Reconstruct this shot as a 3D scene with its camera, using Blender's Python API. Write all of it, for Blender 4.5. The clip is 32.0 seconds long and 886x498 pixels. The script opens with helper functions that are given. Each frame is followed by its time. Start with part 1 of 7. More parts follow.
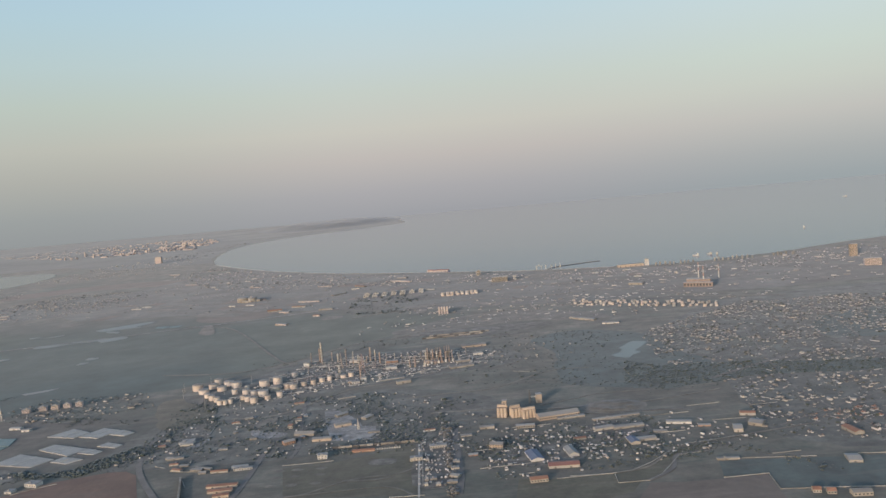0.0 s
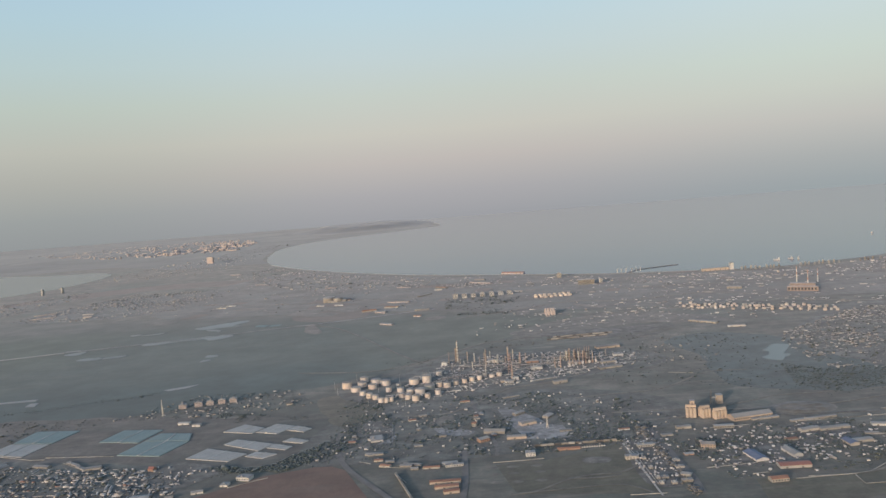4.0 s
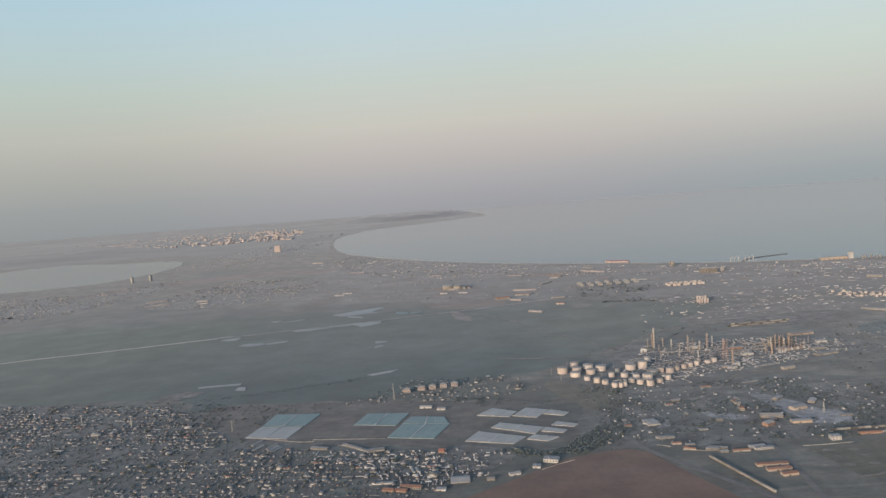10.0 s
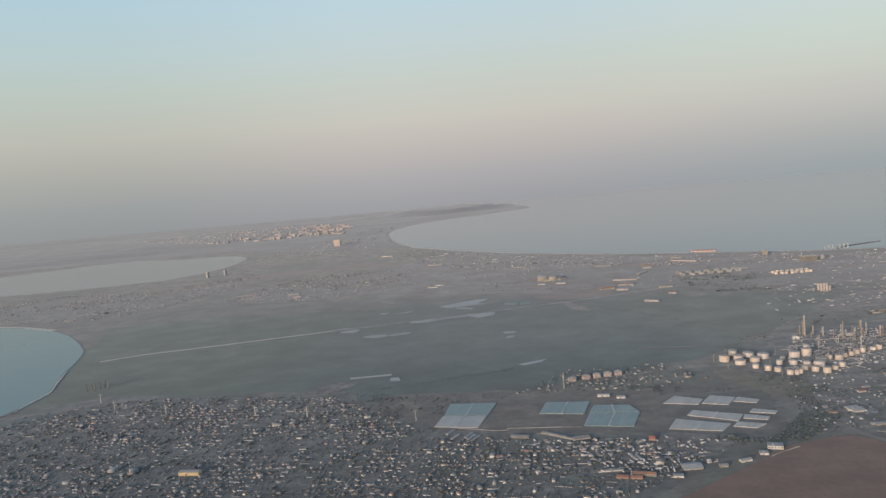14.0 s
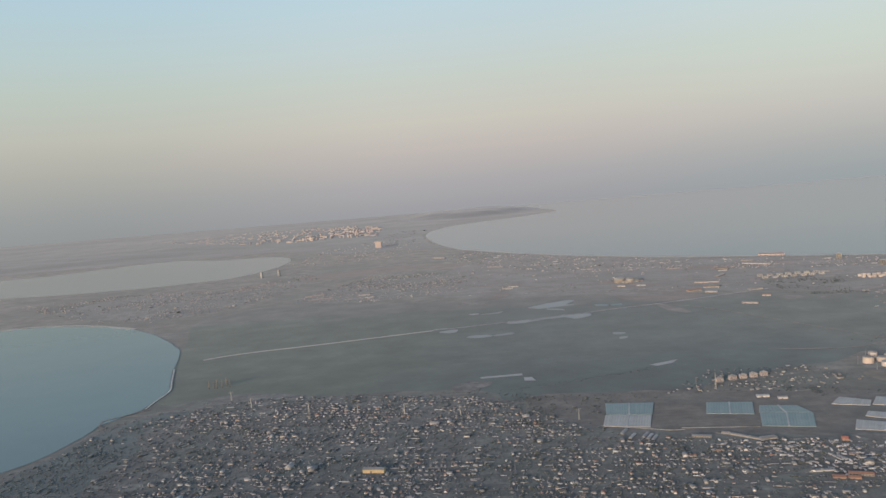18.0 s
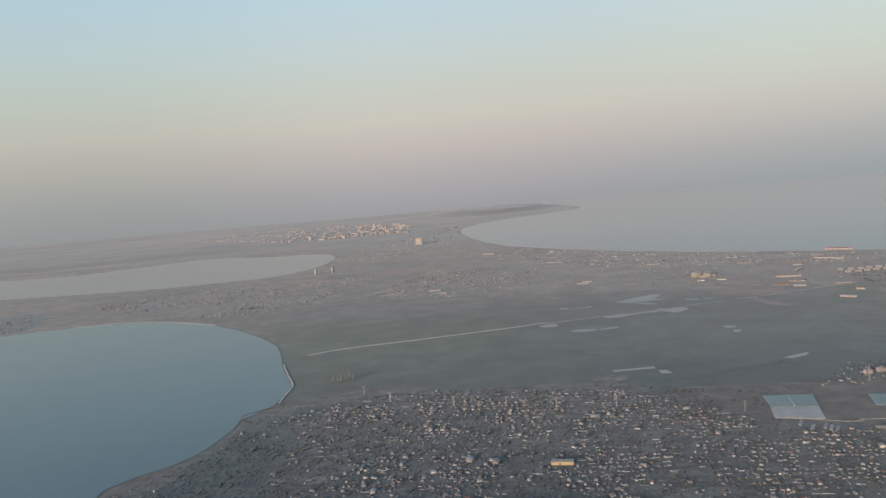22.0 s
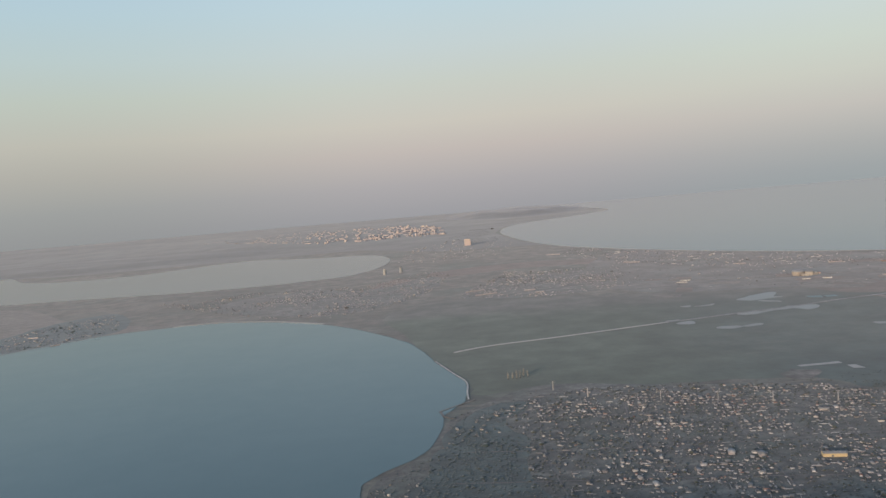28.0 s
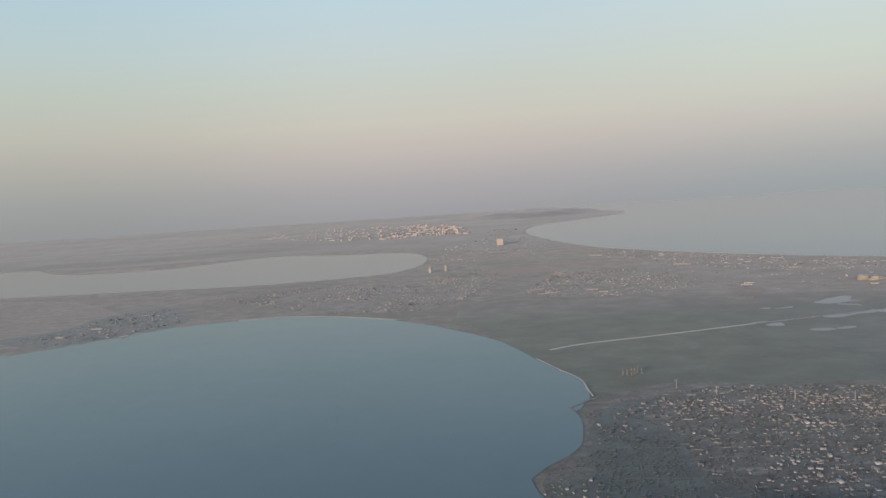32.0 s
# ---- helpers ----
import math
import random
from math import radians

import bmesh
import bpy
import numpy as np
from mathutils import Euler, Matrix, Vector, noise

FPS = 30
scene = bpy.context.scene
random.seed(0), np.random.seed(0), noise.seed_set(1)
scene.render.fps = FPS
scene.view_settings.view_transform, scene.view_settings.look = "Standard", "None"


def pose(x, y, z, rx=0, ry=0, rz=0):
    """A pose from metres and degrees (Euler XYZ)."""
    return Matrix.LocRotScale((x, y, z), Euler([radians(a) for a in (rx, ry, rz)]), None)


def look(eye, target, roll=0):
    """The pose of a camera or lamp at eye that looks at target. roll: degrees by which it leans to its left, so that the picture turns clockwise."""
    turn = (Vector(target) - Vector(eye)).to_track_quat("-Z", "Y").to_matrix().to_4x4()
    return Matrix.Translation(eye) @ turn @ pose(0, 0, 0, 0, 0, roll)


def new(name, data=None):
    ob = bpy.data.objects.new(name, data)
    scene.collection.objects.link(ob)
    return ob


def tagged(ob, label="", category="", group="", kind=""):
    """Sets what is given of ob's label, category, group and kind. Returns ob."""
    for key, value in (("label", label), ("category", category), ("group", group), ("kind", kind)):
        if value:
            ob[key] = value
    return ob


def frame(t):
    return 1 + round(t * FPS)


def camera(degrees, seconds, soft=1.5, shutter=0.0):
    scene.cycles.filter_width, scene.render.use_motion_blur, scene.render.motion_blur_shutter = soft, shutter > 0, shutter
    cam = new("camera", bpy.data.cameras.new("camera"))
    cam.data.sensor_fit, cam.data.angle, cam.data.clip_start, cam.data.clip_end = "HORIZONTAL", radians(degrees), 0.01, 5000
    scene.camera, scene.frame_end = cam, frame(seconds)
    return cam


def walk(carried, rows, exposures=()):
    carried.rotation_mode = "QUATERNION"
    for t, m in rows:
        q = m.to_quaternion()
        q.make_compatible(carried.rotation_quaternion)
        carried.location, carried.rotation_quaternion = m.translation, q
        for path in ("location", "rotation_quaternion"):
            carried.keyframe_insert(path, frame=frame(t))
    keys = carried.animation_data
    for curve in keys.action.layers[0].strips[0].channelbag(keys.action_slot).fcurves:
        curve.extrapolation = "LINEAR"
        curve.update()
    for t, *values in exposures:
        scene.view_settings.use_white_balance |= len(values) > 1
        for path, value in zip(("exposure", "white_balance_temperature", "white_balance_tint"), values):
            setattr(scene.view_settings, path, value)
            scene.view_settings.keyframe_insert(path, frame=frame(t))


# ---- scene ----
cam = camera(60.76, 32.0)
# seconds, place in metres, turn in degrees
ROWS = [
    (0, -0, -0, 170, 85.241, 4.904, -0.408),
    (0.5, -16.33, -0.23, 170.9, 85.32, 4.905, -0.262),
    (1, -32.66, -0.46, 171.79, 85.477, 4.756, -0.191),
    (1.5, -48.98, -0.7, 172.68, 85.491, 4.679, -0.018),
    (2, -65.31, -0.93, 173.56, 85.299, 4.494, -0.013),
    (2.5, -81.65, -1.16, 174.43, 85.435, 4.491, 0.024),
    (3, -97.98, -1.4, 175.3, 85.595, 4.532, 0.216),
    (3.5, -114.31, -1.64, 176.17, 85.631, 4.447, 0.32),
    (5.5, -179.65, -2.6, 179.57, 85.384, 4.446, 0.592),
    (6, -195.99, -2.84, 180.4, 85.506, 4.259, 0.79),
    (6.5, -212.33, -3.09, 181.23, 85.457, 4.278, 0.823),
    (7, -228.67, -3.33, 182.06, 85.309, 4.262, 0.759),
    (7.5, -245.01, -3.58, 182.88, 85.117, 4.17, 0.73),
    (8, -261.35, -3.83, 183.69, 85.064, 4.158, 0.782),
    (8.5, -277.69, -4.08, 184.5, 85.141, 4.299, 0.945),
    (9, -294.04, -4.33, 185.3, 85.155, 4.376, 0.986),
    (9.5, -310.38, -4.58, 186.1, 85.065, 4.347, 0.913),
    (10, -326.73, -4.83, 186.89, 84.935, 4.297, 0.901),
    (10.5, -343.08, -5.08, 187.67, 84.743, 4.437, 1.035),
    (11, -359.42, -5.34, 188.45, 84.652, 4.552, 1.265),
    (11.5, -375.77, -5.59, 189.23, 84.777, 4.459, 1.493),
    (12, -392.12, -5.85, 189.99, 84.88, 4.428, 1.514),
    (12.5, -408.47, -6.11, 190.76, 84.726, 4.461, 1.56),
    (13, -424.82, -6.37, 191.51, 84.572, 4.629, 1.828),
    (13.5, -441.18, -6.63, 192.26, 84.486, 4.856, 1.993),
    (13.6, -444.45, -6.68, 192.41, 84.171, 4.278, 2.099),
    (14, -457.53, -6.89, 193.01, 84.581, 5.048, 2.284),
    (14.5, -473.89, -7.15, 193.75, 84.707, 5.081, 2.536),
    (16.5, -539.31, -8.22, 196.65, 84.655, 5.193, 2.438),
    (17, -555.67, -8.48, 197.37, 84.6, 5.059, 2.292),
    (17.5, -572.03, -8.75, 198.07, 84.937, 4.953, 2.57),
    (18, -588.4, -9.02, 198.77, 84.875, 4.673, 2.412),
    (18.5, -604.76, -9.3, 199.47, 84.85, 4.662, 2.436),
    (19, -621.12, -9.57, 200.16, 85.029, 4.96, 2.788),
    (19.5, -637.49, -9.84, 200.84, 84.882, 4.993, 2.892),
    (20, -653.85, -10.12, 201.52, 84.486, 4.8, 2.553),
    (20.5, -670.22, -10.39, 202.19, 84.46, 4.994, 2.677),
    (21, -686.59, -10.67, 202.86, 84.72, 5.029, 2.9),
    (21.5, -702.95, -10.95, 203.52, 84.816, 4.805, 2.871),
    (22, -719.32, -11.23, 204.17, 84.735, 4.874, 2.424),
    (22.5, -735.69, -11.51, 204.82, 84.703, 5.097, 2.248),
    (23, -752.07, -11.79, 205.47, 84.933, 5.181, 2.122),
    (23.5, -768.44, -12.08, 206.11, 85.063, 5.11, 2.165),
    (24, -784.81, -12.36, 206.74, 85.511, 5.226, 2.396),
    (24.5, -801.19, -12.65, 207.37, 86.026, 5.249, 2.542),
    (25, -817.56, -12.93, 207.99, 86.008, 5.239, 2.433),
    (25.5, -833.94, -13.22, 208.6, 85.935, 5.051, 2.573),
    (27.5, -899.45, -14.38, 211.01, 85.135, 4.989, 1.838),
    (28, -915.83, -14.68, 211.6, 84.943, 4.838, 1.539),
    (28.5, -932.22, -14.97, 212.18, 84.445, 4.837, 1.175),
    (29, -948.6, -15.27, 212.76, 84.172, 4.782, 1.217),
    (29.5, -964.98, -15.57, 213.33, 84.026, 4.636, 1.115),
    (30, -981.37, -15.86, 213.89, 84.209, 4.165, 0.94),
    (30.5, -997.75, -16.16, 214.45, 84.723, 3.873, 1.034),
    (31, -1014.14, -16.46, 215.01, 85.084, 3.853, 1.023),
    (31.5, -1030.53, -16.77, 215.56, 85.094, 3.778, 1.014),
    (32, -1046.92, -17.07, 216.1, 84.94, 3.739, 1.038),
]
walk(cam, [(t, pose(x, y, z, rx, ry, rz)) for t, x, y, z, rx, ry, rz in ROWS], exposures=((0.0, 0.45, 6440, 8.8), (10.0, 0.45, 6450, 9.2), (22.0, 0.45, 6590, 10.4), (32.0, 0.45, 6620, 10.8)))

# ---- light: low evening sun behind the aircraft, hazy dusk sky ----
SUN_FROM = Vector((-0.55, -0.83, 0.0)).normalized()
SUN_HEIGHT = 10.5
sun = new("sun", bpy.data.lights.new("sun", "SUN"))
sun.data.energy, sun.data.angle, sun.data.color = 1.25, radians(3.0), (1.0, 0.77, 0.63)
lift = math.tan(radians(SUN_HEIGHT))
sun.matrix_world = look((0, 0, 900), Vector((0, 0, 900)) - (SUN_FROM + Vector((0, 0, lift))))

world = bpy.data.worlds.new("dusk")
scene.world = world
world.use_nodes = True
wt = world.node_tree
wt.nodes.clear()


def srgb(r, g, b):
    return tuple((v / 255 / 12.92) if v < 10 else ((v / 255 + 0.055) / 1.055) ** 2.4 for v in (r, g, b)) + (1.0,)


def ramp_set(node, stops):
    els = node.color_ramp.elements
    els[0].position, els[0].color = stops[0]
    els[1].position, els[1].color = stops[-1]
    for p, c in stops[1:-1]:
        els.new(p).color = c


w_co = wt.nodes.new("ShaderNodeTexCoord")
w_xyz = wt.nodes.new("ShaderNodeSeparateXYZ")
wt.links.new(w_co.outputs["Generated"], w_xyz.inputs[0])
w_el = wt.nodes.new("ShaderNodeMapRange")
w_el.inputs[1].default_value, w_el.inputs[2].default_value = -0.1, 0.4
wt.links.new(w_xyz.outputs[2], w_el.inputs[0])
w_ramps = [wt.nodes.new("ShaderNodeValToRGB") for _ in range(3)]  # west over the land, north, east over the sea


def at(deg):
    return (math.sin(radians(deg)) + 0.1) / 0.5


ramp_set(w_ramps[0], [(0.0, srgb(134, 138, 140)), (at(-3.5), srgb(143, 147, 149)), (at(-1.9), srgb(150, 151, 151)), (at(0), srgb(159, 160, 158)), (at(2.5), srgb(178, 175, 167)),
                      (at(4.6), srgb(191, 188, 177)), (at(7.4), srgb(191, 198, 188)), (at(10), srgb(188, 203, 202)), (at(13), srgb(182, 204, 212)), (at(18), srgb(173, 200, 221)), (1.0, srgb(150, 180, 210))])
ramp_set(w_ramps[1], [(0.0, srgb(140, 143, 148)), (at(-3.5), srgb(151, 152, 156)), (at(-1.9), srgb(161, 159, 162)), (at(0), srgb(174, 169, 170)), (at(2.5), srgb(195, 185, 179)),
                      (at(4.6), srgb(204, 198, 187)), (at(7.4), srgb(201, 205, 196)), (at(10), srgb(198, 209, 209)), (at(13), srgb(192, 211, 218)), (at(18), srgb(184, 208, 226)), (1.0, srgb(150, 180, 210))])
ramp_set(w_ramps[2], [(0.0, srgb(138, 152, 160)), (at(-3), srgb(152, 160, 162)), (at(-1.2), srgb(161, 165, 166)), (at(0.4), srgb(174, 174, 172)), (at(3), srgb(197, 192, 185)),
                      (at(5.2), srgb(204, 205, 194)), (at(7.3), srgb(205, 212, 202)), (at(11.6), srgb(203, 216, 218)), (at(19), srgb(193, 214, 228)), (1.0, srgb(150, 180, 210))])
w_mix = None
for ramp, (x0, x1) in zip(w_ramps, ((0, 0), (-0.5, -0.08), (0.05, 0.5))):
    wt.links.new(w_el.outputs[0], ramp.inputs[0])
    if w_mix is None:
        w_mix = ramp
        continue
    w_az = wt.nodes.new("ShaderNodeMapRange")
    w_az.interpolation_type = "SMOOTHSTEP"
    w_az.inputs[1].default_value, w_az.inputs[2].default_value = x0, x1
    wt.links.new(w_xyz.outputs[0], w_az.inputs[0])
    w_blend = wt.nodes.new("ShaderNodeMix")
    w_blend.data_type = "RGBA"
    wt.links.new(w_az.outputs[0], w_blend.inputs[0])
    wt.links.new(w_mix.outputs[0] if w_mix is w_ramps[0] else w_mix.outputs[2], w_blend.inputs[6])
    wt.links.new(ramp.outputs[0], w_blend.inputs[7])
    w_mix = w_blend
w_low = wt.nodes.new("ShaderNodeMix")
w_low.data_type, w_low.blend_type = "RGBA", "MULTIPLY"
w_low.inputs[0].default_value, w_low.inputs[7].default_value = 1.0, (0.712, 0.738, 0.752, 1)
wt.links.new(w_mix.outputs[2], w_low.inputs[6])
w_sky = wt.nodes.new("ShaderNodeTexSky")
w_sky.sky_type, w_sky.sun_disc = "NISHITA", False
w_sky.sun_elevation, w_sky.sun_rotation = radians(SUN_HEIGHT), math.atan2(SUN_FROM.x, SUN_FROM.y)
w_dim = wt.nodes.new("ShaderNodeMix")
w_dim.data_type, w_dim.blend_type = "RGBA", "MULTIPLY"
w_dim.inputs[0].default_value, w_dim.inputs[7].default_value = 1.0, (0.15, 0.15, 0.15, 1)
wt.links.new(w_sky.outputs[0], w_dim.inputs[6])
w_up = wt.nodes.new("ShaderNodeMapRange")
w_up.inputs[1].default_value, w_up.inputs[2].default_value = 0.32, 0.6
wt.links.new(w_xyz.outputs[2], w_up.inputs[0])
w_back = wt.nodes.new("ShaderNodeMapRange")  # towards the sunset the clear sky takes over from the dusk haze
w_back.interpolation_type = "SMOOTHSTEP"
w_back.inputs[1].default_value, w_back.inputs[2].default_value = 0.25, -0.35
wt.links.new(w_xyz.outputs[1], w_back.inputs[0])
w_max = wt.nodes.new("ShaderNodeMath")
w_max.operation = "MAXIMUM"
wt.links.new(w_up.outputs[0], w_max.inputs[0])
wt.links.new(w_back.outputs[0], w_max.inputs[1])
w_all = wt.nodes.new("ShaderNodeMix")
w_all.data_type = "RGBA"
wt.links.new(w_max.outputs[0], w_all.inputs[0])
wt.links.new(w_low.outputs[2], w_all.inputs[6])
wt.links.new(w_dim.outputs[2], w_all.inputs[7])
w_bg = wt.nodes.new("ShaderNodeBackground")
w_bg.inputs[1].default_value = 1.0
wt.links.new(w_all.outputs[2], w_bg.inputs[0])
w_out = wt.nodes.new("ShaderNodeOutputWorld")
wt.links.new(w_bg.outputs[0], w_out.inputs[0])


# ---- materials ----
def material(name, dark, light, size=1.0, rough=0.85, sheen=0.0, bump=0.0, metal=0.0, island=0.0, blotch=None, spec=0.3, per_object=0.0, skew=1.0, streak=None, haze_tint=(0.82, 0.83, 0.93)):
    """A surface whose colour wanders between dark and light, at size metres and at a sixth of it; blotch: a third
    colour in stains ten times as large; island, per_object: how far separate pieces differ; sheen imitates distance
    haze, its tint set by the last argument."""
    m = bpy.data.materials.new(name)
    m.use_nodes = True
    nt = m.node_tree
    b = nt.nodes["Principled BSDF"]
    geo = nt.nodes.new("ShaderNodeNewGeometry")

    def noise_at(scale, detail=4.0):
        n = nt.nodes.new("ShaderNodeTexNoise")
        n.inputs["Scale"].default_value, n.inputs["Detail"].default_value = scale, detail
        nt.links.new(geo.outputs["Position"], n.inputs["Vector"])
        return n

    coarse, fine = noise_at(1.0 / size), noise_at(6.0 / size, 3.0)
    add = nt.nodes.new("ShaderNodeMath")
    add.operation = "MULTIPLY_ADD"
    nt.links.new(fine.outputs["Fac"], add.inputs[0])
    add.inputs[1].default_value = 0.45
    nt.links.new(coarse.outputs["Fac"], add.inputs[2])
    fac = add.outputs[0]
    if island:
        more = nt.nodes.new("ShaderNodeMath")
        more.operation = "MULTIPLY_ADD"
        nt.links.new(geo.outputs["Random Per Island"], more.inputs[0])
        more.inputs[1].default_value = island
        nt.links.new(fac, more.inputs[2])
        fac = more.outputs[0]
    if per_object:
        info = nt.nodes.new("ShaderNodeObjectInfo")
        more = nt.nodes.new("ShaderNodeMath")
        more.operation = "MULTIPLY_ADD"
        nt.links.new(info.outputs["Random"], more.inputs[0])
        more.inputs[1].default_value = per_object
        nt.links.new(fac, more.inputs[2])
        fac = more.outputs[0]
    spread = island + per_object
    ramp = nt.nodes.new("ShaderNodeMapRange")
    ramp.inputs[1].default_value, ramp.inputs[2].default_value = 0.5, 0.95 + spread
    nt.links.new(fac, ramp.inputs[0])
    mix = nt.nodes.new("ShaderNodeMix")
    mix.data_type = "RGBA"
    power = nt.nodes.new("ShaderNodeMath")
    power.operation = "POWER"
    nt.links.new(ramp.outputs[0], power.inputs[0])
    power.inputs[1].default_value = skew
    nt.links.new(power.outputs[0], mix.inputs[0])
    mix.inputs[6].default_value, mix.inputs[7].default_value = (*dark, 1), (*light, 1)
    colour = mix.outputs[2]
    if blotch:
        large = noise_at(0.1 / size, 5.0)
        cut = nt.nodes.new("ShaderNodeMapRange")
        cut.inputs[1].default_value, cut.inputs[2].default_value = 0.48, 0.66
        nt.links.new(large.outputs["Fac"], cut.inputs[0])
        stain = nt.nodes.new("ShaderNodeMix")
        stain.data_type = "RGBA"
        nt.links.new(cut.outputs[0], stain.inputs[0])
        nt.links.new(colour, stain.inputs[6])
        stain.inputs[7].default_value = (*blotch, 1)
        colour = stain.outputs[2]
    if streak:
        lie = nt.nodes.new("ShaderNodeMapping")
        lie.inputs["Rotation"].default_value = (0, 0, radians(-12))
        lie.inputs["Scale"].default_value = (0.012, 0.09, 1.0)
        nt.links.new(geo.outputs["Position"], lie.inputs["Vector"])
        band = nt.nodes.new("ShaderNodeTexNoise")
        band.inputs["Scale"].default_value, band.inputs["Detail"].default_value, band.inputs["Roughness"].default_value = 1.0, 7.0, 0.65
        nt.links.new(lie.outputs[0], band.inputs["Vector"])
        cut = nt.nodes.new("ShaderNodeMapRange")
        cut.inputs[1].default_value, cut.inputs[2].default_value = 0.53, 0.70
        nt.links.new(band.outputs["Fac"], cut.inputs[0])
        lay = nt.nodes.new("ShaderNodeMix")
        lay.data_type = "RGBA"
        nt.links.new(cut.outputs[0], lay.inputs[0])
        nt.links.new(colour, lay.inputs[6])
        lay.inputs[7].default_value = (*streak, 1)
        colour = lay.outputs[2]
    nt.links.new(colour, b.inputs["Base Color"])
    b.inputs["Roughness"].default_value, b.inputs["Metallic"].default_value = rough, metal
    b.inputs["Specular IOR Level"].default_value = spec
    if sheen:
        b.inputs["Sheen Weight"].default_value, b.inputs["Sheen Roughness"].default_value = sheen, 0.5
        b.inputs["Sheen Tint"].default_value = (*haze_tint, 1)
    if bump:
        bp = nt.nodes.new("ShaderNodeBump")
        bp.inputs["Strength"].default_value, bp.inputs["Distance"].default_value = bump, size * 0.1
        nt.links.new(fine.outputs["Fac"], bp.inputs["Height"])
        nt.links.new(bp.outputs[0], b.inputs["Normal"])
    return m


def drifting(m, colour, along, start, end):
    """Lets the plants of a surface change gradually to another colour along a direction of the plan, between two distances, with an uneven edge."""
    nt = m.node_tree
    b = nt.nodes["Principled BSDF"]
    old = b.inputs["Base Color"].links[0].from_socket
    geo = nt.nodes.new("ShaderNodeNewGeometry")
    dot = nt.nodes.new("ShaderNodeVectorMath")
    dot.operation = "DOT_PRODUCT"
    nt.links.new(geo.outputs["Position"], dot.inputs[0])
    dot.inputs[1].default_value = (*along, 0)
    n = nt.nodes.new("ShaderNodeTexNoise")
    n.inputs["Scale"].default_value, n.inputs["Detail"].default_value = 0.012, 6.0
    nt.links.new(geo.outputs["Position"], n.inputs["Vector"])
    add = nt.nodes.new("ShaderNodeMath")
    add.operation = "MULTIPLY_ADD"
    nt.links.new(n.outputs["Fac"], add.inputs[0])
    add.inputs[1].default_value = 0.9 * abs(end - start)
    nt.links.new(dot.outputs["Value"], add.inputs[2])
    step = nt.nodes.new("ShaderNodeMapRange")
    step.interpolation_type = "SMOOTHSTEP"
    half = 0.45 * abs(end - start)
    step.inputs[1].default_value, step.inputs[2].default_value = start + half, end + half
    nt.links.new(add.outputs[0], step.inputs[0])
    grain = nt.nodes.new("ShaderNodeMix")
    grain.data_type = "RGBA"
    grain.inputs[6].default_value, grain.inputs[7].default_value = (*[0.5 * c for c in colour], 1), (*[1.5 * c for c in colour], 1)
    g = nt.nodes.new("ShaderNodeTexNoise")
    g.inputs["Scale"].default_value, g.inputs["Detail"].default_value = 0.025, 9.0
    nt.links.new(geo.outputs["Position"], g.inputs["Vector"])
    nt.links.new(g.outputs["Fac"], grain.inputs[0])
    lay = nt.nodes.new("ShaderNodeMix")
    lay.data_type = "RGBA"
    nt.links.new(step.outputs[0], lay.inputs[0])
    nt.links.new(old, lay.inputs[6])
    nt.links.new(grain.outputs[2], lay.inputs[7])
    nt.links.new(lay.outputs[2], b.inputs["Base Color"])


def mottled(m, size, amount, plot=0.0, plot_amount=0.0, turn=-12):
    """Breaks a surface up into thicker and thinner growth, size metres across and finer, and into plots that differ from one another."""
    nt = m.node_tree
    b = nt.nodes["Principled BSDF"]
    geo = nt.nodes.new("ShaderNodeNewGeometry")
    colour = b.inputs["Base Color"].links[0].from_socket
    n = nt.nodes.new("ShaderNodeTexNoise")
    n.inputs["Scale"].default_value, n.inputs["Detail"].default_value, n.inputs["Roughness"].default_value = 1.0 / size, 9.0, 0.72
    nt.links.new(geo.outputs["Position"], n.inputs["Vector"])
    layers = [(n.outputs["Fac"], 0.36, 0.64, amount)]
    if plot:
        lie = nt.nodes.new("ShaderNodeMapping")
        lie.inputs["Rotation"].default_value, lie.inputs["Scale"].default_value = (0, 0, radians(turn)), (0.55 / plot, 1.0 / plot, 0.0)
        nt.links.new(geo.outputs["Position"], lie.inputs["Vector"])
        v = nt.nodes.new("ShaderNodeTexVoronoi")
        v.distance, v.inputs["Scale"].default_value = "CHEBYCHEV", 1.0
        nt.links.new(lie.outputs[0], v.inputs["Vector"])
        one = nt.nodes.new("ShaderNodeSeparateColor")
        nt.links.new(v.outputs["Color"], one.inputs[0])
        layers.append((one.outputs[0], 0.0, 1.0, plot_amount))
    for value, lo, hi, depth in layers:
        span = nt.nodes.new("ShaderNodeMapRange")
        for k, q in zip((1, 2, 3, 4), (lo, hi, 1 - depth, 1 + depth)):
            span.inputs[k].default_value = q
        nt.links.new(value, span.inputs[0])
        lay = nt.nodes.new("ShaderNodeMix")
        lay.data_type, lay.blend_type = "RGBA", "MULTIPLY"
        lay.inputs[0].default_value = 1.0
        nt.links.new(colour, lay.inputs[6])
        nt.links.new(span.outputs[0], lay.inputs[7])
        colour = lay.outputs[2]
    nt.links.new(colour, b.inputs["Base Color"])


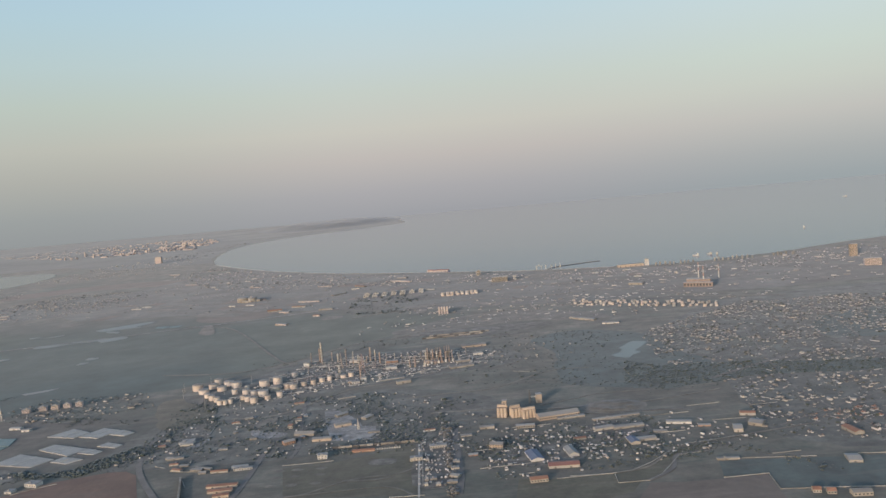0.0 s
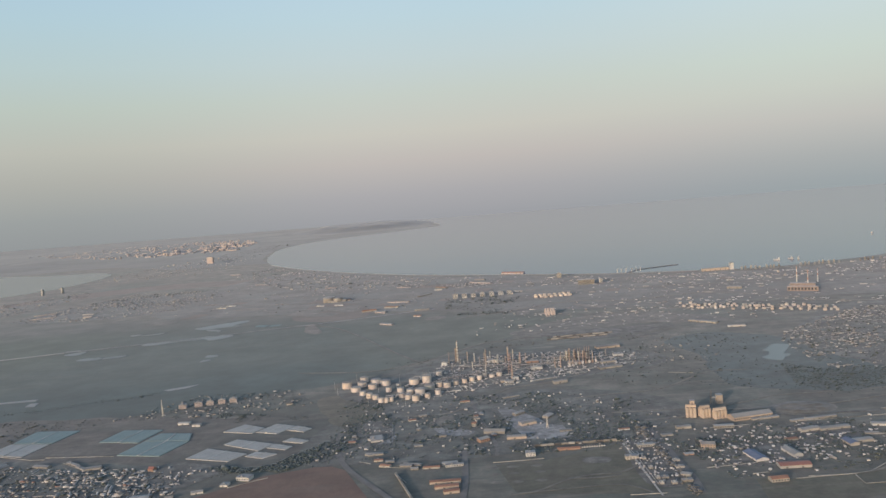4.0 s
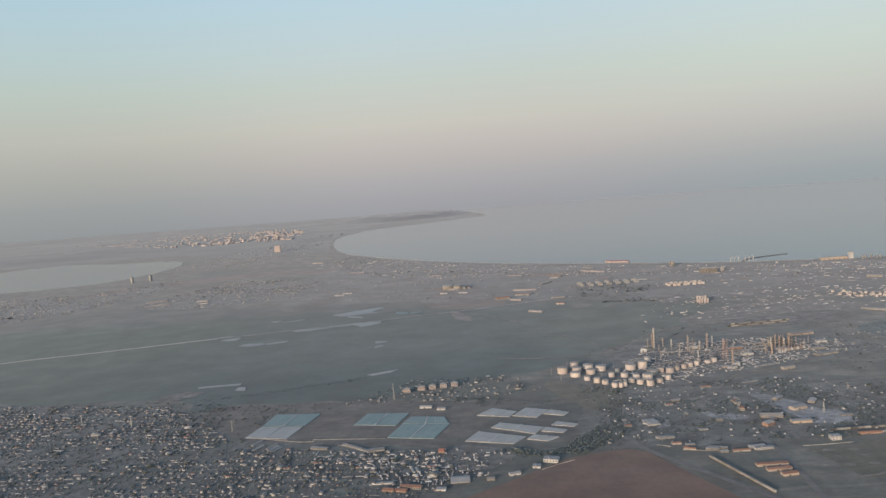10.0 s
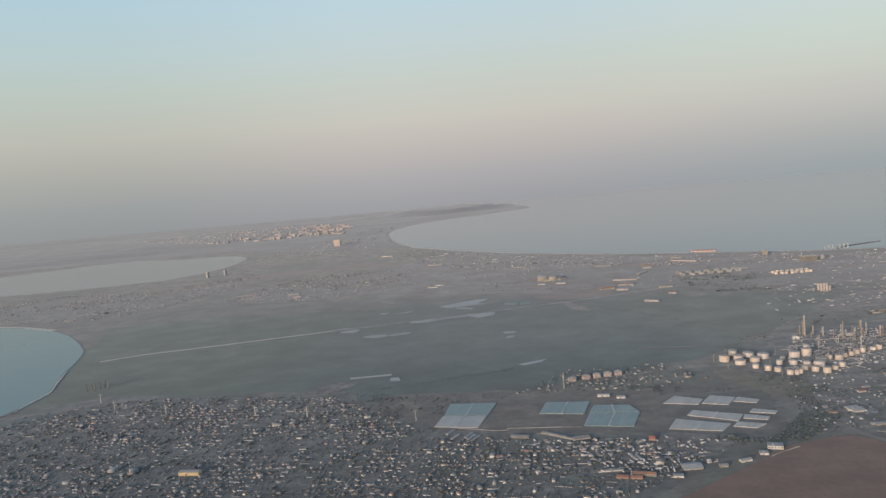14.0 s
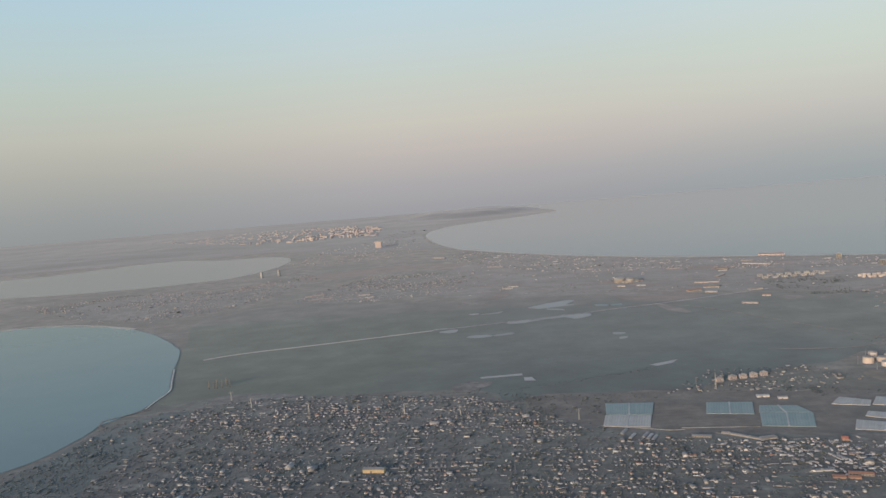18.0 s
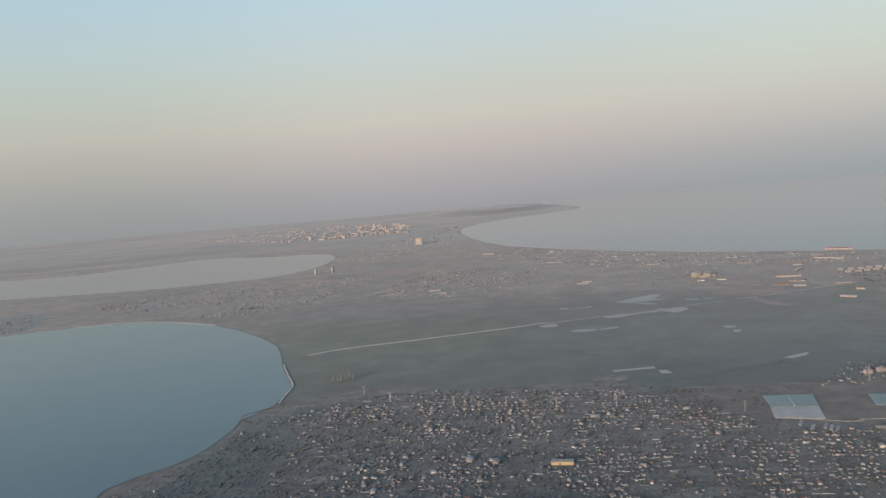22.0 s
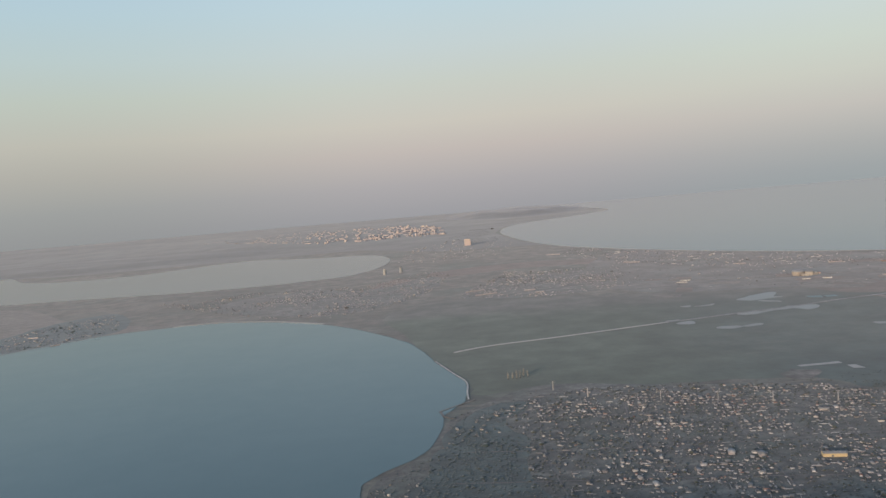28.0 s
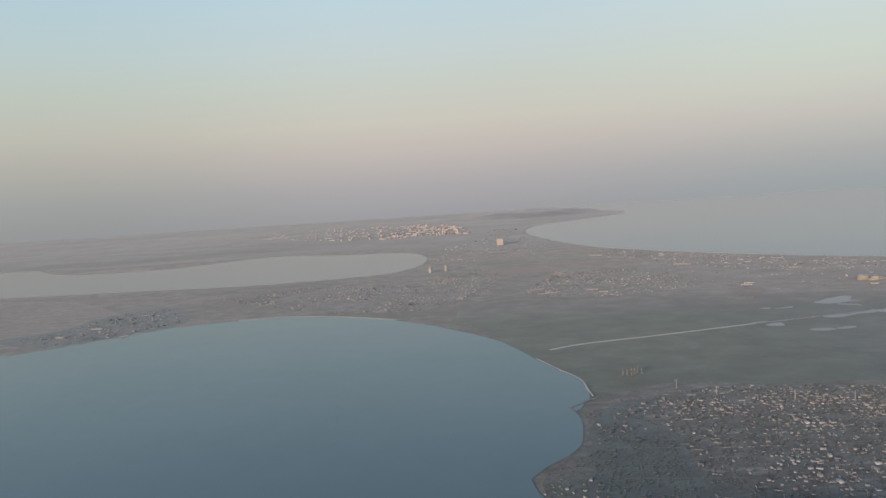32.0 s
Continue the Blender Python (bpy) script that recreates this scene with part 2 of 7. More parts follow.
def water_material(name, deep, shoal, rough, ripple, wave):
    m = material(name, deep, shoal, 160.0, rough, spec=0.5)
    nt = m.node_tree
    b = nt.nodes["Principled BSDF"]
    b.inputs["IOR"].default_value = 1.33
    b.inputs["Specular Tint"].default_value = (0.80, 0.92, 1.0, 1)
    if not ripple:
        return m
    geo = nt.nodes.new("ShaderNodeNewGeometry")
    n = nt.nodes.new("ShaderNodeTexNoise")
    n.inputs["Scale"].default_value, n.inputs["Detail"].default_value = 1.0 / wave, 6.0
    nt.links.new(geo.outputs["Position"], n.inputs["Vector"])
    bp = nt.nodes.new("ShaderNodeBump")
    bp.inputs["Strength"].default_value, bp.inputs["Distance"].default_value = ripple, 0.1
    nt.links.new(n.outputs["Fac"], bp.inputs["Height"])
    nt.links.new(bp.outputs[0], b.inputs["Normal"])
    return m


HAZE_SHEEN = 0.28  # sheen that imitates haze over the land, brightening it at a flat angle
M = {
    "ground": material("dry_ground", (0.055, 0.072, 0.058), (0.15, 0.138, 0.112), 22, 0.9, HAZE_SHEEN * 0.9, 0.08, blotch=(0.05, 0.075, 0.06), streak=(0.18, 0.16, 0.132)),
    # far land: haze put into the base colour, close to the low sky
    "farm": material("far_farmland", (0.112, 0.12, 0.116), (0.145, 0.15, 0.144), 90, 0.9, 0.25, blotch=(0.106, 0.116, 0.112), streak=(0.155, 0.156, 0.15), haze_tint=(0.79, 0.82, 0.92)),
    "town_soil": material("garden_soil", (0.056, 0.064, 0.056), (0.112, 0.111, 0.098), 5.0, 0.9, HAZE_SHEEN * 1.0, 0.1, blotch=(0.056, 0.072, 0.06), streak=(0.128, 0.122, 0.106), haze_tint=(0.80, 0.83, 0.94)),
    "marsh": material("marsh_reed", (0.062, 0.086, 0.074), (0.106, 0.122, 0.102), 34, 0.9, HAZE_SHEEN * 0.76, 0.03, blotch=(0.10, 0.118, 0.098), streak=(0.124, 0.13, 0.108), haze_tint=(0.77, 0.83, 0.94)),
    "wetland": material("wet_meadow", (0.04, 0.066, 0.064), (0.066, 0.088, 0.082), 40, 0.85, HAZE_SHEEN * 0.95, 0.03, blotch=(0.05, 0.078, 0.074), streak=(0.085, 0.098, 0.088), haze_tint=(0.77, 0.83, 0.95)),
    "fallow": material("fallow_soil", (0.07, 0.07, 0.06), (0.14, 0.122, 0.105), 16, 0.9, HAZE_SHEEN * 0.8, 0.08, blotch=(0.06, 0.072, 0.062), streak=(0.15, 0.13, 0.11)),
    "plough": material("ploughed_soil", (0.16, 0.092, 0.07), (0.22, 0.135, 0.10), 26, 0.9, HAZE_SHEEN * 0.6, 0.1, blotch=(0.18, 0.112, 0.085), streak=(0.20, 0.135, 0.105)),
    "pasture": material("brown_pasture", (0.13, 0.10, 0.085), (0.175, 0.135, 0.112), 30, 0.9, HAZE_SHEEN * 0.85, 0.05, blotch=(0.115, 0.102, 0.086), streak=(0.185, 0.148, 0.125)),
    "wood_foliage": material("dense_dark_wood", (0.052, 0.073, 0.067), (0.088, 0.102, 0.093), 3, 0.9, 0.42, island=0.5, haze_tint=(0.78, 0.83, 0.94)),
    "meadow": material("winter_meadow", (0.072, 0.076, 0.05), (0.122, 0.114, 0.08), 18, 0.9, HAZE_SHEEN * 0.8, 0.1, blotch=(0.14, 0.122, 0.09), streak=(0.16, 0.138, 0.105)),
    "bare": material("bare_earth", (0.115, 0.108, 0.092), (0.18, 0.163, 0.14), 24, 0.9, HAZE_SHEEN * 0.88, 0.08, blotch=(0.105, 0.106, 0.09), streak=(0.24, 0.215, 0.182)),
    "sand": material("pale_sand", (0.34, 0.31, 0.26), (0.48, 0.44, 0.37), 9, 0.9, 0.3),
    "road": material("worn_asphalt", (0.085, 0.083, 0.082), (0.15, 0.145, 0.14), 8, 0.9, HAZE_SHEEN),
    "pale_road": material("pale_concrete_road", (0.38, 0.36, 0.33), (0.54, 0.51, 0.47), 6, 0.85, 0.3),
    "yard": material("concrete_yard", (0.09, 0.088, 0.082), (0.18, 0.17, 0.155), 10, 0.9, HAZE_SHEEN * 0.8, blotch=(0.08, 0.085, 0.075)),
    "pale_yard": material("pale_concrete_yard", (0.20, 0.20, 0.205), (0.33, 0.325, 0.325), 7, 0.9, HAZE_SHEEN, blotch=(0.16, 0.165, 0.17)),
    "foliage": material("hazed_winter_foliage", (0.062, 0.074, 0.062), (0.102, 0.107, 0.09), 3, 0.9, 0.45, island=0.7, haze_tint=(0.79, 0.83, 0.94)),
    "scrub": material("bare_brown_scrub", (0.10, 0.098, 0.092), (0.16, 0.15, 0.135), 3, 0.9, 0.45, island=0.7),
    "grey_trees": material("bare_grey_trees", (0.095, 0.10, 0.10), (0.13, 0.13, 0.126), 6, 0.9, 0.5, island=0.5),
    # paler versions of the house walls and roofs, for distant houses
    "far_walls": material("pale_house_plaster", (0.36, 0.335, 0.33), (0.84, 0.78, 0.76), 5, 0.85, 0.2, island=1.4, skew=0.9),
    "far_roofs": material("pale_house_roofing", (0.12, 0.12, 0.125), (0.46, 0.46, 0.48), 4, 0.8, 0.3, island=1.4, skew=1.8),
    "bark": material("bark", (0.07, 0.055, 0.04), (0.13, 0.10, 0.08), 0.5, 0.9),
    "sea": water_material("sea_water", (0.055, 0.085, 0.19), (0.065, 0.095, 0.205), 0.14, 0.0, 30.0),
    "lake": water_material("lake_water", (0.13, 0.188, 0.192), (0.145, 0.203, 0.207), 0.2, 0.08, 10.0),
    "salt_lake": water_material("pale_salt_water", (0.25, 0.17, 0.17), (0.27, 0.19, 0.19), 0.19, 0.0, 25.0),
    "pond": water_material("pond_water", (0.17, 0.16, 0.155), (0.205, 0.195, 0.19), 0.15, 0.05, 2.0),
    "pool": water_material("shallow_silty_water", (0.30, 0.27, 0.26), (0.36, 0.33, 0.315), 0.3, 0.0, 2.0),
    # headland in a blue-grey base colour that imitates haze
    "hill": material("hazed_headland", (0.10, 0.114, 0.124), (0.126, 0.137, 0.145), 120, 0.9, 0.28, blotch=(0.096, 0.11, 0.119), haze_tint=(0.79, 0.82, 0.93)),
    "wall_concrete": material("old_wall_concrete", (0.32, 0.30, 0.27), (0.52, 0.49, 0.45), 4, 0.9, 0.1, blotch=(0.15, 0.14, 0.125)),
    "poplar_twigs": material("grey_poplar_twigs", (0.19, 0.185, 0.165), (0.29, 0.28, 0.255), 3, 0.9, 0.4, island=0.7),
    "tank": material("white_tank_paint", (0.55, 0.475, 0.43), (0.77, 0.69, 0.635), 3, 0.5, island=0.0, per_object=0.6, blotch=(0.58, 0.48, 0.41)),
    "tank_roof": material("dusty_tank_roof", (0.36, 0.325, 0.305), (0.50, 0.46, 0.43), 3, 0.7, per_object=0.4, blotch=(0.33, 0.285, 0.255)),
    "steel": material("galvanised_steel", (0.42, 0.41, 0.40), (0.60, 0.58, 0.55), 2, 0.5, 0, 0, 0.4, per_object=0.3),
    "rust": material("rusty_steel", (0.24, 0.185, 0.165), (0.45, 0.37, 0.335), 2, 0.8, per_object=0.8, blotch=(0.36, 0.34, 0.32)),
    "concrete": material("warm_concrete", (0.40, 0.32, 0.26), (0.58, 0.485, 0.41), 3, 0.85, per_object=0.4, blotch=(0.35, 0.28, 0.23)),
    "brick": material("red_brick", (0.32, 0.20, 0.155), (0.43, 0.30, 0.24), 2, 0.85, blotch=(0.30, 0.21, 0.17)),
    "plaster": material("cream_plaster", (0.27, 0.245, 0.22), (0.50, 0.465, 0.42), 2, 0.85, per_object=0.9, blotch=(0.25, 0.225, 0.20)),
    "far_plaster": material("pale_panel_plaster", (0.40, 0.335, 0.32), (0.66, 0.57, 0.54), 4, 0.85, 0.2, island=0.5, per_object=0.7),
    "walls": material("house_plaster", (0.26, 0.235, 0.225), (0.82, 0.78, 0.76), 5, 0.85, 0.15, island=1.6, skew=1.1),
    "roofs": material("house_roofing", (0.09, 0.088, 0.086), (0.45, 0.44, 0.43), 4, 0.8, 0.2, island=1.6, skew=1.7),
    "house_wall": material("rendered_house_wall", (0.26, 0.235, 0.225), (0.82, 0.78, 0.76), 5, 0.85, 0.1, per_object=1.4, skew=1.1),
    "faded_brick": material("sun_faded_brick", (0.24, 0.19, 0.18), (0.34, 0.28, 0.265), 3, 0.85, 0.2, blotch=(0.33, 0.27, 0.25)),
    "house_roof": material("slate_house_roof", (0.10, 0.096, 0.094), (0.34, 0.33, 0.325), 4, 0.8, 0.2, per_object=1.4, skew=1.6),
    "tile_roof": material("red_tile_roof", (0.27, 0.15, 0.11), (0.40, 0.23, 0.17), 3, 0.8, 0.1, per_object=0.6),
    "grey_roof": material("felt_roof", (0.24, 0.235, 0.23), (0.36, 0.35, 0.34), 5, 0.85, 0.3, per_object=0.6, blotch=(0.20, 0.19, 0.18)),
    "pale_roof": material("pale_sheet_roof", (0.25, 0.25, 0.255), (0.44, 0.44, 0.44), 4, 0.7, 0.1, per_object=0.9, blotch=(0.26, 0.25, 0.24)),
    "blue_roof": material("blue_sheet_roof", (0.12, 0.155, 0.25), (0.18, 0.215, 0.31), 5, 0.6, 0.1, blotch=(0.19, 0.21, 0.26)),
    "red_roof": material("red_sheet_roof", (0.33, 0.14, 0.11), (0.43, 0.20, 0.16), 5, 0.6, 0.1, blotch=(0.32, 0.17, 0.14)),
    "glasshouse": material("whitewashed_glass", (0.26, 0.335, 0.33), (0.36, 0.425, 0.415), 12, 0.7, 0.05, per_object=0.3, blotch=(0.30, 0.365, 0.355), spec=0.15),
    "film": material("clouded_plastic_film", (0.44, 0.42, 0.40), (0.58, 0.555, 0.525), 10, 0.7, 0.05, per_object=0.3, spec=0.15),
    "window": material("dark_window_glass", (0.05, 0.06, 0.07), (0.09, 0.10, 0.11), 2, 0.15, spec=0.5),
    "white": material("white_paint", (0.48, 0.465, 0.445), (0.68, 0.66, 0.64), 3, 0.6, blotch=(0.44, 0.415, 0.385)),
    "yellow_plaster": material("yellow_plaster", (0.58, 0.44, 0.24), (0.70, 0.56, 0.34), 3, 0.8, blotch=(0.55, 0.43, 0.27)),
    "red_paint": material("faded_red_paint", (0.36, 0.24, 0.215), (0.48, 0.33, 0.29), 2, 0.7),
    "dark_metal": material("dark_steelwork", (0.12, 0.115, 0.11), (0.22, 0.20, 0.19), 2, 0.7, 0, 0, 0.3),
}

M["shore_soil"] = material("trodden_shore_soil", (0.065, 0.076, 0.07), (0.125, 0.12, 0.108), 12.0, 0.9, HAZE_SHEEN, 0.1, blotch=(0.07, 0.084, 0.076), streak=(0.14, 0.13, 0.115))
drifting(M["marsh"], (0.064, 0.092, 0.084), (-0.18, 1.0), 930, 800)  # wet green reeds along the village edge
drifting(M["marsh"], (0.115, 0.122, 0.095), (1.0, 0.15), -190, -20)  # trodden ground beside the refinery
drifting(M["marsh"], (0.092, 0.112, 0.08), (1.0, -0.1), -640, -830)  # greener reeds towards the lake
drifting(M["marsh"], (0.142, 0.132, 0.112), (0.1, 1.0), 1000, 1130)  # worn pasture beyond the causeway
for key, size, amount, plot, plot_amount in (("ground", 40, 0.42, 70, 0.16), ("town_soil", 16, 0.55, 13, 0.3), ("shore_soil", 60, 0.38, 55, 0.2), ("marsh", 60, 0.26, 150, 0.1), ("wetland", 24, 0.45, 0, 0), ("fallow", 22, 0.35, 60, 0.14),
                                             ("meadow", 14, 0.3, 0, 0), ("pasture", 40, 0.22, 70, 0.1), ("bare", 16, 0.35, 0, 0), ("farm", 160, 0.16, 240, 0.12), ("plough", 30, 0.14, 0, 0), ("hill", 150, 0.15, 200, 0.1), ("yard", 8, 0.4, 6, 0.3), ("pale_yard", 6, 0.4, 5, 0.3)):
    mottled(M[key], size, amount, plot, plot_amount)


# ---- shapes: each gives vertices and faces ----
def box(x0, y0, z0, x1, y1, z1):
    v = [(x, y, z) for z in (z0, z1) for x, y in ((x0, y0), (x1, y0), (x1, y1), (x0, y1))]
    return v, [(0, 3, 2, 1), (4, 5, 6, 7), (0, 1, 5, 4), (1, 2, 6, 5), (2, 3, 7, 6), (3, 0, 4, 7)]


def gable(lx, ly, z0, rise, over=0.15, thick=0.12):
    """A pitched roof with its ridge along x, with eaves and thickness."""
    a, b = lx / 2 + over, ly / 2 + over
    v = []
    for x in (-a, a):
        v += [(x, -b, z0), (x, 0, z0 + rise), (x, b, z0), (x, b, z0 + thick), (x, 0, z0 + rise + thick), (x, -b, z0 + thick)]
    f = [tuple(reversed(range(6))), tuple(range(6, 12))]
    f += [(i, (i + 1) % 6, (i + 1) % 6 + 6, i + 6) for i in range(6)]
    return v, f


def gable_walls(lx, ly, h, rise):
    """Four walls with pointed ends under such a roof."""
    a, b = lx / 2, ly / 2
    v = []
    for x in (-a, a):
        v += [(x, -b, 0), (x, b, 0), (x, b, h), (x, 0, h + rise), (x, -b, h)]
    return v, [(0, 1, 2, 3, 4)[::-1], (5, 6, 7, 8, 9), (0, 5, 9, 4)[::-1][::-1], (1, 2, 7, 6), (2, 3, 8, 7), (3, 4, 9, 8), (0, 1, 6, 5)]


def drum(r0, r1, z0, z1, n=20, x=0.0, y=0.0, dome=0.0):
    """A tapered drum with a flat, coned or domed top."""
    v, f = [], []
    rings = [(r0, z0), (r1, z1)]
    if dome:
        rings += [(r1 * math.cos(a), z1 + dome * math.sin(a)) for a in (0.5, 1.0, 1.35)]
    for r, z in rings:
        v += [(x + r * math.cos(2 * math.pi * i / n), y + r * math.sin(2 * math.pi * i / n), z) for i in range(n)]
    for k in range(len(rings) - 1):
        f += [(k * n + i, k * n + (i + 1) % n, (k + 1) * n + (i + 1) % n, (k + 1) * n + i) for i in range(n)]
    f += [tuple(range(n - 1, -1, -1)), tuple(range((len(rings) - 1) * n, len(rings) * n))]
    return v, f


def rod(a, b, r, n=5):
    """A thin bar from a to b."""
    a, b = Vector(a), Vector(b)
    q = (b - a).to_track_quat("Z", "Y")
    v = [tuple(p + q @ Vector((r * math.cos(2 * math.pi * i / n), r * math.sin(2 * math.pi * i / n), 0))) for p in (a, b) for i in range(n)]
    return v, [(i, (i + 1) % n, (i + 1) % n + n, i + n) for i in range(n)] + [tuple(range(n - 1, -1, -1)), tuple(range(n, 2 * n))]


def moved(shape, dx=0.0, dy=0.0, dz=0.0, turn=0.0):
    c, s = math.cos(radians(turn)), math.sin(radians(turn))
    return [(c * x - s * y + dx, s * x + c * y + dy, z + dz) for x, y, z in shape[0]], shape[1]


def mesh_of(name, shapes, mat):
    v, f = [], []
    for sv, sf in shapes:
        f += [tuple(i + len(v) for i in face) for face in sf]
        v += sv
    me = bpy.data.meshes.new(name)
    me.from_pydata(v, [], f)
    me.materials.append(M[mat])
    me.update()
    return me


def part(name, shapes, mat, parent, label=""):
    ob = new(name, mesh_of(name, shapes if isinstance(shapes, list) else [shapes], mat))
    ob.parent = parent
    return tagged(ob, label)


def thing(name, x, y, turn, label, category, group="", kind="", z=0.0):
    ob = new(name)
    ob.empty_display_size = 1.0
    ob.matrix_basis = pose(x, y, z, 0, 0, turn)
    return tagged(ob, label, category, group, kind)


# ---- the plan ----
def smooth(points, closed=True, steps=5):
    """A curve through the points."""
    n, out = len(points), []
    for i in range(n if closed else n - 1):
        p = [Vector(points[(i + k) % n] if closed else points[min(max(i + k, 0), n - 1)]) for k in (-1, 0, 1, 2)]
        for k in range(steps):
            t = k / steps
            out.append(0.5 * (2 * p[1] + (p[2] - p[0]) * t + (2 * p[0] - 5 * p[1] + 4 * p[2] - p[3]) * t * t + (3 * p[1] - p[0] - 3 * p[2] + p[3]) * t ** 3))
    if not closed:
        out.append(Vector(points[-1]))
    return [(a.x, a.y) for a in out]


def ragged(outline, amount, seed):
    return [(x + amount * noise.noise((x * 0.06, y * 0.06, seed)), y + amount * noise.noise((x * 0.06, y * 0.06, seed + 9.0))) for x, y in outline]


LEVEL = [0.02, 0.0]


def sheet(name, outline, z, mat, label, category, kind="structure"):
    """A level sheet inside an outline, each a little above the last; water at its own level."""
    if z < 0.25:
        LEVEL[0] += 0.004
        z = LEVEL[0]
    bm = bmesh.new()
    vs = [bm.verts.new((x, y, z)) for x, y in outline]
    face = bm.faces.new(vs)
    if face.normal.z < 0:
        face.normal_flip()
    for axis in (0, 1):
        lo, hi = min(p[axis] for p in outline), max(p[axis] for p in outline)
        for k in range(1, int((hi - lo) // 450) + 1):
            at_, nrm = [0, 0, z], [0, 0, 0]
            at_[axis], nrm[axis] = lo + 450 * k, 1
            bmesh.ops.bisect_plane(bm, geom=bm.verts[:] + bm.edges[:] + bm.faces[:], plane_co=at_, plane_no=nrm)
    bmesh.ops.triangulate(bm, faces=bm.faces[:])
    me = bpy.data.meshes.new(name)
    bm.to_mesh(me)
    bm.free()
    for p in me.polygons:
        if p.normal.z < 0:
            p.flip()
    me.materials.append(M[mat])
    return tagged(new(name, me), label, category, kind=kind)


def inside(px_, py_, outline):
    """Which of the points lie inside the outline."""
    o = np.array(outline)
    a, b = o, np.roll(o, -1, 0)
    hit = np.zeros(len(px_), bool)
    for (x0, y0), (x1, y1) in zip(a, b):
        if y0 != y1:
            hit ^= ((y0 > py_) != (y1 > py_)) & (px_ < (x1 - x0) * (py_ - y0) / (y1 - y0) + x0)
    return hit


def strip(name, points, width, z, mat, label, category="road", curved=True, thick=0.12):
    """A road, bank or wall along a line, each a hair above the last."""
    LEVEL[1] += 0.0012
    z += LEVEL[1]
    line = [Vector((*p, 0)) for p in (smooth(points, False, 6) if curved else points)]
    v, f = [], []
    for i, p in enumerate(line):
        d = (line[min(i + 1, len(line) - 1)] - line[max(i - 1, 0)]).normalized()
        s = Vector((-d.y, d.x, 0)) * width / 2
        v += [(*(p + s).xy, z - thick), (*(p + s).xy, z), (*(p - s).xy, z), (*(p - s).xy, z - thick)]
    for i in range(len(line) - 1):
        k = 4 * i
        f += [(k + j, k + j + 1, k + j + 5, k + j + 4)[::-1] for j in range(3)]
    ob = new(name, mesh_of(name, [(v, f)], mat))
    return tagged(ob, label, category, kind="structure")


COAST = [(860, 1461), (742, 1420), (631, 1367), (549, 1343), (410, 1320), (303, 1350), (159, 1400), (-20, 1501), (-223, 1635), (-394, 1800), (-541, 1990),
         (-655, 2170), (-725, 2400), (-768, 2650), (-790, 2900), (-745, 3200), (-600, 3440), (-420, 3590), (-275, 3770), (-185, 3900), (-220, 4200), (-360, 4900)]
FAR_LAKE = [(-1143, 2114), (-1162, 1954), (-1226, 1828), (-1344, 1783), (-1471, 1760), (-1602, 1755), (-1746, 1770), (-1883, 1785), (-2189, 1808), (-3000, 1880),
            (-4200, 2000), (-4000, 3100), (-2722, 2700), (-2351, 2375), (-2120, 2300), (-1956, 2330), (-1813, 2440), (-1651, 2530), (-1444, 2430), (-1256, 2385), (-1170, 2270)]
LAKE = [(-1741, 1075), (-1679, 1119), (-1615, 1171), (-1547, 1234), (-1459, 1262), (-1363, 1273), (-1259, 1240), (-1158, 1178), (-1067, 1078), (-1000, 970), (-968, 868),
        (-947, 809), (-931, 767), (-930, 726), (-930, 702), (-936, 690), (-950, 655), (-951, 630), (-960, 575), (-974, 550), (-998, 524), (-1006, 500), (-1004, 470), (-1030, 425), (-1120, 400),
        (-1240, 380), (-1330, 360), (-1440, 360), (-1700, 400), (-2100, 600), (-2300, 800), (-1950, 950)]
POND = [(168, 728), (175, 741), (183, 744), (189, 737), (198, 740), (186, 722), (181, 713), (173, 704), (177, 694), (168, 688), (160, 675), (150, 683), (148, 694), (156, 699), (163, 710), (160, 720)]

# ground sheet out past the horizon's haze
coast_line = ragged(smooth(COAST, False, 6), 7.0, 1.0)
SEA = [(7000, 8000), (7000, 2300), (2500, 1900), (1400, 1640)] + coast_line + [(-300, 8000)]


def ground_sheet():
    n, r = 90, 7000
    x = np.tile(np.linspace(-7000, 7000, n + 1), n + 1)
    y = np.repeat(np.linspace(-3000, 8000, n + 1), n + 1)
    bed = np.ones(len(x), bool)  # the sea bed, a little way off the shore
    for dx, dy in ((0, 0), (190, 0), (-190, 0), (0, 190), (0, -190)):
        bed &= inside(x + dx, y + dy, SEA)
    v = [(a, b, -9.0 if c else 0.0) for a, b, c in zip(x, y, bed)]
    f = [(j * (n + 1) + i, j * (n + 1) + i + 1, (j + 1) * (n + 1) + i + 1, (j + 1) * (n + 1) + i) for j in range(n) for i in range(n)]
    return v, f


tagged(new("ground", mesh_of("ground", [ground_sheet()], "ground")), "flat dry steppe ground in muted olive and brown", "ground", kind="structure")
sheet("sea", SEA, 0.3, "sea", "calm grey-blue sea under evening haze", "sea")
sheet("far_lake", ragged(smooth(FAR_LAKE), 6.0, 2.0), 0.3, "salt_lake", "long pale salt lake beyond the isthmus", "lake")
sheet("lake", ragged(smooth(LAKE), 3.0, 3.0), 0.3, "lake", "wide calm blue-grey lake", "lake")
sheet("pond", ragged(POND, 2.0, 4.0), 0.3, "pond", "small pale pond in dark scrub", "pond")

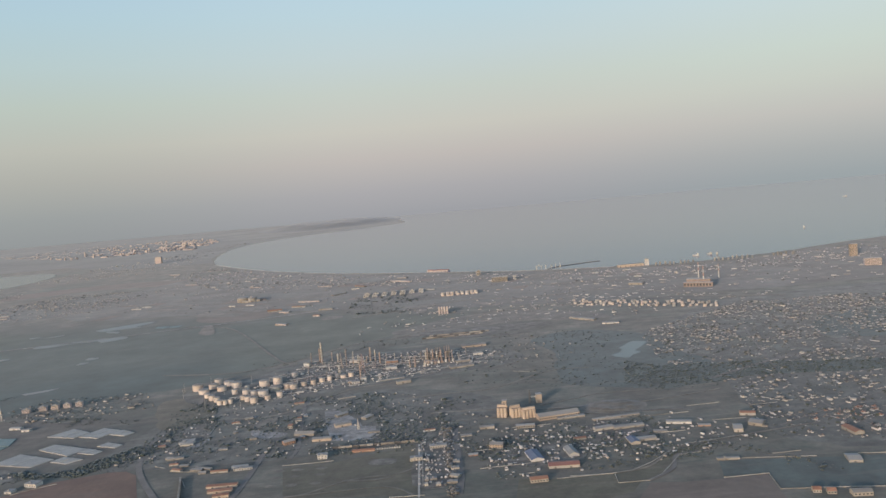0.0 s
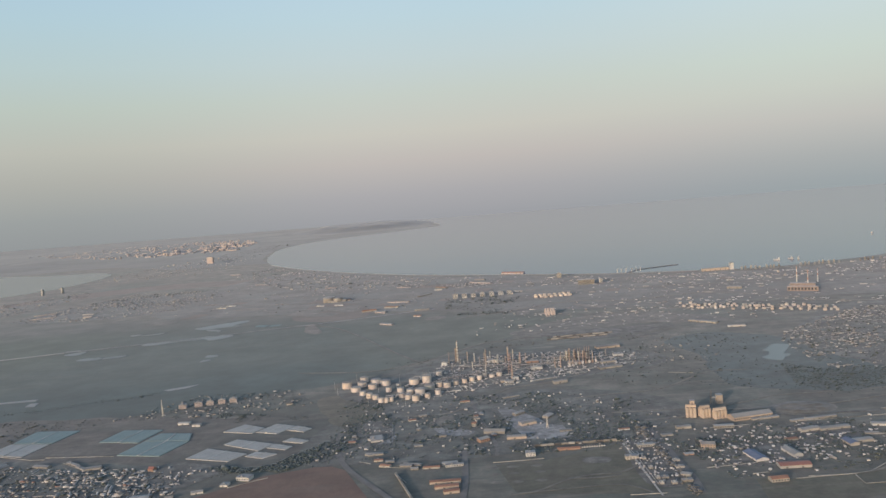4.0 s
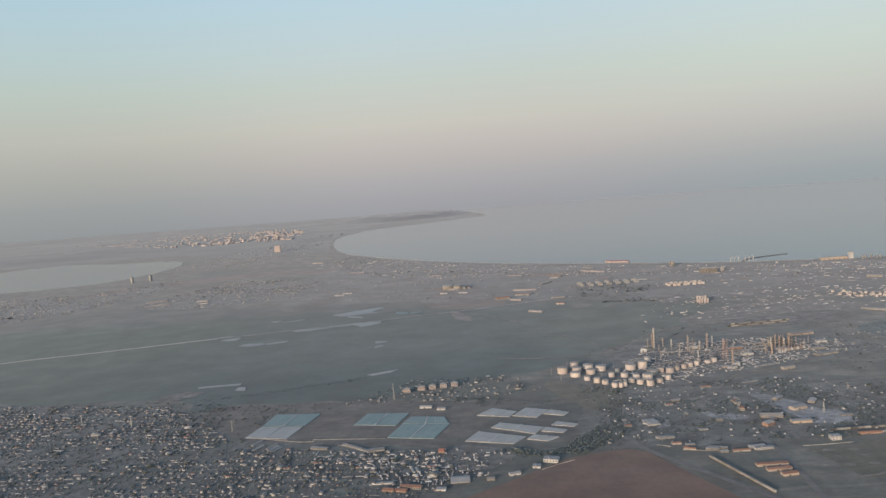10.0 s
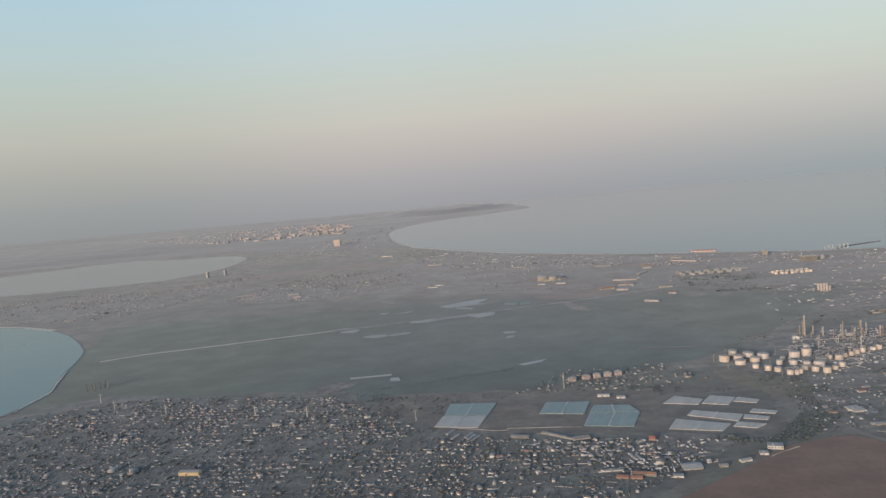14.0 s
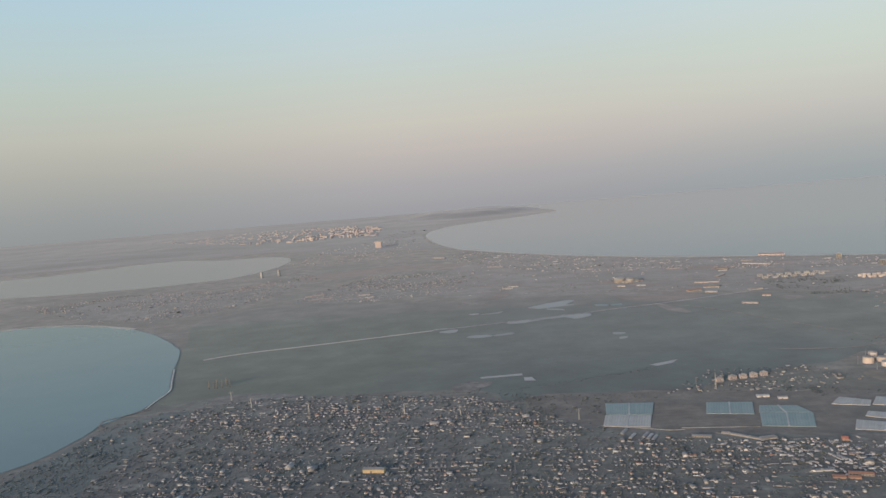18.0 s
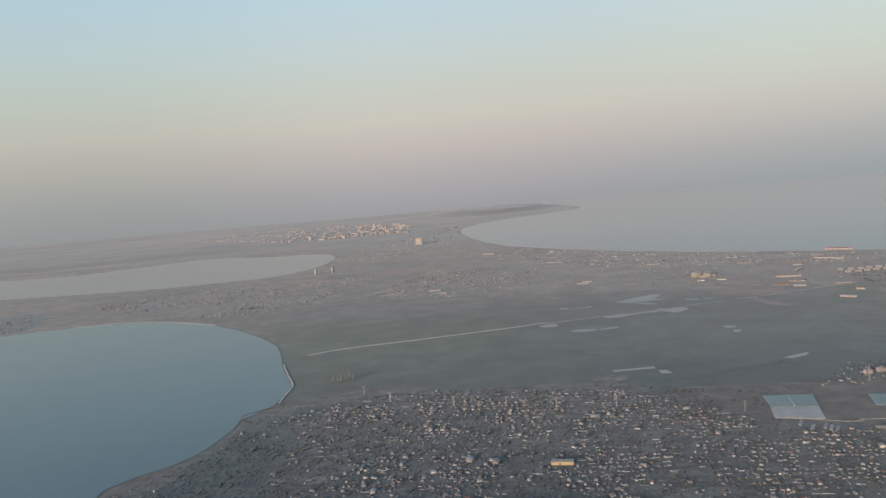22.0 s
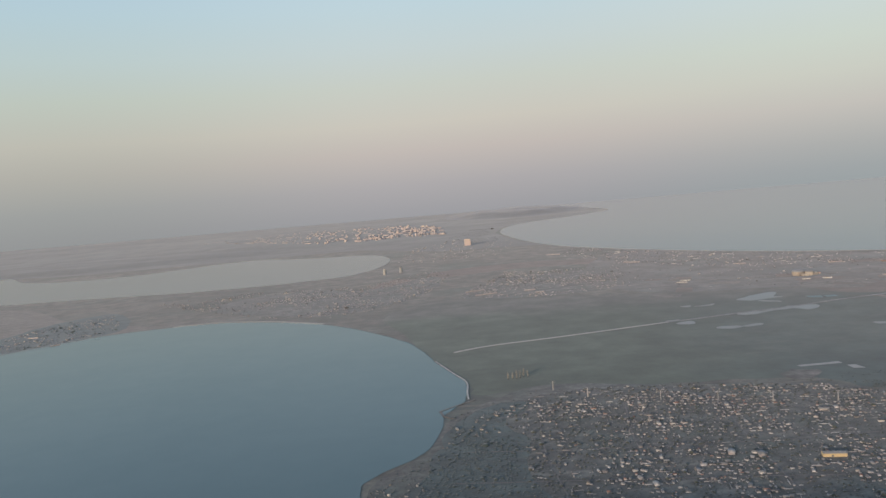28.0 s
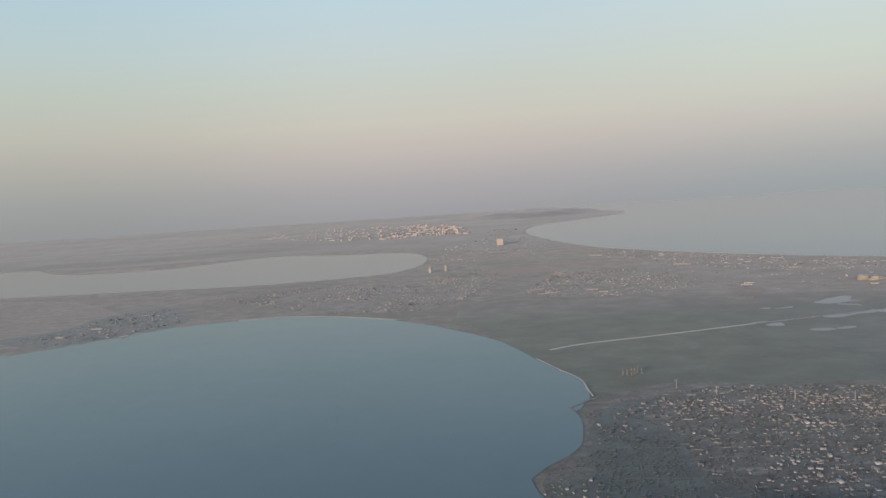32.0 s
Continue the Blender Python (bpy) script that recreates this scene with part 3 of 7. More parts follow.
MARSH = [(-978, 905), (-940, 800), (-924, 750), (-920, 715), (-850, 728), (-734, 706), (-600, 690), (-560, 640), (-420, 650), (-330, 690), (-240, 720), (-165, 786), (-105, 851), (30, 960), (-20, 1010),
         (-180, 1090), (-330, 1150), (-520, 1210), (-760, 1260), (-960, 1330), (-1060, 1210), (-1010, 1020)]
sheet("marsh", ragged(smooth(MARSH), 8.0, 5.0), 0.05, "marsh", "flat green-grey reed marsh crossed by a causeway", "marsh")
FALLOW = [(-555, 660), (-430, 648), (-330, 625), (-245, 600), (-232, 540), (-250, 498), (-330, 515), (-470, 548), (-525, 580)]
sheet("fallow_field", ragged(smooth(FALLOW), 7.0, 42.0), 0.06, "fallow", "dark fallow ground round greenhouse blocks", "field")
BROWN = [(-372, 400), (-318, 440), (-265, 480), (-226, 492), (-212, 480), (-193, 434), (-150, 330), (-380, 330)]
sheet("ploughed_field", BROWN, 0.12, "plough", "reddish-brown ploughed field with straight edges", "field")
sheet("meadow", [(-114, 470), (-81, 472), (-26, 494), (-26, 411), (-42, 411), (-104, 421)], 0.08, "meadow", "flat meadow with worn earth patches", "meadow")
sheet("meadow", [(32, 420), (53, 415), (74, 416), (102, 409), (90, 389), (77, 384), (72, 372), (26, 381)], 0.08, "meadow", "flat green meadow behind a works yard", "meadow")
sheet("field", [(102, 399), (120, 396), (140, 396), (165, 397), (162, 377), (161, 354), (84, 369)], 0.1, "pasture", "brown field with straight walled edges", "field")
sheet("meadow", [(147, 420), (159, 420), (200, 414), (236, 409), (257, 406), (233, 368), (214, 371), (164, 378), (166, 398), (142, 399)], 0.08, "wetland", "dark green sports meadow", "meadow")
sheet("meadow", [(61, 414), (80, 414), (110, 425), (130, 444), (152, 452), (150, 439), (129, 436), (121, 423), (111, 410), (102, 404), (86, 404)], 0.08, "meadow", "narrow meadow between two winding walls", "meadow")
sheet("bare_strip", ragged(smooth([(-1005, 1765), (-794, 1834), (-577, 1769), (-599, 1690), (-810, 1722), (-983, 1655)]), 10, 7), 0.06, "pasture", "bare brown field strip below the suburb", "field")
sheet("bare_slope", ragged(smooth([(-1121, 1622), (-1071, 1696), (-1035, 1539), (-1080, 1403), (-1130, 1480)]), 8, 8), 0.06, "pasture", "bare brown slope between two lakes", "field")
sheet("isthmus", ragged(smooth([(-1350, 1300), (-1500, 1300), (-1720, 1440), (-2000, 1700), (-2600, 1780), (-2600, 1500), (-1900, 1160), (-1620, 1180), (-1540, 1245)]), 8, 9), 0.05, "bare", "bare brown neck of land between two lakes", "field")
# distant land, its haze carried by the farm colour
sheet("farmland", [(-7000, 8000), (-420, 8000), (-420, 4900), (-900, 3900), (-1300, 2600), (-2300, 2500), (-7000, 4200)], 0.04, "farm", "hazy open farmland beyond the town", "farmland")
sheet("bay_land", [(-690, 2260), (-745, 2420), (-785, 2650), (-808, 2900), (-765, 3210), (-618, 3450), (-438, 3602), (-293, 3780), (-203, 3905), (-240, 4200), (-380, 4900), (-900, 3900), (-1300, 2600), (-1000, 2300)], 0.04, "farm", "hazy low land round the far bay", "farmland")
sheet("town_ground", ragged(smooth([(-985, 380), (-1000, 500), (-965, 560), (-945, 640), (-905, 695), (-847, 735), (-734, 703), (-630, 678), (-580, 655), (-548, 612), (-505, 560), (-470, 548),
                                     (-372, 520), (-300, 500), (-330, 452), (-380, 400), (-400, 330), (-985, 330)]), 5, 11), 0.03, "town_soil", "dark garden ground of a large village", "ground")
sheet("suburb_ground", ragged(smooth([(150, 640), (212, 610), (206, 540), (200, 480), (205, 440), (300, 425), (620, 500), (800, 900), (620, 960), (350, 930), (250, 830), (190, 760)]), 6, 12), 0.03, "town_soil", "dark garden ground of a low suburb", "ground")
sheet("scrubland", ragged(smooth([(0, 640), (90, 600), (150, 560), (205, 570), (212, 640), (190, 780), (120, 830), (20, 760), (-20, 690)]), 8, 13), 0.05, "ground", "rough scrubby ground round a pond", "scrub")
sheet("scrubland", ragged(smooth([(95, 605), (150, 580), (205, 582), (222, 640), (208, 700), (196, 780), (140, 820), (85, 790), (100, 720), (90, 660)]), 4, 17), 0.06, "wetland", "dark teal scrub round a pond", "scrub")
sheet("wood_floor", ragged(smooth([(155, 670), (179, 642), (218, 638), (261, 628), (300, 614), (352, 604), (394, 600), (371, 566), (334, 575), (304, 577), (264, 585), (232, 587), (210, 579), (185, 575), (158, 574), (136, 595)]), 4, 27), 0.06, "wetland", "dark green floor of a wood in the suburb", "wood")
sheet("scrubland", ragged(smooth([(351, 705), (389, 785), (480, 805), (520, 720), (410, 680)]), 6, 14), 0.06, "wetland", "dark green wood edge inside the suburb", "scrub")
sheet("garden_ground", ragged(smooth([(-1835, 1215), (-1760, 1275), (-1730, 1425), (-1640, 1490), (-1535, 1295), (-1610, 1180), (-1700, 1120)]), 9, 54), 0.05, "wetland", "dark green gardens of a lakeside village", "ground")
sheet("garden_ground", ragged(smooth([(-1400, 1560), (-1260, 1610), (-1120, 1560), (-1010, 1700), (-980, 1560), (-1060, 1330), (-1180, 1262), (-1310, 1330), (-1430, 1430)]), 14, 55), 0.05, "town_soil", "dark gardens on the neck between the lakes", "ground")
sheet("garden_ground", ragged(smooth([(-940, 1345), (-778, 1295), (-640, 1345), (-610, 1560), (-760, 1600), (-860, 1560)]), 14, 56), 0.05, "town_soil", "dark gardens of houses beyond the marsh", "ground")
sheet("wood_floor", ragged(smooth([(-992, 390), (-972, 470), (-955, 560), (-940, 630), (-905, 680), (-868, 676), (-898, 625), (-880, 580), (-885, 500), (-860, 390)]), 6, 57), 0.05, "wetland", "dark green floor of a wood above the lake", "wood")
sheet("works_ground", ragged(smooth([(-245, 500), (-230, 600), (-190, 620), (-60, 640), (20, 600), (30, 545), (-20, 505), (-130, 485)]), 5, 15), 0.05, "town_soil", "dark ground of an old works quarter", "ground")
sheet("refinery_ground", ragged(smooth([(-250, 690), (-200, 615), (-160, 622), (-90, 655), (60, 700), (50, 760), (-20, 790), (-150, 790), (-190, 730)]), 4, 16), 0.07, "town_soil", "dark trodden ground of the refinery", "ground")
sheet("concrete_yard", [(-105, 590), (-97, 594), (-76, 561), (-70, 543), (-60, 540), (-57, 512), (-79, 512), (-89, 515), (-98, 550)], 0.1, "pale_yard", "pale concrete yard of a works", "yard")
sheet("rail_yard", ragged(smooth([(-70, 900), (40, 980), (130, 960), (160, 910), (60, 900), (-20, 860)]), 6, 18), 0.08, "bare", "wide pale rail yard with worn earth", "yard")
sheet("shore_ground", ragged(smooth([(-520, 1960), (-380, 1760), (-220, 1600), (-20, 1470), (160, 1370), (410, 1285), (560, 1310), (700, 1370), (760, 1250), (600, 1010), (300, 1000), (0, 1040), (-200, 1130), (-420, 1190), (-640, 1260), (-700, 1500)]), 9, 19), 0.045, "shore_soil", "built-up strip along the sea shore", "ground")

sheet("worn_field", ragged(smooth([(-374, 1255), (-345, 1272), (-308, 1262), (-266, 1170), (-272, 1105), (-340, 1092), (-385, 1140)]), 6, 51), 0.06, "pasture", "worn brown field beyond the causeway", "field")

# roads, causeways, banks
strip("causeway", [(-945, 908), (-898, 931), (-803, 953), (-659, 991)], 5, 0.5, "pale_road", "pale straight causeway through the marsh")
strip("causeway_road", [(-658, 992), (-626, 998), (-567, 1012), (-465, 1036), (-405, 1055), (-342, 1070), (-250, 1100), (-165, 1130)], 4.5, 0.45, "pale_yard", "worn pale road that carries on from the causeway")
strip("dirt_road", [(-380, 1080), (-316, 1045), (-270, 977), (-186, 800), (-160, 770)], 2.5, 0.3, "bare", "brown dirt road through the marsh")
strip("jetty", [(-922, 700), (-955, 670)], 2.2, 0.5, "yard", "stone jetty closing a small harbour basin", "jetty", False, 0.55)
strip("jetty", [(-955, 671), (-951, 655), (-941, 646)], 2.2, 0.5, "yard", "stone jetty closing a small harbour basin", "jetty", False, 0.55)
strip("beach", [(-1158, 1183), (-1259, 1246), (-1363, 1279), (-1440, 1270)], 7, 0.4, "sand", "pale sand beach at the head of the lake", "beach")
strip("beach", [(303, 1346), (159, 1396), (-20, 1497), (-223, 1631), (-394, 1796), (-541, 1986), (-655, 2166)], 5, 0.4, "sand", "pale sand beach along the bay", "beach")
strip("railway", [(-25, 535), (29, 537), (87, 529), (160, 520)], 3, 0.3, "yard", "grey railway line on its bed", "railway")
strip("highway", [(-3, 405), (-1, 430), (-2, 473), (-3, 520)], 4.5, 0.2, "road", "grey tree-lined road", "road")
strip("highway", [(-140, 380), (-134, 442), (-133, 500)], 4, 0.2, "road", "grey road between sheds and meadow", "road")
strip("highway", [(-224, 670), (-219, 600), (-226, 545), (-214, 490), (-180, 430), (-150, 380)], 4, 0.2, "road", "grey road from the refinery to the fields", "road")
strip("highway", [(-300, 770), (-221, 754), (-165, 786), (-105, 851), (-52, 870), (44, 976), (140, 990), (330, 1010)], 3, 0.25, "bare", "broad worn road beside the refinery", "road")
strip("street", [(205, 590), (300, 640), (420, 640), (620, 640)], 4, 0.2, "road", "suburban street between gardens", "road")
strip("street", [(-560, 560), (-640, 540), (-800, 545), (-930, 560)], 1.1, 0.2, "road", "village street between gardens", "road")
strip("street", [(-600, 690), (-640, 540), (-650, 400)], 1.1, 0.2, "road", "village street between gardens", "road")
strip("street", [(-520, 570), (-500, 480), (-510, 380)], 1.1, 0.2, "road", "village street between gardens", "road")
strip("street", [(-780, 700), (-800, 545), (-790, 400)], 1.1, 0.2, "road", "village street between gardens", "road")

KEEP = []  # places kept free of houses and trees: x, y, radius


def keep(x, y, r):
    KEEP.append((x, y, r))


def free(x, y):
    ok = np.ones(len(x), bool)
    for a, b, r in KEEP:
        ok &= (x - a) ** 2 + (y - b) ** 2 > r * r
    return ok


for x, y, r in ((-97, 578, 9), (-84, 558, 13), (-70, 527, 13), (-86, 535, 10)):  # the open concrete yard
    keep(x, y, r)


# ---- refinery ----
def storage_tank(x, y, d, h, group, grey=False):
    t = thing("storage_tank", x, y, random.uniform(0, 360), "weathered grey cylindrical storage tank" if grey else "white cylindrical storage tank with a shallow cone roof", "tank", group)
    r = d / 2
    part("shell", drum(r, r, 0, h, 28), "steel" if grey else "tank", t)
    cone = part("roof", drum(r * 1.015, r * 0.1, h, h + 0.12 * r, 28), "tank_roof", t, "dusty grey cone roof")
    part("wind_girder", drum(r * 1.03, r * 1.03, h * 0.86, h * 0.9, 28), "steel", t)
    v = [(q * math.cos(0.16 * k), q * math.sin(0.16 * k), h * k / 8 + z) for k in range(9) for q, z in ((r, 0), (r + 0.3, 0), (r + 0.3, 0.3), (r, 0.3))]
    part("stair", (v, [(4 * k + i, 4 * k + (i + 1) % 4, 4 * k + 4 + (i + 1) % 4, 4 * k + 4 + i) for k in range(8) for i in range(4)]), "rust", t, "rusty spiral stair")
    part("vent", drum(0.22, 0.22, h + 0.1 * r, h + 0.1 * r + 0.35, 8), "steel", cone)
    keep(x, y, r + 1.5)
    return t


TANKS = [(-239, 689, 9.3, 5.8), (-229, 675, 9.4, 4.1), (-225, 709, 7.8, 4.9), (-225, 692, 9.0, 4.2), (-214, 681, 8.6, 4.2), (-213, 700, 9.8, 3.9), (-203, 690, 9.6, 4.7),
         (-221, 661, 5.6, 3.7), (-214, 651, 5.7, 4.5), (-208, 645, 5.6, 4.0), (-202, 634, 5.2, 4.0), (-197, 633, 3.7, 4.2), (-193, 635, 3.7, 4.2), (-198, 667, 5.4, 4.1),
         (-190, 680, 4.6, 3.6), (-187, 663, 6.5, 4.0), (-178, 656, 6.3, 4.0), (-185, 645, 5.4, 3.6), (-179, 638, 5.7, 4.1), (-172, 631, 6.3, 4.8), (-169, 651, 9.1, 4.6)]
TANKS_EAST = [(-162, 639, 5.2, 3.6), (-176, 686, 9.4, 5.2), (-164, 689, 8.6, 6.6), (-161, 664, 9.6, 4.1), (-152, 672, 5.8, 4.1), (-153, 646, 5.6, 4.1), (-145, 667, 7.0, 4.6),
              (-137, 675, 5.2, 3.8), (-129, 679, 4.9, 3.8), (-122, 684, 5.4, 3.8), (-115, 687, 4.5, 4.2), (-109, 699, 4.1, 3.0), (-103, 692, 5.3, 3.0), (-96, 695, 5.4, 3.8), (-153, 716, 6.0, 3.4)]
for i, (x, y, d, h) in enumerate(TANKS + TANKS_EAST):
    storage_tank(x, y + d / 2, d, h, "tanks of the refinery", i in (24, 14))


def column(x, y, d, h, mat="rust"):
    t = thing("distillation_column", x, y, random.uniform(0, 360), "slim rusty distillation column with ring platforms" if mat == "rust" else "slim pale steel distillation column with ring platforms", "refinery column", "columns of the refinery")
    r = d / 2
    part("skirt", drum(r * 1.25, r * 1.05, 0, h * 0.12, 12), "concrete", t)
    shaft = part("shaft", drum(r, r * 0.9, h * 0.1, h * 0.95, 14, dome=r * 0.8), mat, t)
    for k in range(max(2, int(h / 4))):
        part("platform", drum(r * 1.9, r * 1.9, h * (0.3 + 0.6 * k / max(2, int(h / 4))), h * (0.3 + 0.6 * k / max(2, int(h / 4))) + 0.18, 12), "dark_metal", shaft)
    part("riser_pipe", [rod((r * 1.3, 0, 0), (r * 1.3, 0, h * 0.96), 0.12), rod((r * 1.3, 0, h * 0.96), (0, 0, h * 1.0), 0.12)], "steel", t)
    keep(x, y, 3)


for k, (x, y, d, h) in enumerate([(-143, 757, 1.2, 13.3), (-117, 764, 1.6, 8.7), (-124, 771, 1.2, 9.4), (-106, 745, 1.2, 17), (-94, 746, 1.7, 9.6), (-86, 748, 1.2, 7), (-83, 757, 1.8, 14.4),
                                  (-78, 756, 1.2, 11.5), (-72, 741, 1.7, 11.3), (-85, 680, 1.5, 15.0), (-108, 706, 1.4, 9.7), (-41, 714, 1.1, 9.8), (-36, 712, 1.6, 10.8), (-26, 738, 2.0, 9.5),
                                  (-24, 733, 1.7, 13.4), (-19, 735, 1.7, 11.2), (-15, 734, 1.7, 9.5), (-11, 732, 1.7, 10.6)]):
    column(x, y, d, h, "steel" if k % 3 == 1 else "rust")


def flare_tower(x, y, h):
    t = thing("tall_column", x, y, 0, "tallest refinery column, pale shaft beside a rusty one", "refinery column", "columns of the refinery")
    part("shaft", drum(1.1, 0.9, 0, h, 16, dome=0.8), "steel", t, "pale steel shaft")
    part("side_shaft", drum(0.9, 0.7, 0, h * 0.72, 14, x=-2.0, dome=0.6), "rust", t, "shorter rusty shaft")
    for k in range(5):
        part("platform", drum(1.9, 1.9, h * (0.25 + 0.15 * k), h * (0.25 + 0.15 * k) + 0.2, 12), "dark_metal", t)
    part("vent_pipe", rod((0, 0, h), (0, 0, h + 2.5), 0.2), "rust", t)
    keep(x, y, 4)


flare_tower(-134, 767, 20.4)


def lattice_mast(x, y, h, foot, mat="dark_metal", label="thin lattice mast", group="masts", arms=0, name="lattice_mast"):
    t = thing(name, x, y, random.uniform(-20, 20), label, "mast", group)
    legs = [(sx * foot, sy * foot) for sx in (-1, 1) for sy in (-1, 1)]
    for lx, ly in legs:
        part("leg", rod((lx, ly, 0), (lx * 0.15, ly * 0.15, h), 0.12, 4), mat, t)
    bars = []
    for k in range(1, 7):
        s, z = foot * (1 - 0.85 * k / 7), h * k / 7
        q = [(-s, -s, z), (s, -s, z), (s, s, z), (-s, s, z)]
        bars += [rod(q[i], q[(i + 1) % 4], 0.07, 3) for i in range(4)]
        bars += [rod(q[0], (s * 0.8, -s * 0.8, z + h / 8), 0.06, 3), rod(q[2], (-s * 0.8, s * 0.8, z + h / 8), 0.06, 3)]
    part("bracing", bars, mat, t)
    for k in range(arms):
        z = h * (0.95 - 0.13 * k)
        part("cross_arm", rod((-2.2, 0, z), (2.2, 0, z), 0.12, 4), mat, t)


lattice_mast(-85, 700, 20, 2.2, "red_paint", "faded red lattice derrick tower over the refinery", "masts of the refinery")
lattice_mast(-108, 722, 18, 1.6, "rust", "rusty lattice flare tower", "masts of the refinery")


def shed(x, y, length, width, h, turn, roof="grey_roof", wall="plaster", rise=None, label="low industrial shed", group="sheds", windows=0, name="shed", front=True, category="shed"):
    """A long building; x, y: the middle of its front foot."""
    dx, dy = (-math.sin(radians(turn)) * width / 2, math.cos(radians(turn)) * width / 2) if front else (0, 0)
    t = thing(name, x + dx, y + dy, turn, label, category, group)
    rise = width * 0.12 if rise is None else rise
    h *= 0.72
    if rise > 0:
        part("wall", gable_walls(length, width, h, rise), wall, t)
        part("roof", gable(length, width, h, rise), roof, t)
    else:
        part("wall", box(-length / 2, -width / 2, 0, length / 2, width / 2, h), wall, t)
        part("roof", [box(-length / 2 - 0.1, -width / 2 - 0.1, h, length / 2 + 0.1, width / 2 + 0.1, h + 0.25), box(-length / 5, -width / 4, h + 0.25, -length / 5 + 1.2, -width / 4 + 1, h + 0.9)], roof, t)
    if windows:
        for row in range(windows):
            z0 = h * (row + 0.35) / windows
            n = max(3, int(length / 1.6))
            for k in range(n):
                a = -length / 2 + length * (k + 0.25) / n
                part("window", box(a, -width / 2 - 0.06, z0, a + length * 0.5 / n, -width / 2 + 0.05, z0 + h * 0.36 / windows), "window", t)
    else:
        for k in range(max(1, int(length / 8))):
            a = -length / 2 + length * (k + 0.35) / max(1, int(length / 8))
            part("door", box(a, -width / 2 - 0.05, 0, a + min(1.3, length * 0.15), -width / 2 + 0.05, h * 0.62), "dark_metal", t)
    keep(t.location.x, t.location.y, max(width, min(length, 16)) / 2 + 0.5)
    if length > 20:
        for s in (-0.33, 0.33):
            keep(t.location.x + s * length * math.cos(radians(turn)), t.location.y + s * length * math.sin(radians(turn)), width / 2 + 3)
    return t


R_ = "buildings of the refinery"
shed(-148, 754, 6.2, 4, 4.6, -18, "pale_roof", "white", 0, "white square process building", R_)
shed(-82, 676, 5, 4, 4.2, 10, "pale_roof", "white", 0, "white plant block under a red tower", R_)
shed(-94, 672, 4, 4, 2.0, 10, "pale_roof", "concrete", 0, "low concrete plant block under a red tower", R_)
shed(-59, 711, 11, 5, 3.2, 5, "pale_roof", "white", 0, "low white plant building", R_)
shed(-44, 655, 12.7, 4, 3.0, 20, "pale_roof", "plaster", None, "pale shed with a rounded end", R_)
shed(-88, 668, 7, 5, 2.8, 18, "pale_roof", "white", 0, "sunlit concrete plant building", R_, 1)
shed(-56, 672, 24.7, 2, 1.0, 17, "pale_roof", "plaster", 0, "long low pale pipe shed", R_)
shed(-91, 622, 15.2, 2, 1.0, 18, "pale_roof", "plaster", 0, "long low shed with pale walls", R_)
shed(-96, 752, 16, 5, 3.6, -10, "pale_roof", "steel", 0, "steel plant building between columns", R_)
shed(-60, 738, 12, 5, 3.0, 0, "grey_roof", "brick", 0, "low red brick plant building", R_)
shed(-20, 722, 16, 5, 3.0, -12, "pale_roof", "rust", 0, "rusty furnace house with flat roof", R_)
shed(10, 716, 14, 5, 2.5, 8, "pale_roof", "plaster", None, "pale shed beside the furnaces", R_)
shed(26, 742, 10, 5, 2.5, 0, "pale_roof", "white", None, "pale shed beside the furnaces", R_)


def pipe_rack(x, y, length, turn):
    t = thing("pipe_rack", x, y, turn, "rusty pipe rack with several runs of pipe", "pipe rack", "pipe racks")
    for k in range(int(length / 5) + 1):
        a = -length / 2 + 5 * k
        part("frame", [rod((a, -1, 0), (a, -1, 2.2), 0.12, 4), rod((a, 1, 0), (a, 1, 2.2), 0.12, 4), rod((a, -1.2, 2.2), (a, 1.2, 2.2), 0.12, 4)], "rust", t)
    for k in range(4):
        part("pipe", rod((-length / 2, -0.9 + 0.6 * k, 2.45), (length / 2, -0.9 + 0.6 * k, 2.45), 0.16, 6), "steel" if k % 2 else "rust", t)


for k, (x, y) in enumerate(((-24, 744), (-14, 744), (-5, 744))):
    t = thing("heater_block", x, y, 4, "tall rusty heater block with a row of stacks", "heater", "heaters of the refinery")
    part("casing", box(-2.6, -1.8, 0.8, 2.6, 1.8, 6.2), "rust", t)
    part("roof", box(-2.8, -2.0, 6.2, 2.8, 2.0, 6.5), "dark_metal", t)
    for sx in (-2.2, 0.0, 2.2):
        part("stack", drum(0.45, 0.35, 6.5, 9.5 + k, 10, sx), "rust", t)
        part("leg", box(sx - 0.2, -1.6, 0, sx + 0.2, 1.6, 0.8), "concrete", t)
for x, y, length, turn in ((-110, 735, 45, -8), (-60, 725, 45, 5), (-90, 715, 30, 60), (-30, 745, 40, -15), (-130, 700, 40, 20)):
    pipe_rack(x, y, length, turn)
for k in range(9):
    t = thing("furnace", -27 + 3.4 * k, 716 + 1.1 * k, 0, "small rusty process furnace with a stub stack", "furnace", "furnaces of the refinery")
    part("body", box(-1.0, -1.0, 0, 1.0, 1.0, 2.6), "rust" if k % 2 else "white", t)
    part("stack", drum(0.4, 0.32, 2.6, 6.0, 8), "rust", t)


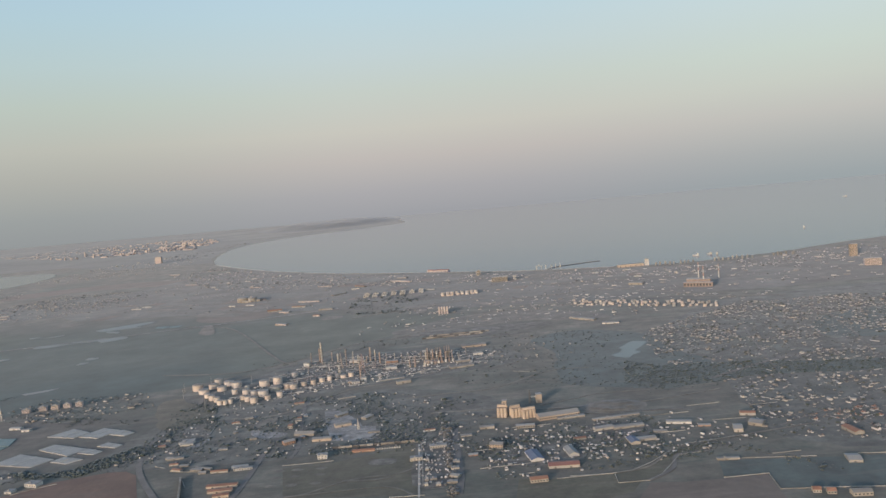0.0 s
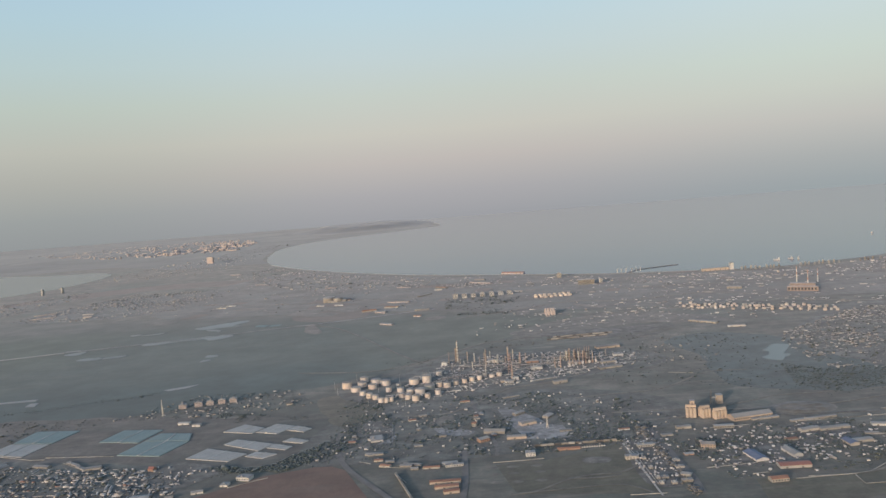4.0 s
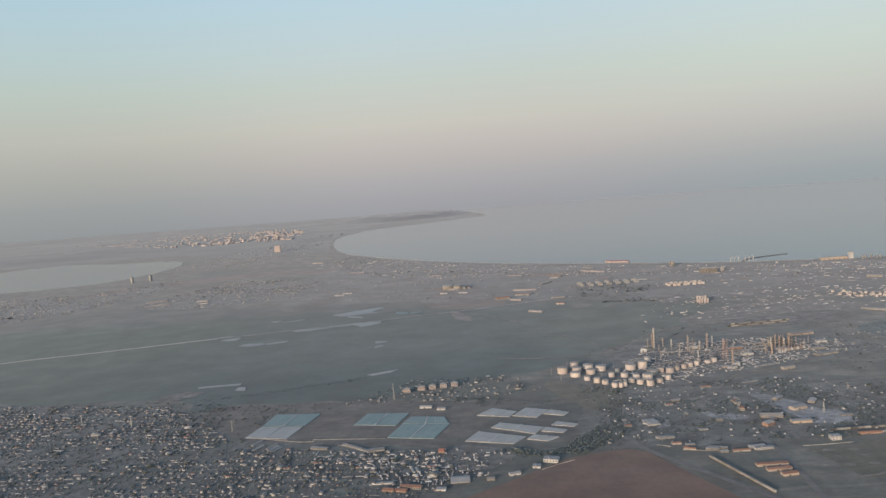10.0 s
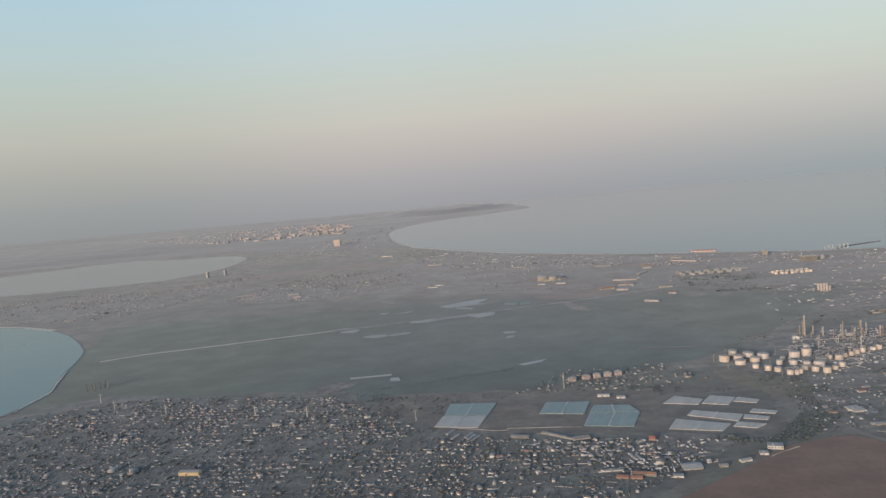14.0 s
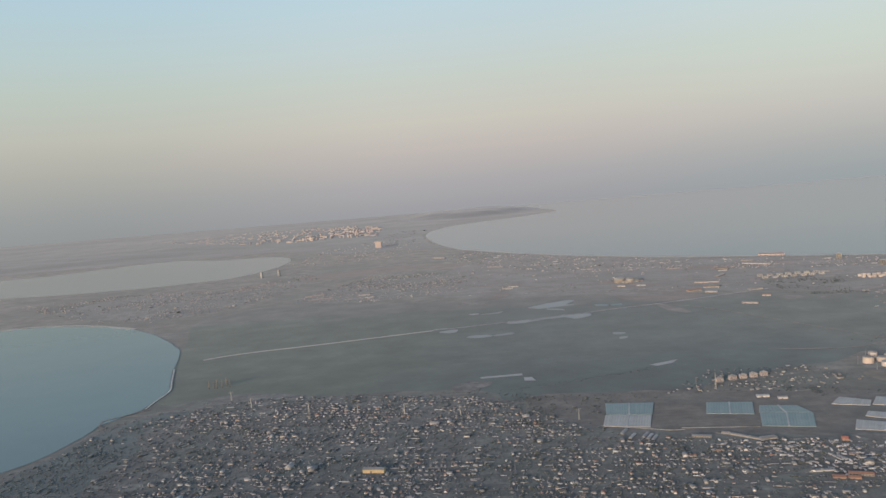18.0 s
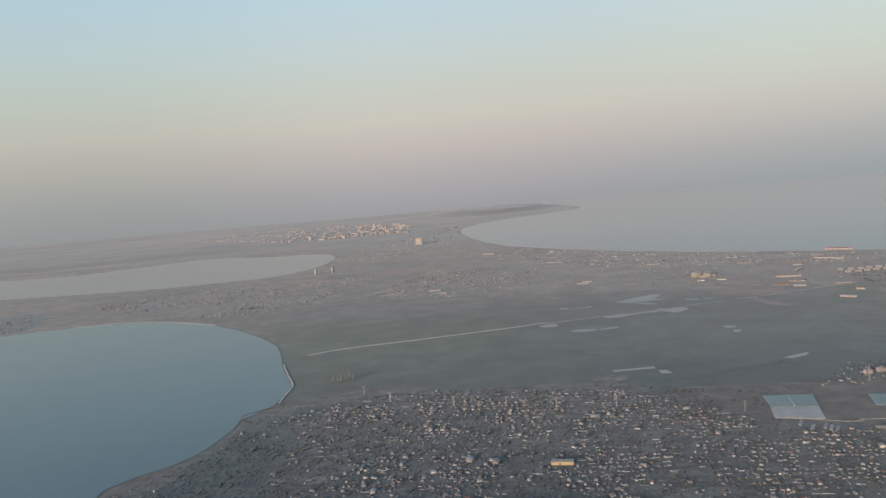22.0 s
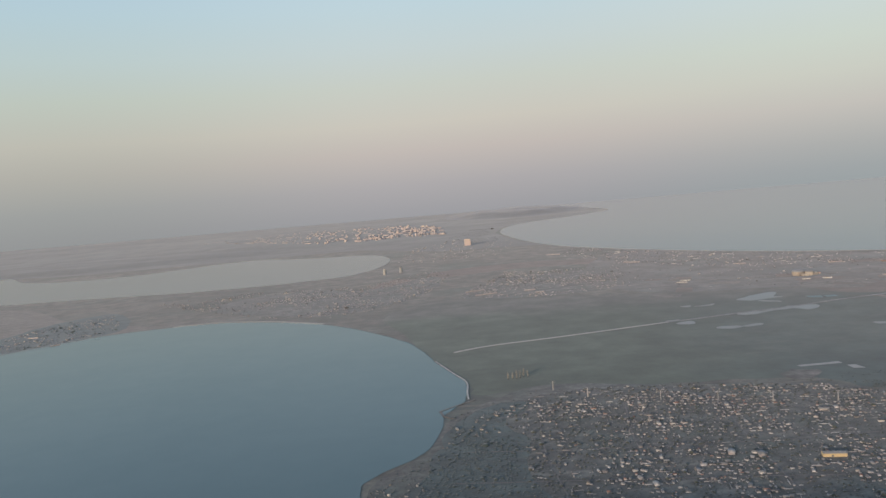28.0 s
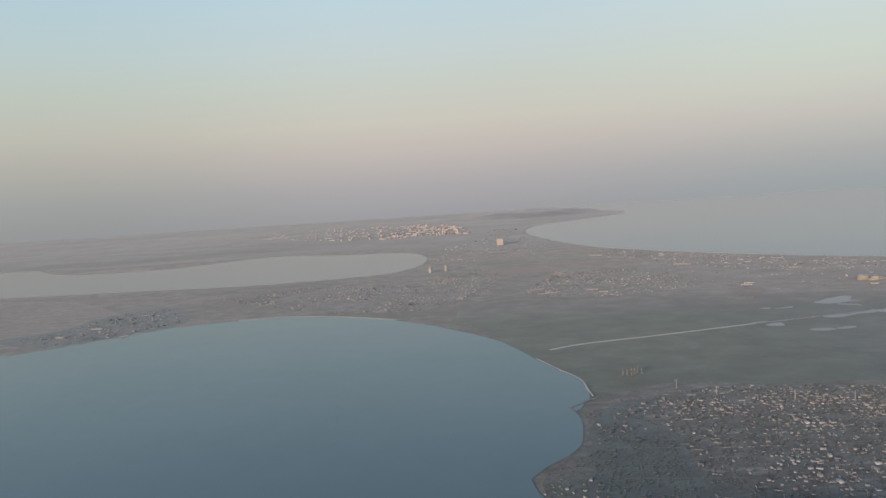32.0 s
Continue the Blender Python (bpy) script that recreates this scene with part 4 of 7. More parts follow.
# ---- grain terminal ----
def silo_block(x, y, nx, ny, r, h, turn, group="silo blocks of the grain terminal"):
    t = thing("silo_block", x, y, turn, "warm concrete grain silo block with a head house", "silo", group)
    for i in range(nx):
        for j in range(ny):
            part("silo", drum(r, r, 0, h, 16, (i - (nx - 1) / 2) * 2 * r, (j - (ny - 1) / 2) * 2 * r), "concrete", t)
    part("head_house", box(-nx * r * 0.95, -r * 0.7, h, nx * r * 0.95, r * 0.7, h + 1.8), "concrete", t)
    keep(x, y, nx * r + 3)
    return t


for x, y, nx, ny, h, turn in ((33, 538, 3, 3, 7.0, -14), (42, 535, 3, 3, 6.6, 12), (51, 530, 4, 2, 5.8, 12)):
    silo_block(x, y, nx, ny, 1.25, h, turn)
t = thing("elevator_tower", 35, 541, -14, "tall concrete elevator tower of the grain terminal", "tower")
part("wall", box(-1.6, -1.6, 0, 1.6, 1.6, 10.6), "concrete", t)
part("roof", box(-1.8, -1.8, 10.6, 1.8, 1.8, 11.0), "grey_roof", t)
for k in range(5):
    part("window", box(-0.5, -1.66, 1.5 + 1.8 * k, 0.5, -1.55, 2.4 + 1.8 * k), "window", t)
t = thing("elevator_tower", 63, 565, 4, "pale square tower behind the grain terminal", "tower")
part("wall", box(-2.1, -2.1, 0, 2.1, 2.1, 6.4), "concrete", t)
part("roof", box(-2.3, -2.3, 6.4, 2.3, 2.3, 6.8), "pale_roof", t)
part("bridge", box(-6, -0.5, 4.2, -2.1, 0.5, 5.2), "steel", t)
lattice_mast(56, 562, 11, 0.9, "dark_metal", "thin lattice mast beside the grain terminal")
G_ = "buildings of the grain terminal"
shed(72, 522, 29.9, 9, 3.6, 11, "grey_roof", "concrete", 1.6, "long concrete grain store with a curved roof", G_, 1)
shed(46, 507, 13.1, 4, 2.5, -3, "pale_roof", "plaster", None, "low cream office beside the silos", G_, 1)
shed(20, 512, 10, 4, 2, 3, "pale_roof", "plaster", None, "low pale shed beside the silos", G_)

# ---- works quarter south of the railway ----
W_ = "works sheds"
shed(41, 451, 16, 8, 1.9, -81, "blue_roof", "white", 1.2, "works hall with a blue sheet roof", W_)
shed(60, 430, 18.1, 7, 2.2, -3, "red_roof", "plaster", 0.8, "works hall with a red sheet roof", W_)
shed(65, 453, 14, 6, 2.2, -83, "pale_roof", "white", 1.2, "hall with a pale sheet roof and sunlit gable", W_)
shed(106, 463, 10.5, 6, 2.0, -85, "blue_roof", "plaster", 1.0, "works hall with a faded blue roof", W_)
shed(97, 489, 13.4, 5, 2.2, 12, "grey_roof", "plaster", None, "long cream shed with a low roof", W_)
shed(113, 489, 20.5, 5, 1.9, 6, "pale_roof", "plaster", None, "long cream shed with a low roof", W_)
shed(117, 463, 14.0, 5, 1.8, 4, "grey_roof", "plaster", 0.5, "low shed with sunlit yellow walls", W_)
shed(80, 520, 20, 3, 1.4, 8, "pale_roof", "plaster", 0, "long low loading shed", W_)
shed(110, 512, 34, 2.5, 1.4, 8, "grey_roof", "plaster", 0, "long low loading shed by the railway", W_)
shed(-28, 462, 7.9, 4, 2.8, 2, "pale_roof", "plaster", 0, "small cream block with flat roof", W_, 2)
shed(-146, 445, 19.0, 4, 1.8, 0, "tile_roof", "concrete", 0.5, "long concrete shed with an orange sunlit wall", W_)
shed(-145, 437, 14.6, 4, 1.8, 3, "tile_roof", "concrete", 0.5, "long concrete shed with an orange sunlit wall", W_)
shed(-142, 429, 9.4, 4, 2.0, 8, "tile_roof", "concrete", 0.5, "short concrete shed with an orange sunlit wall", W_)
shed(-143, 476, 10.3, 3, 1.8, 5, "pale_roof", "white", None, "small white walled roadside shed", W_)
shed(-90, 480, 6.2, 5, 3.4, 0, "pale_roof", "white", 0, "bright white cubic block catching the sun", W_, 2)
shed(-675, 500, 15.5, 5, 3.4, -9, "grey_roof", "yellow_plaster", 0.8, "long school building with a glowing yellow wall", "", 0, "school", category="school")

# ---- greenhouses ----
def greenhouse(corners, mat, group, label):
    """A block of many ridged bays inside four corners (far left, far right, near right, near left)."""
    a, b, c, d = (Vector(p) for p in corners)
    mid = (a + b + c + d) / 4
    t = thing("greenhouse", mid.x, mid.y, 0, label, "greenhouse", group)
    n = max(4, int((a - b).length / 2.0))
    h, up = 0.5, 0.14
    for k in range(n):
        q = []
        for s in (k / n, (k + 0.5) / n, (k + 0.98) / n):
            q += [a.lerp(b, s) - mid, d.lerp(c, s) - mid]
        z = (h, h + up, h)
        v = [(p.x, p.y, z[i // 2]) for i, p in enumerate(q)]
        part("roof_bay", (v, [(0, 1, 3, 2), (2, 3, 5, 4)]), mat, t)
    rim = [p - mid for p in (a, b, c, d)]
    for i in range(4):
        p, q = rim[i], rim[(i + 1) % 4]
        w = (q - p).normalized() * 0.1
        nrm = Vector((-w.y, w.x))
        v = [(s.x, s.y, z) for z in (0, h) for s in (p - nrm, q - nrm, q + nrm, p + nrm)]
        part("glazed_wall", (v, [(0, 1, 5, 4), (1, 2, 6, 5), (2, 3, 7, 6), (3, 0, 4, 7), (4, 5, 6, 7)]), mat, t)
    e, f = a.lerp(b, 0.5) - mid, d.lerp(c, 0.5) - mid
    side = Vector((0.55, 0))
    v = [(s.x, s.y, z) for z in (h, h + up + 0.25) for s in (e - side, e + side, f + side, f - side)]
    part("service_passage", (v, [(0, 1, 5, 4), (1, 2, 6, 5), (2, 3, 7, 6), (3, 0, 4, 7), (4, 5, 6, 7)]), "white", t, "white raised service passage")
    keep(mid.x, mid.y, 24)


GH = "greenhouses"
GLASS, FILM = "block of blue-green glazed greenhouses with ridged bays", "block of pale film greenhouses with ridged bays"
greenhouse([(-493, 622), (-454, 616), (-462, 586), (-497, 593)], "glasshouse", GH, GLASS)
greenhouse([(-498, 591), (-463, 584), (-470, 557), (-504, 566)], "film", GH, FILM)
greenhouse([(-413, 607), (-378, 601), (-387, 571), (-421, 580)], "glasshouse", GH, GLASS)
greenhouse([(-376, 591), (-349, 585), (-345, 567), (-382, 575)], "glasshouse", GH, GLASS)
greenhouse([(-382, 573), (-345, 565), (-356, 535), (-391, 544)], "glasshouse", GH, GLASS)
greenhouse([(-310, 599), (-291, 586), (-298, 574), (-323, 583)], "film", GH, FILM)
greenhouse([(-283, 594), (-266, 585), (-277, 568), (-295, 576)], "film", GH, FILM)
greenhouse([(-264, 585), (-251, 575), (-256, 568), (-271, 576)], "film", GH, FILM)
greenhouse([(-306, 561), (-274, 544), (-282, 531), (-313, 551)], "film", GH, FILM)
greenhouse([(-323, 544), (-289, 526), (-299, 513), (-333, 525)], "film", GH, FILM)
greenhouse([(-263, 555), (-248, 546), (-252, 541), (-268, 548)], "film", GH, FILM)
greenhouse([(-273, 544), (-258, 535), (-262, 529), (-277, 536)], "film", GH, FILM)
greenhouse([(-283, 529), (-266, 521), (-275, 514), (-289, 521)], "film", GH, FILM)
sheet("greenhouse_yard", [(-450, 616), (-416, 608), (-424, 580), (-390, 572), (-396, 543), (-468, 556)], 0.09, "fallow", "dark bare plot between greenhouse blocks", "field")
shed(-365, 612, 10, 4, 2, -8, "pale_roof", "white", None, "pale boiler house beside the greenhouses", GH + " sheds")
shed(-352, 604, 7, 4, 2, -8, "grey_roof", "white", None, "pale packing shed beside the greenhouses", GH + " sheds")


# ---- blocks of flats ----
def apartment_block(x, y, length, width, floors, turn, group, wall="plaster", label="pale slab block of flats", rows=True, name="apartment_block"):
    t = thing(name, x, y, turn, label, "apartment block", group)
    h = floors * 1.15
    part("wall", box(-length / 2, -width / 2, 0, length / 2, width / 2, h), wall, t)
    part("roof", [box(-length / 2 - 0.1, -width / 2 - 0.1, h, length / 2 + 0.1, width / 2 + 0.1, h + 0.3), box(-0.9, -0.9, h + 0.3, 0.9, 0.9, h + 1.2)], "grey_roof", t)
    if rows:
        for k in range(floors):
            part("window_band", box(-length / 2 + 0.3, -width / 2 - 0.05, k * 1.15 + 0.4, length / 2 - 0.3, -width / 2 + 0.05, k * 1.15 + 0.85), "window", t)
    keep(x, y, max(length, width) / 2 + 1)
    return t


for x, y, n, floors in ((-384, 665, 6.5, 3), (-371, 669, 6.5, 3), (-361, 671, 6, 3), (-351, 673, 6, 3), (-341, 675, 6, 3)):
    apartment_block(x, y, n, 4, floors, 5, "flats behind the greenhouses", "far_plaster", "cream slab block of flats with sunlit front")
lattice_mast(-394, 643, 15, 0.5, "steel", "slim pale lattice radio mast", "masts")
apartment_block(-919, 2440, 20, 10, 18, -6, "", "far_plaster", "wide pale tower block standing alone", False, "tower_block")
apartment_block(666, 1223, 11.7, 8, 17, -20, "", "concrete", "tall tan slab tower by the sea", True, "tower_block")
apartment_block(632, 1108, 22.6, 8, 9, -14, "", "far_plaster", "broad pale slab block glowing in the sun", True, "tower_block")
apartment_block(92, 1280, 26.9, 9, 7, -6, "", "plaster", "pale stepped block near the shore", True, "tower_block")
apartment_block(62, 1392, 7.5, 7, 8, -6, "", "plaster", "pale square block near the shore", True, "tower_block")
apartment_block(118, 1287, 5, 5, 6, -6, "", "white", "small white block near the shore", True, "tower_block")
shed(329, 1327, 45.5, 9, 6, 1, "pale_roof", "concrete", 0, "long cream port warehouse", "port sheds")
apartment_block(357, 1328, 6.3, 6, 10, 0, "", "white", "white square port control tower", False, "tower_block")
shed(-15, 1508, 47.6, 9, 4.0, -28, "red_roof", "far_plaster", 1.2, "long pale shore hall with a red roof", "port sheds")
shed(-343, 1285, 16, 7, 3.8, -2, "grey_roof", "plaster", 0, "sunlit cream factory block", "port sheds")
shed(-328, 1292, 12, 8, 5, -2, "grey_roof", "plaster", 0, "cream factory annex with flat roof", "port sheds")
shed(-266, 1152, 22, 6, 2.4, 10, "tile_roof", "plaster", 1.5, "cream hall with a reddish roof", "port sheds")
for i in range(8):
    part("drum", drum(1.3, 1.3, 0, 6 + 2 * (i // 4), 14, dome=0.6), "far_plaster", thing("silo", -12 + 3.6 * (i % 4), 1001 + 9 * (i // 4), 0, "slim pale storage silo by the tracks", "silo", "silos by the rail yard"))

# power station
t = thing("power_station", 355, 1050, -28, "long faded brick power station below three chimneys", "power station")
part("boiler_house", box(-18, 0, 0, 14, 12, 9.5), "faded_brick", t)
part("turbine_hall", box(-21, -8, 0, 18, 0, 6), "faded_brick", t)
part("roof", [box(-18.3, -0.3, 9.5, 14.3, 12.3, 9.9), box(-21.3, -8.3, 6, 18.3, -0.05, 6.4)], "grey_roof", t)
for k in range(9):
    part("window", box(-20 + 4.2 * k, -8.06, 1.5, -17.6 + 4.2 * k, -7.95, 4.8), "window", t)
for x, y, h in ((379, 1125, 24), (360, 1049, 28), (406, 1116, 20)):
    c = thing("chimney", x, y, 0, "tall banded power station chimney", "chimney", "power station chimneys")
    for k in range(6):
        r0, r1 = 1.1 - 0.1 * k, 1.0 - 0.1 * k
        part("band", drum(r0, r1, h * k / 6, h * (k + 1) / 6, 14), "red_paint" if k in (3, 5) else "white", c)

# tank farm by the railway
rng = np.random.RandomState(4)
for k in range(60):
    s = (k % 20) / 19
    x, y = 172 + 150 * s + rng.uniform(-4, 4), 980 - 92 * s + (k // 20) * 15 + rng.uniform(-6, 6)
    storage_tank(x, y, rng.uniform(3.0, 4.8), rng.uniform(2.0, 3.2), "tanks of the depot by the railway", k % 5 == 3)
for k in range(16):
    storage_tank(-6 + 7.5 * (k % 8) + rng.uniform(-1, 1), 1166 + 16 * (k // 8) + rng.uniform(-3, 3), 6.0, 3.6, "tanks near the shore")
for k in range(14):
    apartment_block(-132 + 15 * (k % 7), 1226 + 22 * (k // 7) + rng.uniform(-4, 4), 8, 5, 3, -8, "row of flats near the shore", "white", "small pale block of flats in a row")


# ---- more works buildings ----
V_ = "works buildings by the railway"
shed(-64, 487, 15, 3, 1.5, 0, "tile_roof", "brick", 0.5, "long low brick shed with a sunlit wall", V_)
for k in range(12):
    t = thing("round_hut", -58 + 1.65 * k, 489.5 + 0.05 * k, 0, "small white domed hut in a row", "hut", "row of domed huts")
    part("wall", drum(0.62, 0.62, 0, 0.7, 12), "white", t)
    part("dome", drum(0.66, 0.6, 0.7, 0.8, 12, dome=0.45), "pale_roof", t)
shed(-155, 471, 11, 2.5, 1.5, -1, "tile_roof", "plaster", 0.5, "low cream roadside shed", V_)
shed(-168, 479, 12.4, 2.5, 1.4, -21, "pale_roof", "plaster", 0.4, "low cream roadside shed", V_)
shed(-14, 482, 11.3, 4, 2.2, 4, "pale_roof", "plaster", 0, "cream office with a flat roof", V_, 1)
shed(-5, 429, 5.8, 4, 2.0, -30, "pale_roof", "plaster", 0.5, "small pale works shed", V_)
for x, y, n in ((-4, 442, 5.0), (-3, 453, 4.0), (-21, 420, 2.2), (-21, 428, 2.2), (-21, 444, 2.2), (-17, 428, 4.0), (-21, 460, 2.2), (-14, 419, 3.0), (-6, 421, 6.0)):
    shed(x, y, n, 3, 1.6, 2, "pale_roof" if x < -10 else "grey_roof", "plaster", 0, "small pale block in a crowded works yard", V_)
shed(43, 412, 10, 5, 2.5, 3, "tile_roof", "plaster", 0.9, "cream building with a reddish roof", V_, 1)
shed(23, 472, 8.7, 6, 3.4, -13, "grey_roof", "concrete", 0.9, "tall brownish concrete workshop", V_, 2)
shed(216, 402, 7, 10, 2.0, -13, "grey_roof", "plaster", 0.8, "big grey-roofed hall beside a sports meadow", V_)
shed(153, 421, 12.6, 2.5, 1.3, -5, "pale_roof", "plaster", 0, "long low cream building", V_)
shed(178, 369, 4, 4, 2.2, -12, "tile_roof", "plaster", 1.0, "detached house with an orange roof", V_, 1)
shed(184, 366, 4.2, 4, 2.3, -12, "tile_roof", "plaster", 1.0, "detached house with an orange roof", V_, 1)
shed(197, 361, 9.4, 5, 2.6, -4, "grey_roof", "plaster", 1.0, "detached house with a grey roof", V_, 1)
shed(237, 449, 13.3, 6, 2.4, -84, "tile_roof", "plaster", 1.0, "long house with a reddish roof", V_)
shed(176, 464, 5.4, 10, 3.0, -15, "grey_roof", "plaster", 1.0, "deep hall with a sunlit gable", V_)
shed(190, 473, 8.7, 9, 2.6, -38, "grey_roof", "plaster", 1.0, "deep hall with a sunlit gable", V_)
shed(194, 494, 9.9, 5, 2.3, -16, "tile_roof", "plaster", 0.8, "cream shed with a brown roof", V_)
shed(146, 489, 16.2, 5, 1.9, -15, "pale_roof", "white", 0.6, "white shed with a pale roof", V_)
shed(-140, 472, 12, 3, 1.8, 4, "pale_roof", "white", 0, "white two-bay roadside building", V_, 1)
shed(-118, 515, 8, 5, 3.0, 30, "grey_roof", "brick", 0.6, "square brick works block", V_, 2)
shed(-111, 531, 15.2, 6, 2.4, -12, "grey_roof", "plaster", 1.2, "grey hangar with a rounded roof", V_)
shed(-96, 516, 13.6, 5, 2.4, -2, "grey_roof", "concrete", 0.6, "grey concrete plant building", V_)
shed(-194, 503, 10.9, 3, 1.3, 7, "pale_roof", "plaster", 0, "long low pale building", V_)
shed(-125, 551, 3.6, 5, 3.2, -13, "tile_roof", "plaster", 0.6, "small tall house with a glowing wall", V_, 1)
shed(-199, 533, 9, 8, 2.1, -30, "grey_roof", "white", 0.0, "square grey-roofed hall with a pale wall", V_)
shed(-84, 545, 12, 6, 2.6, 20, "grey_roof", "concrete", 0.8, "ruined concrete plant hall", V_)
shed(-66, 560, 9, 5, 2.2, 55, "grey_roof", "plaster", 0.6, "grey works shed in a yard", V_)
shed(-88, 572, 10, 4, 2.2, 40, "pale_roof", "plaster", 0.5, "pale works shed in a yard", V_)
lattice_mast(-72, 535, 8, 0.7, "steel", "short pale lattice mast in a works yard")
for x, y in ((-1124, 1800), (-1086, 1818)):
    apartment_block(x, y, 5.5, 5.5, 12, -20, "pair of slim towers by the lake", "pale_roof", "slim pale tower block by the far lake", False, "tower_block")
for x, y, r, h in ((-352, 1300, 10, 9), (-335, 1295, 8, 8)):
    t = thing("domed_reservoir", x, y, 0, "broad pale domed reservoir beyond the marsh", "reservoir", "reservoirs beyond the marsh")
    part("wall", drum(r, r, 0, h * 0.75, 24), "plaster", t)
    part("dome", drum(r * 1.02, r, h * 0.75, h * 0.8, 24, dome=h * 0.25), "pale_roof", t)
for x, y, n, turn in ((-890, 1362, 70, 20), (-795, 1338, 26, 0), (-910, 1412, 60, 22), (-810, 1372, 34, -4), (-1719, 1205, 30, -16), (-1690, 1270, 34, -10), (-1600, 1180, 24, 35), (-560, 1660, 60, -30), (-700, 1950, 60, -30), (-380, 1500, 40, -10), (-230, 1420, 40, -10)):
    shed(x, y, n * 0.6, 4.5, 1.8, turn, "pale_roof", "far_plaster", None, "long pale far shed among houses", "long far sheds")

# farms by the greenhouses, halls of the works quarter and beyond the marsh
shed(-440, 528, 13.6, 4, 1.6, -17, "grey_roof", "plaster", 0.5, "cream farm shed with a sunlit wall", "farm sheds beside the greenhouses", 1)
shed(-396, 516, 11.2, 5, 1.6, 10, "grey_roof", "plaster", 0.5, "cream farm building at a yard corner", "farm sheds beside the greenhouses", 0)
shed(-418, 530, 15.0, 2.5, 1.2, -37, "grey_roof", "plaster", 0, "long low cream farm building", "farm sheds beside the greenhouses", 0)
shed(-407, 520, 13.5, 2.5, 1.2, -42, "pale_roof", "plaster", 0, "long low cream farm building", "farm sheds beside the greenhouses", 0)
shed(-385, 456, 12.0, 2.5, 1.2, 0, "pale_roof", "white", 0, "long pale village shed", V_, 0)
shed(-368, 446, 13.6, 4, 2.0, -17, "tile_roof", "plaster", 0.7, "long cream shed with a glowing wall", V_, 1)
shed(-374, 442, 7.3, 4, 1.5, -16, "tile_roof", "brick", 0.7, "small brick shed with a red roof", V_, 0)
shed(-382, 444, 7.3, 4, 1.5, -16, "tile_roof", "brick", 0.7, "small brick shed with a red roof", V_, 0)
shed(-349, 440, 6.1, 4, 1.6, -9, "pale_roof", "white", 0.4, "small white village shed", V_, 0)
shed(-350, 504, 4.1, 4, 2.4, -14, "red_roof", "brick", 1.2, "red house with a steep roof", V_, 0)
shed(-278, 474, 9.5, 6, 3.0, -18, "pale_roof", "white", 0, "white cubic hall beside the ploughed field", W_, 1)
shed(-288, 466, 5.1, 5, 1.6, -11, "pale_roof", "white", 0, "low white annex beside a cubic hall", W_, 0)
shed(-337, 450, 12.0, 10, 1.2, 0, "pale_roof", "plaster", 1.2, "wide hall with a pale rounded roof", W_, 0)
shed(-201, 536, 12.2, 9, 1.8, -81, "grey_roof", "white", 0, "square hall with a dark roof and a white front", V_, 0)
shed(-302, 457, 7.3, 3.5, 1.5, 16, "pale_roof", "white", 0.7, "white house beside the ploughed field", V_, 0)
shed(-318, 451, 5.0, 3.5, 1.4, 0, "grey_roof", "plaster", 0.7, "cream house beside the ploughed field", V_, 0)
shed(-167, 551, 2.8, 3, 1.4, -45, "grey_roof", "plaster", 0.4, "small cream works building with sunlit walls", V_, 0)
shed(-186, 480, 7.6, 3, 1.4, -23, "tile_roof", "plaster", 0.4, "small cream works building with sunlit walls", V_, 0)
shed(-172, 477, 8.2, 3, 1.4, -14, "pale_roof", "plaster", 0.4, "small cream works building with sunlit walls", V_, 0)
shed(-166, 471, 5.0, 3, 1.4, 0, "grey_roof", "plaster", 0.4, "small cream works building with sunlit walls", V_, 0)
shed(-191, 491, 6.0, 3, 1.4, 0, "tile_roof", "plaster", 0.4, "small cream works building with sunlit walls", V_, 0)
shed(-183, 487, 6.0, 3, 1.4, 0, "pale_roof", "plaster", 0.4, "small cream works building with sunlit walls", V_, 0)
shed(-122, 568, 5.0, 3, 1.4, 0, "grey_roof", "plaster", 0.4, "small cream works building with sunlit walls", V_, 0)
shed(-122, 574, 3.2, 3, 1.4, 18, "tile_roof", "plaster", 0.4, "small cream works building with sunlit walls", V_, 0)
shed(-148, 532, 5.0, 3, 1.4, 0, "pale_roof", "plaster", 0.4, "small cream works building with sunlit walls", V_, 0)
shed(-196, 504, 11.0, 3, 1.4, -5, "grey_roof", "plaster", 0.4, "small cream works building with sunlit walls", V_, 0)
shed(-214, 532, 5.0, 3, 1.4, 0, "tile_roof", "plaster", 0.4, "small cream works building with sunlit walls", V_, 0)
shed(-214, 545, 3.0, 3, 1.4, 0, "pale_roof", "plaster", 0.4, "small cream works building with sunlit walls", V_, 0)
shed(-164, 585, 6.3, 3, 1.4, 18, "grey_roof", "plaster", 0.4, "small cream works building with sunlit walls", V_, 0)
shed(-130, 616, 8.1, 3, 1.4, 7, "tile_roof", "plaster", 0.4, "small cream works building with sunlit walls", V_, 0)
shed(-490, 550, 11, 2.4, 0.9, 60, "pale_roof", "plaster", 0.4, "narrow grey livestock shed in a row", "livestock sheds")
shed(-486, 539, 11, 2.4, 0.9, 60, "pale_roof", "plaster", 0.4, "narrow grey livestock shed in a row", "livestock sheds")
shed(-476, 540, 11, 2.4, 0.9, 60, "pale_roof", "plaster", 0.4, "narrow grey livestock shed in a row", "livestock sheds")
shed(-474, 536, 11, 2.4, 0.9, 60, "pale_roof", "plaster", 0.4, "narrow grey livestock shed in a row", "livestock sheds")
shed(-471, 533, 11, 2.4, 0.9, 60, "pale_roof", "plaster", 0.4, "narrow grey livestock shed in a row", "livestock sheds")
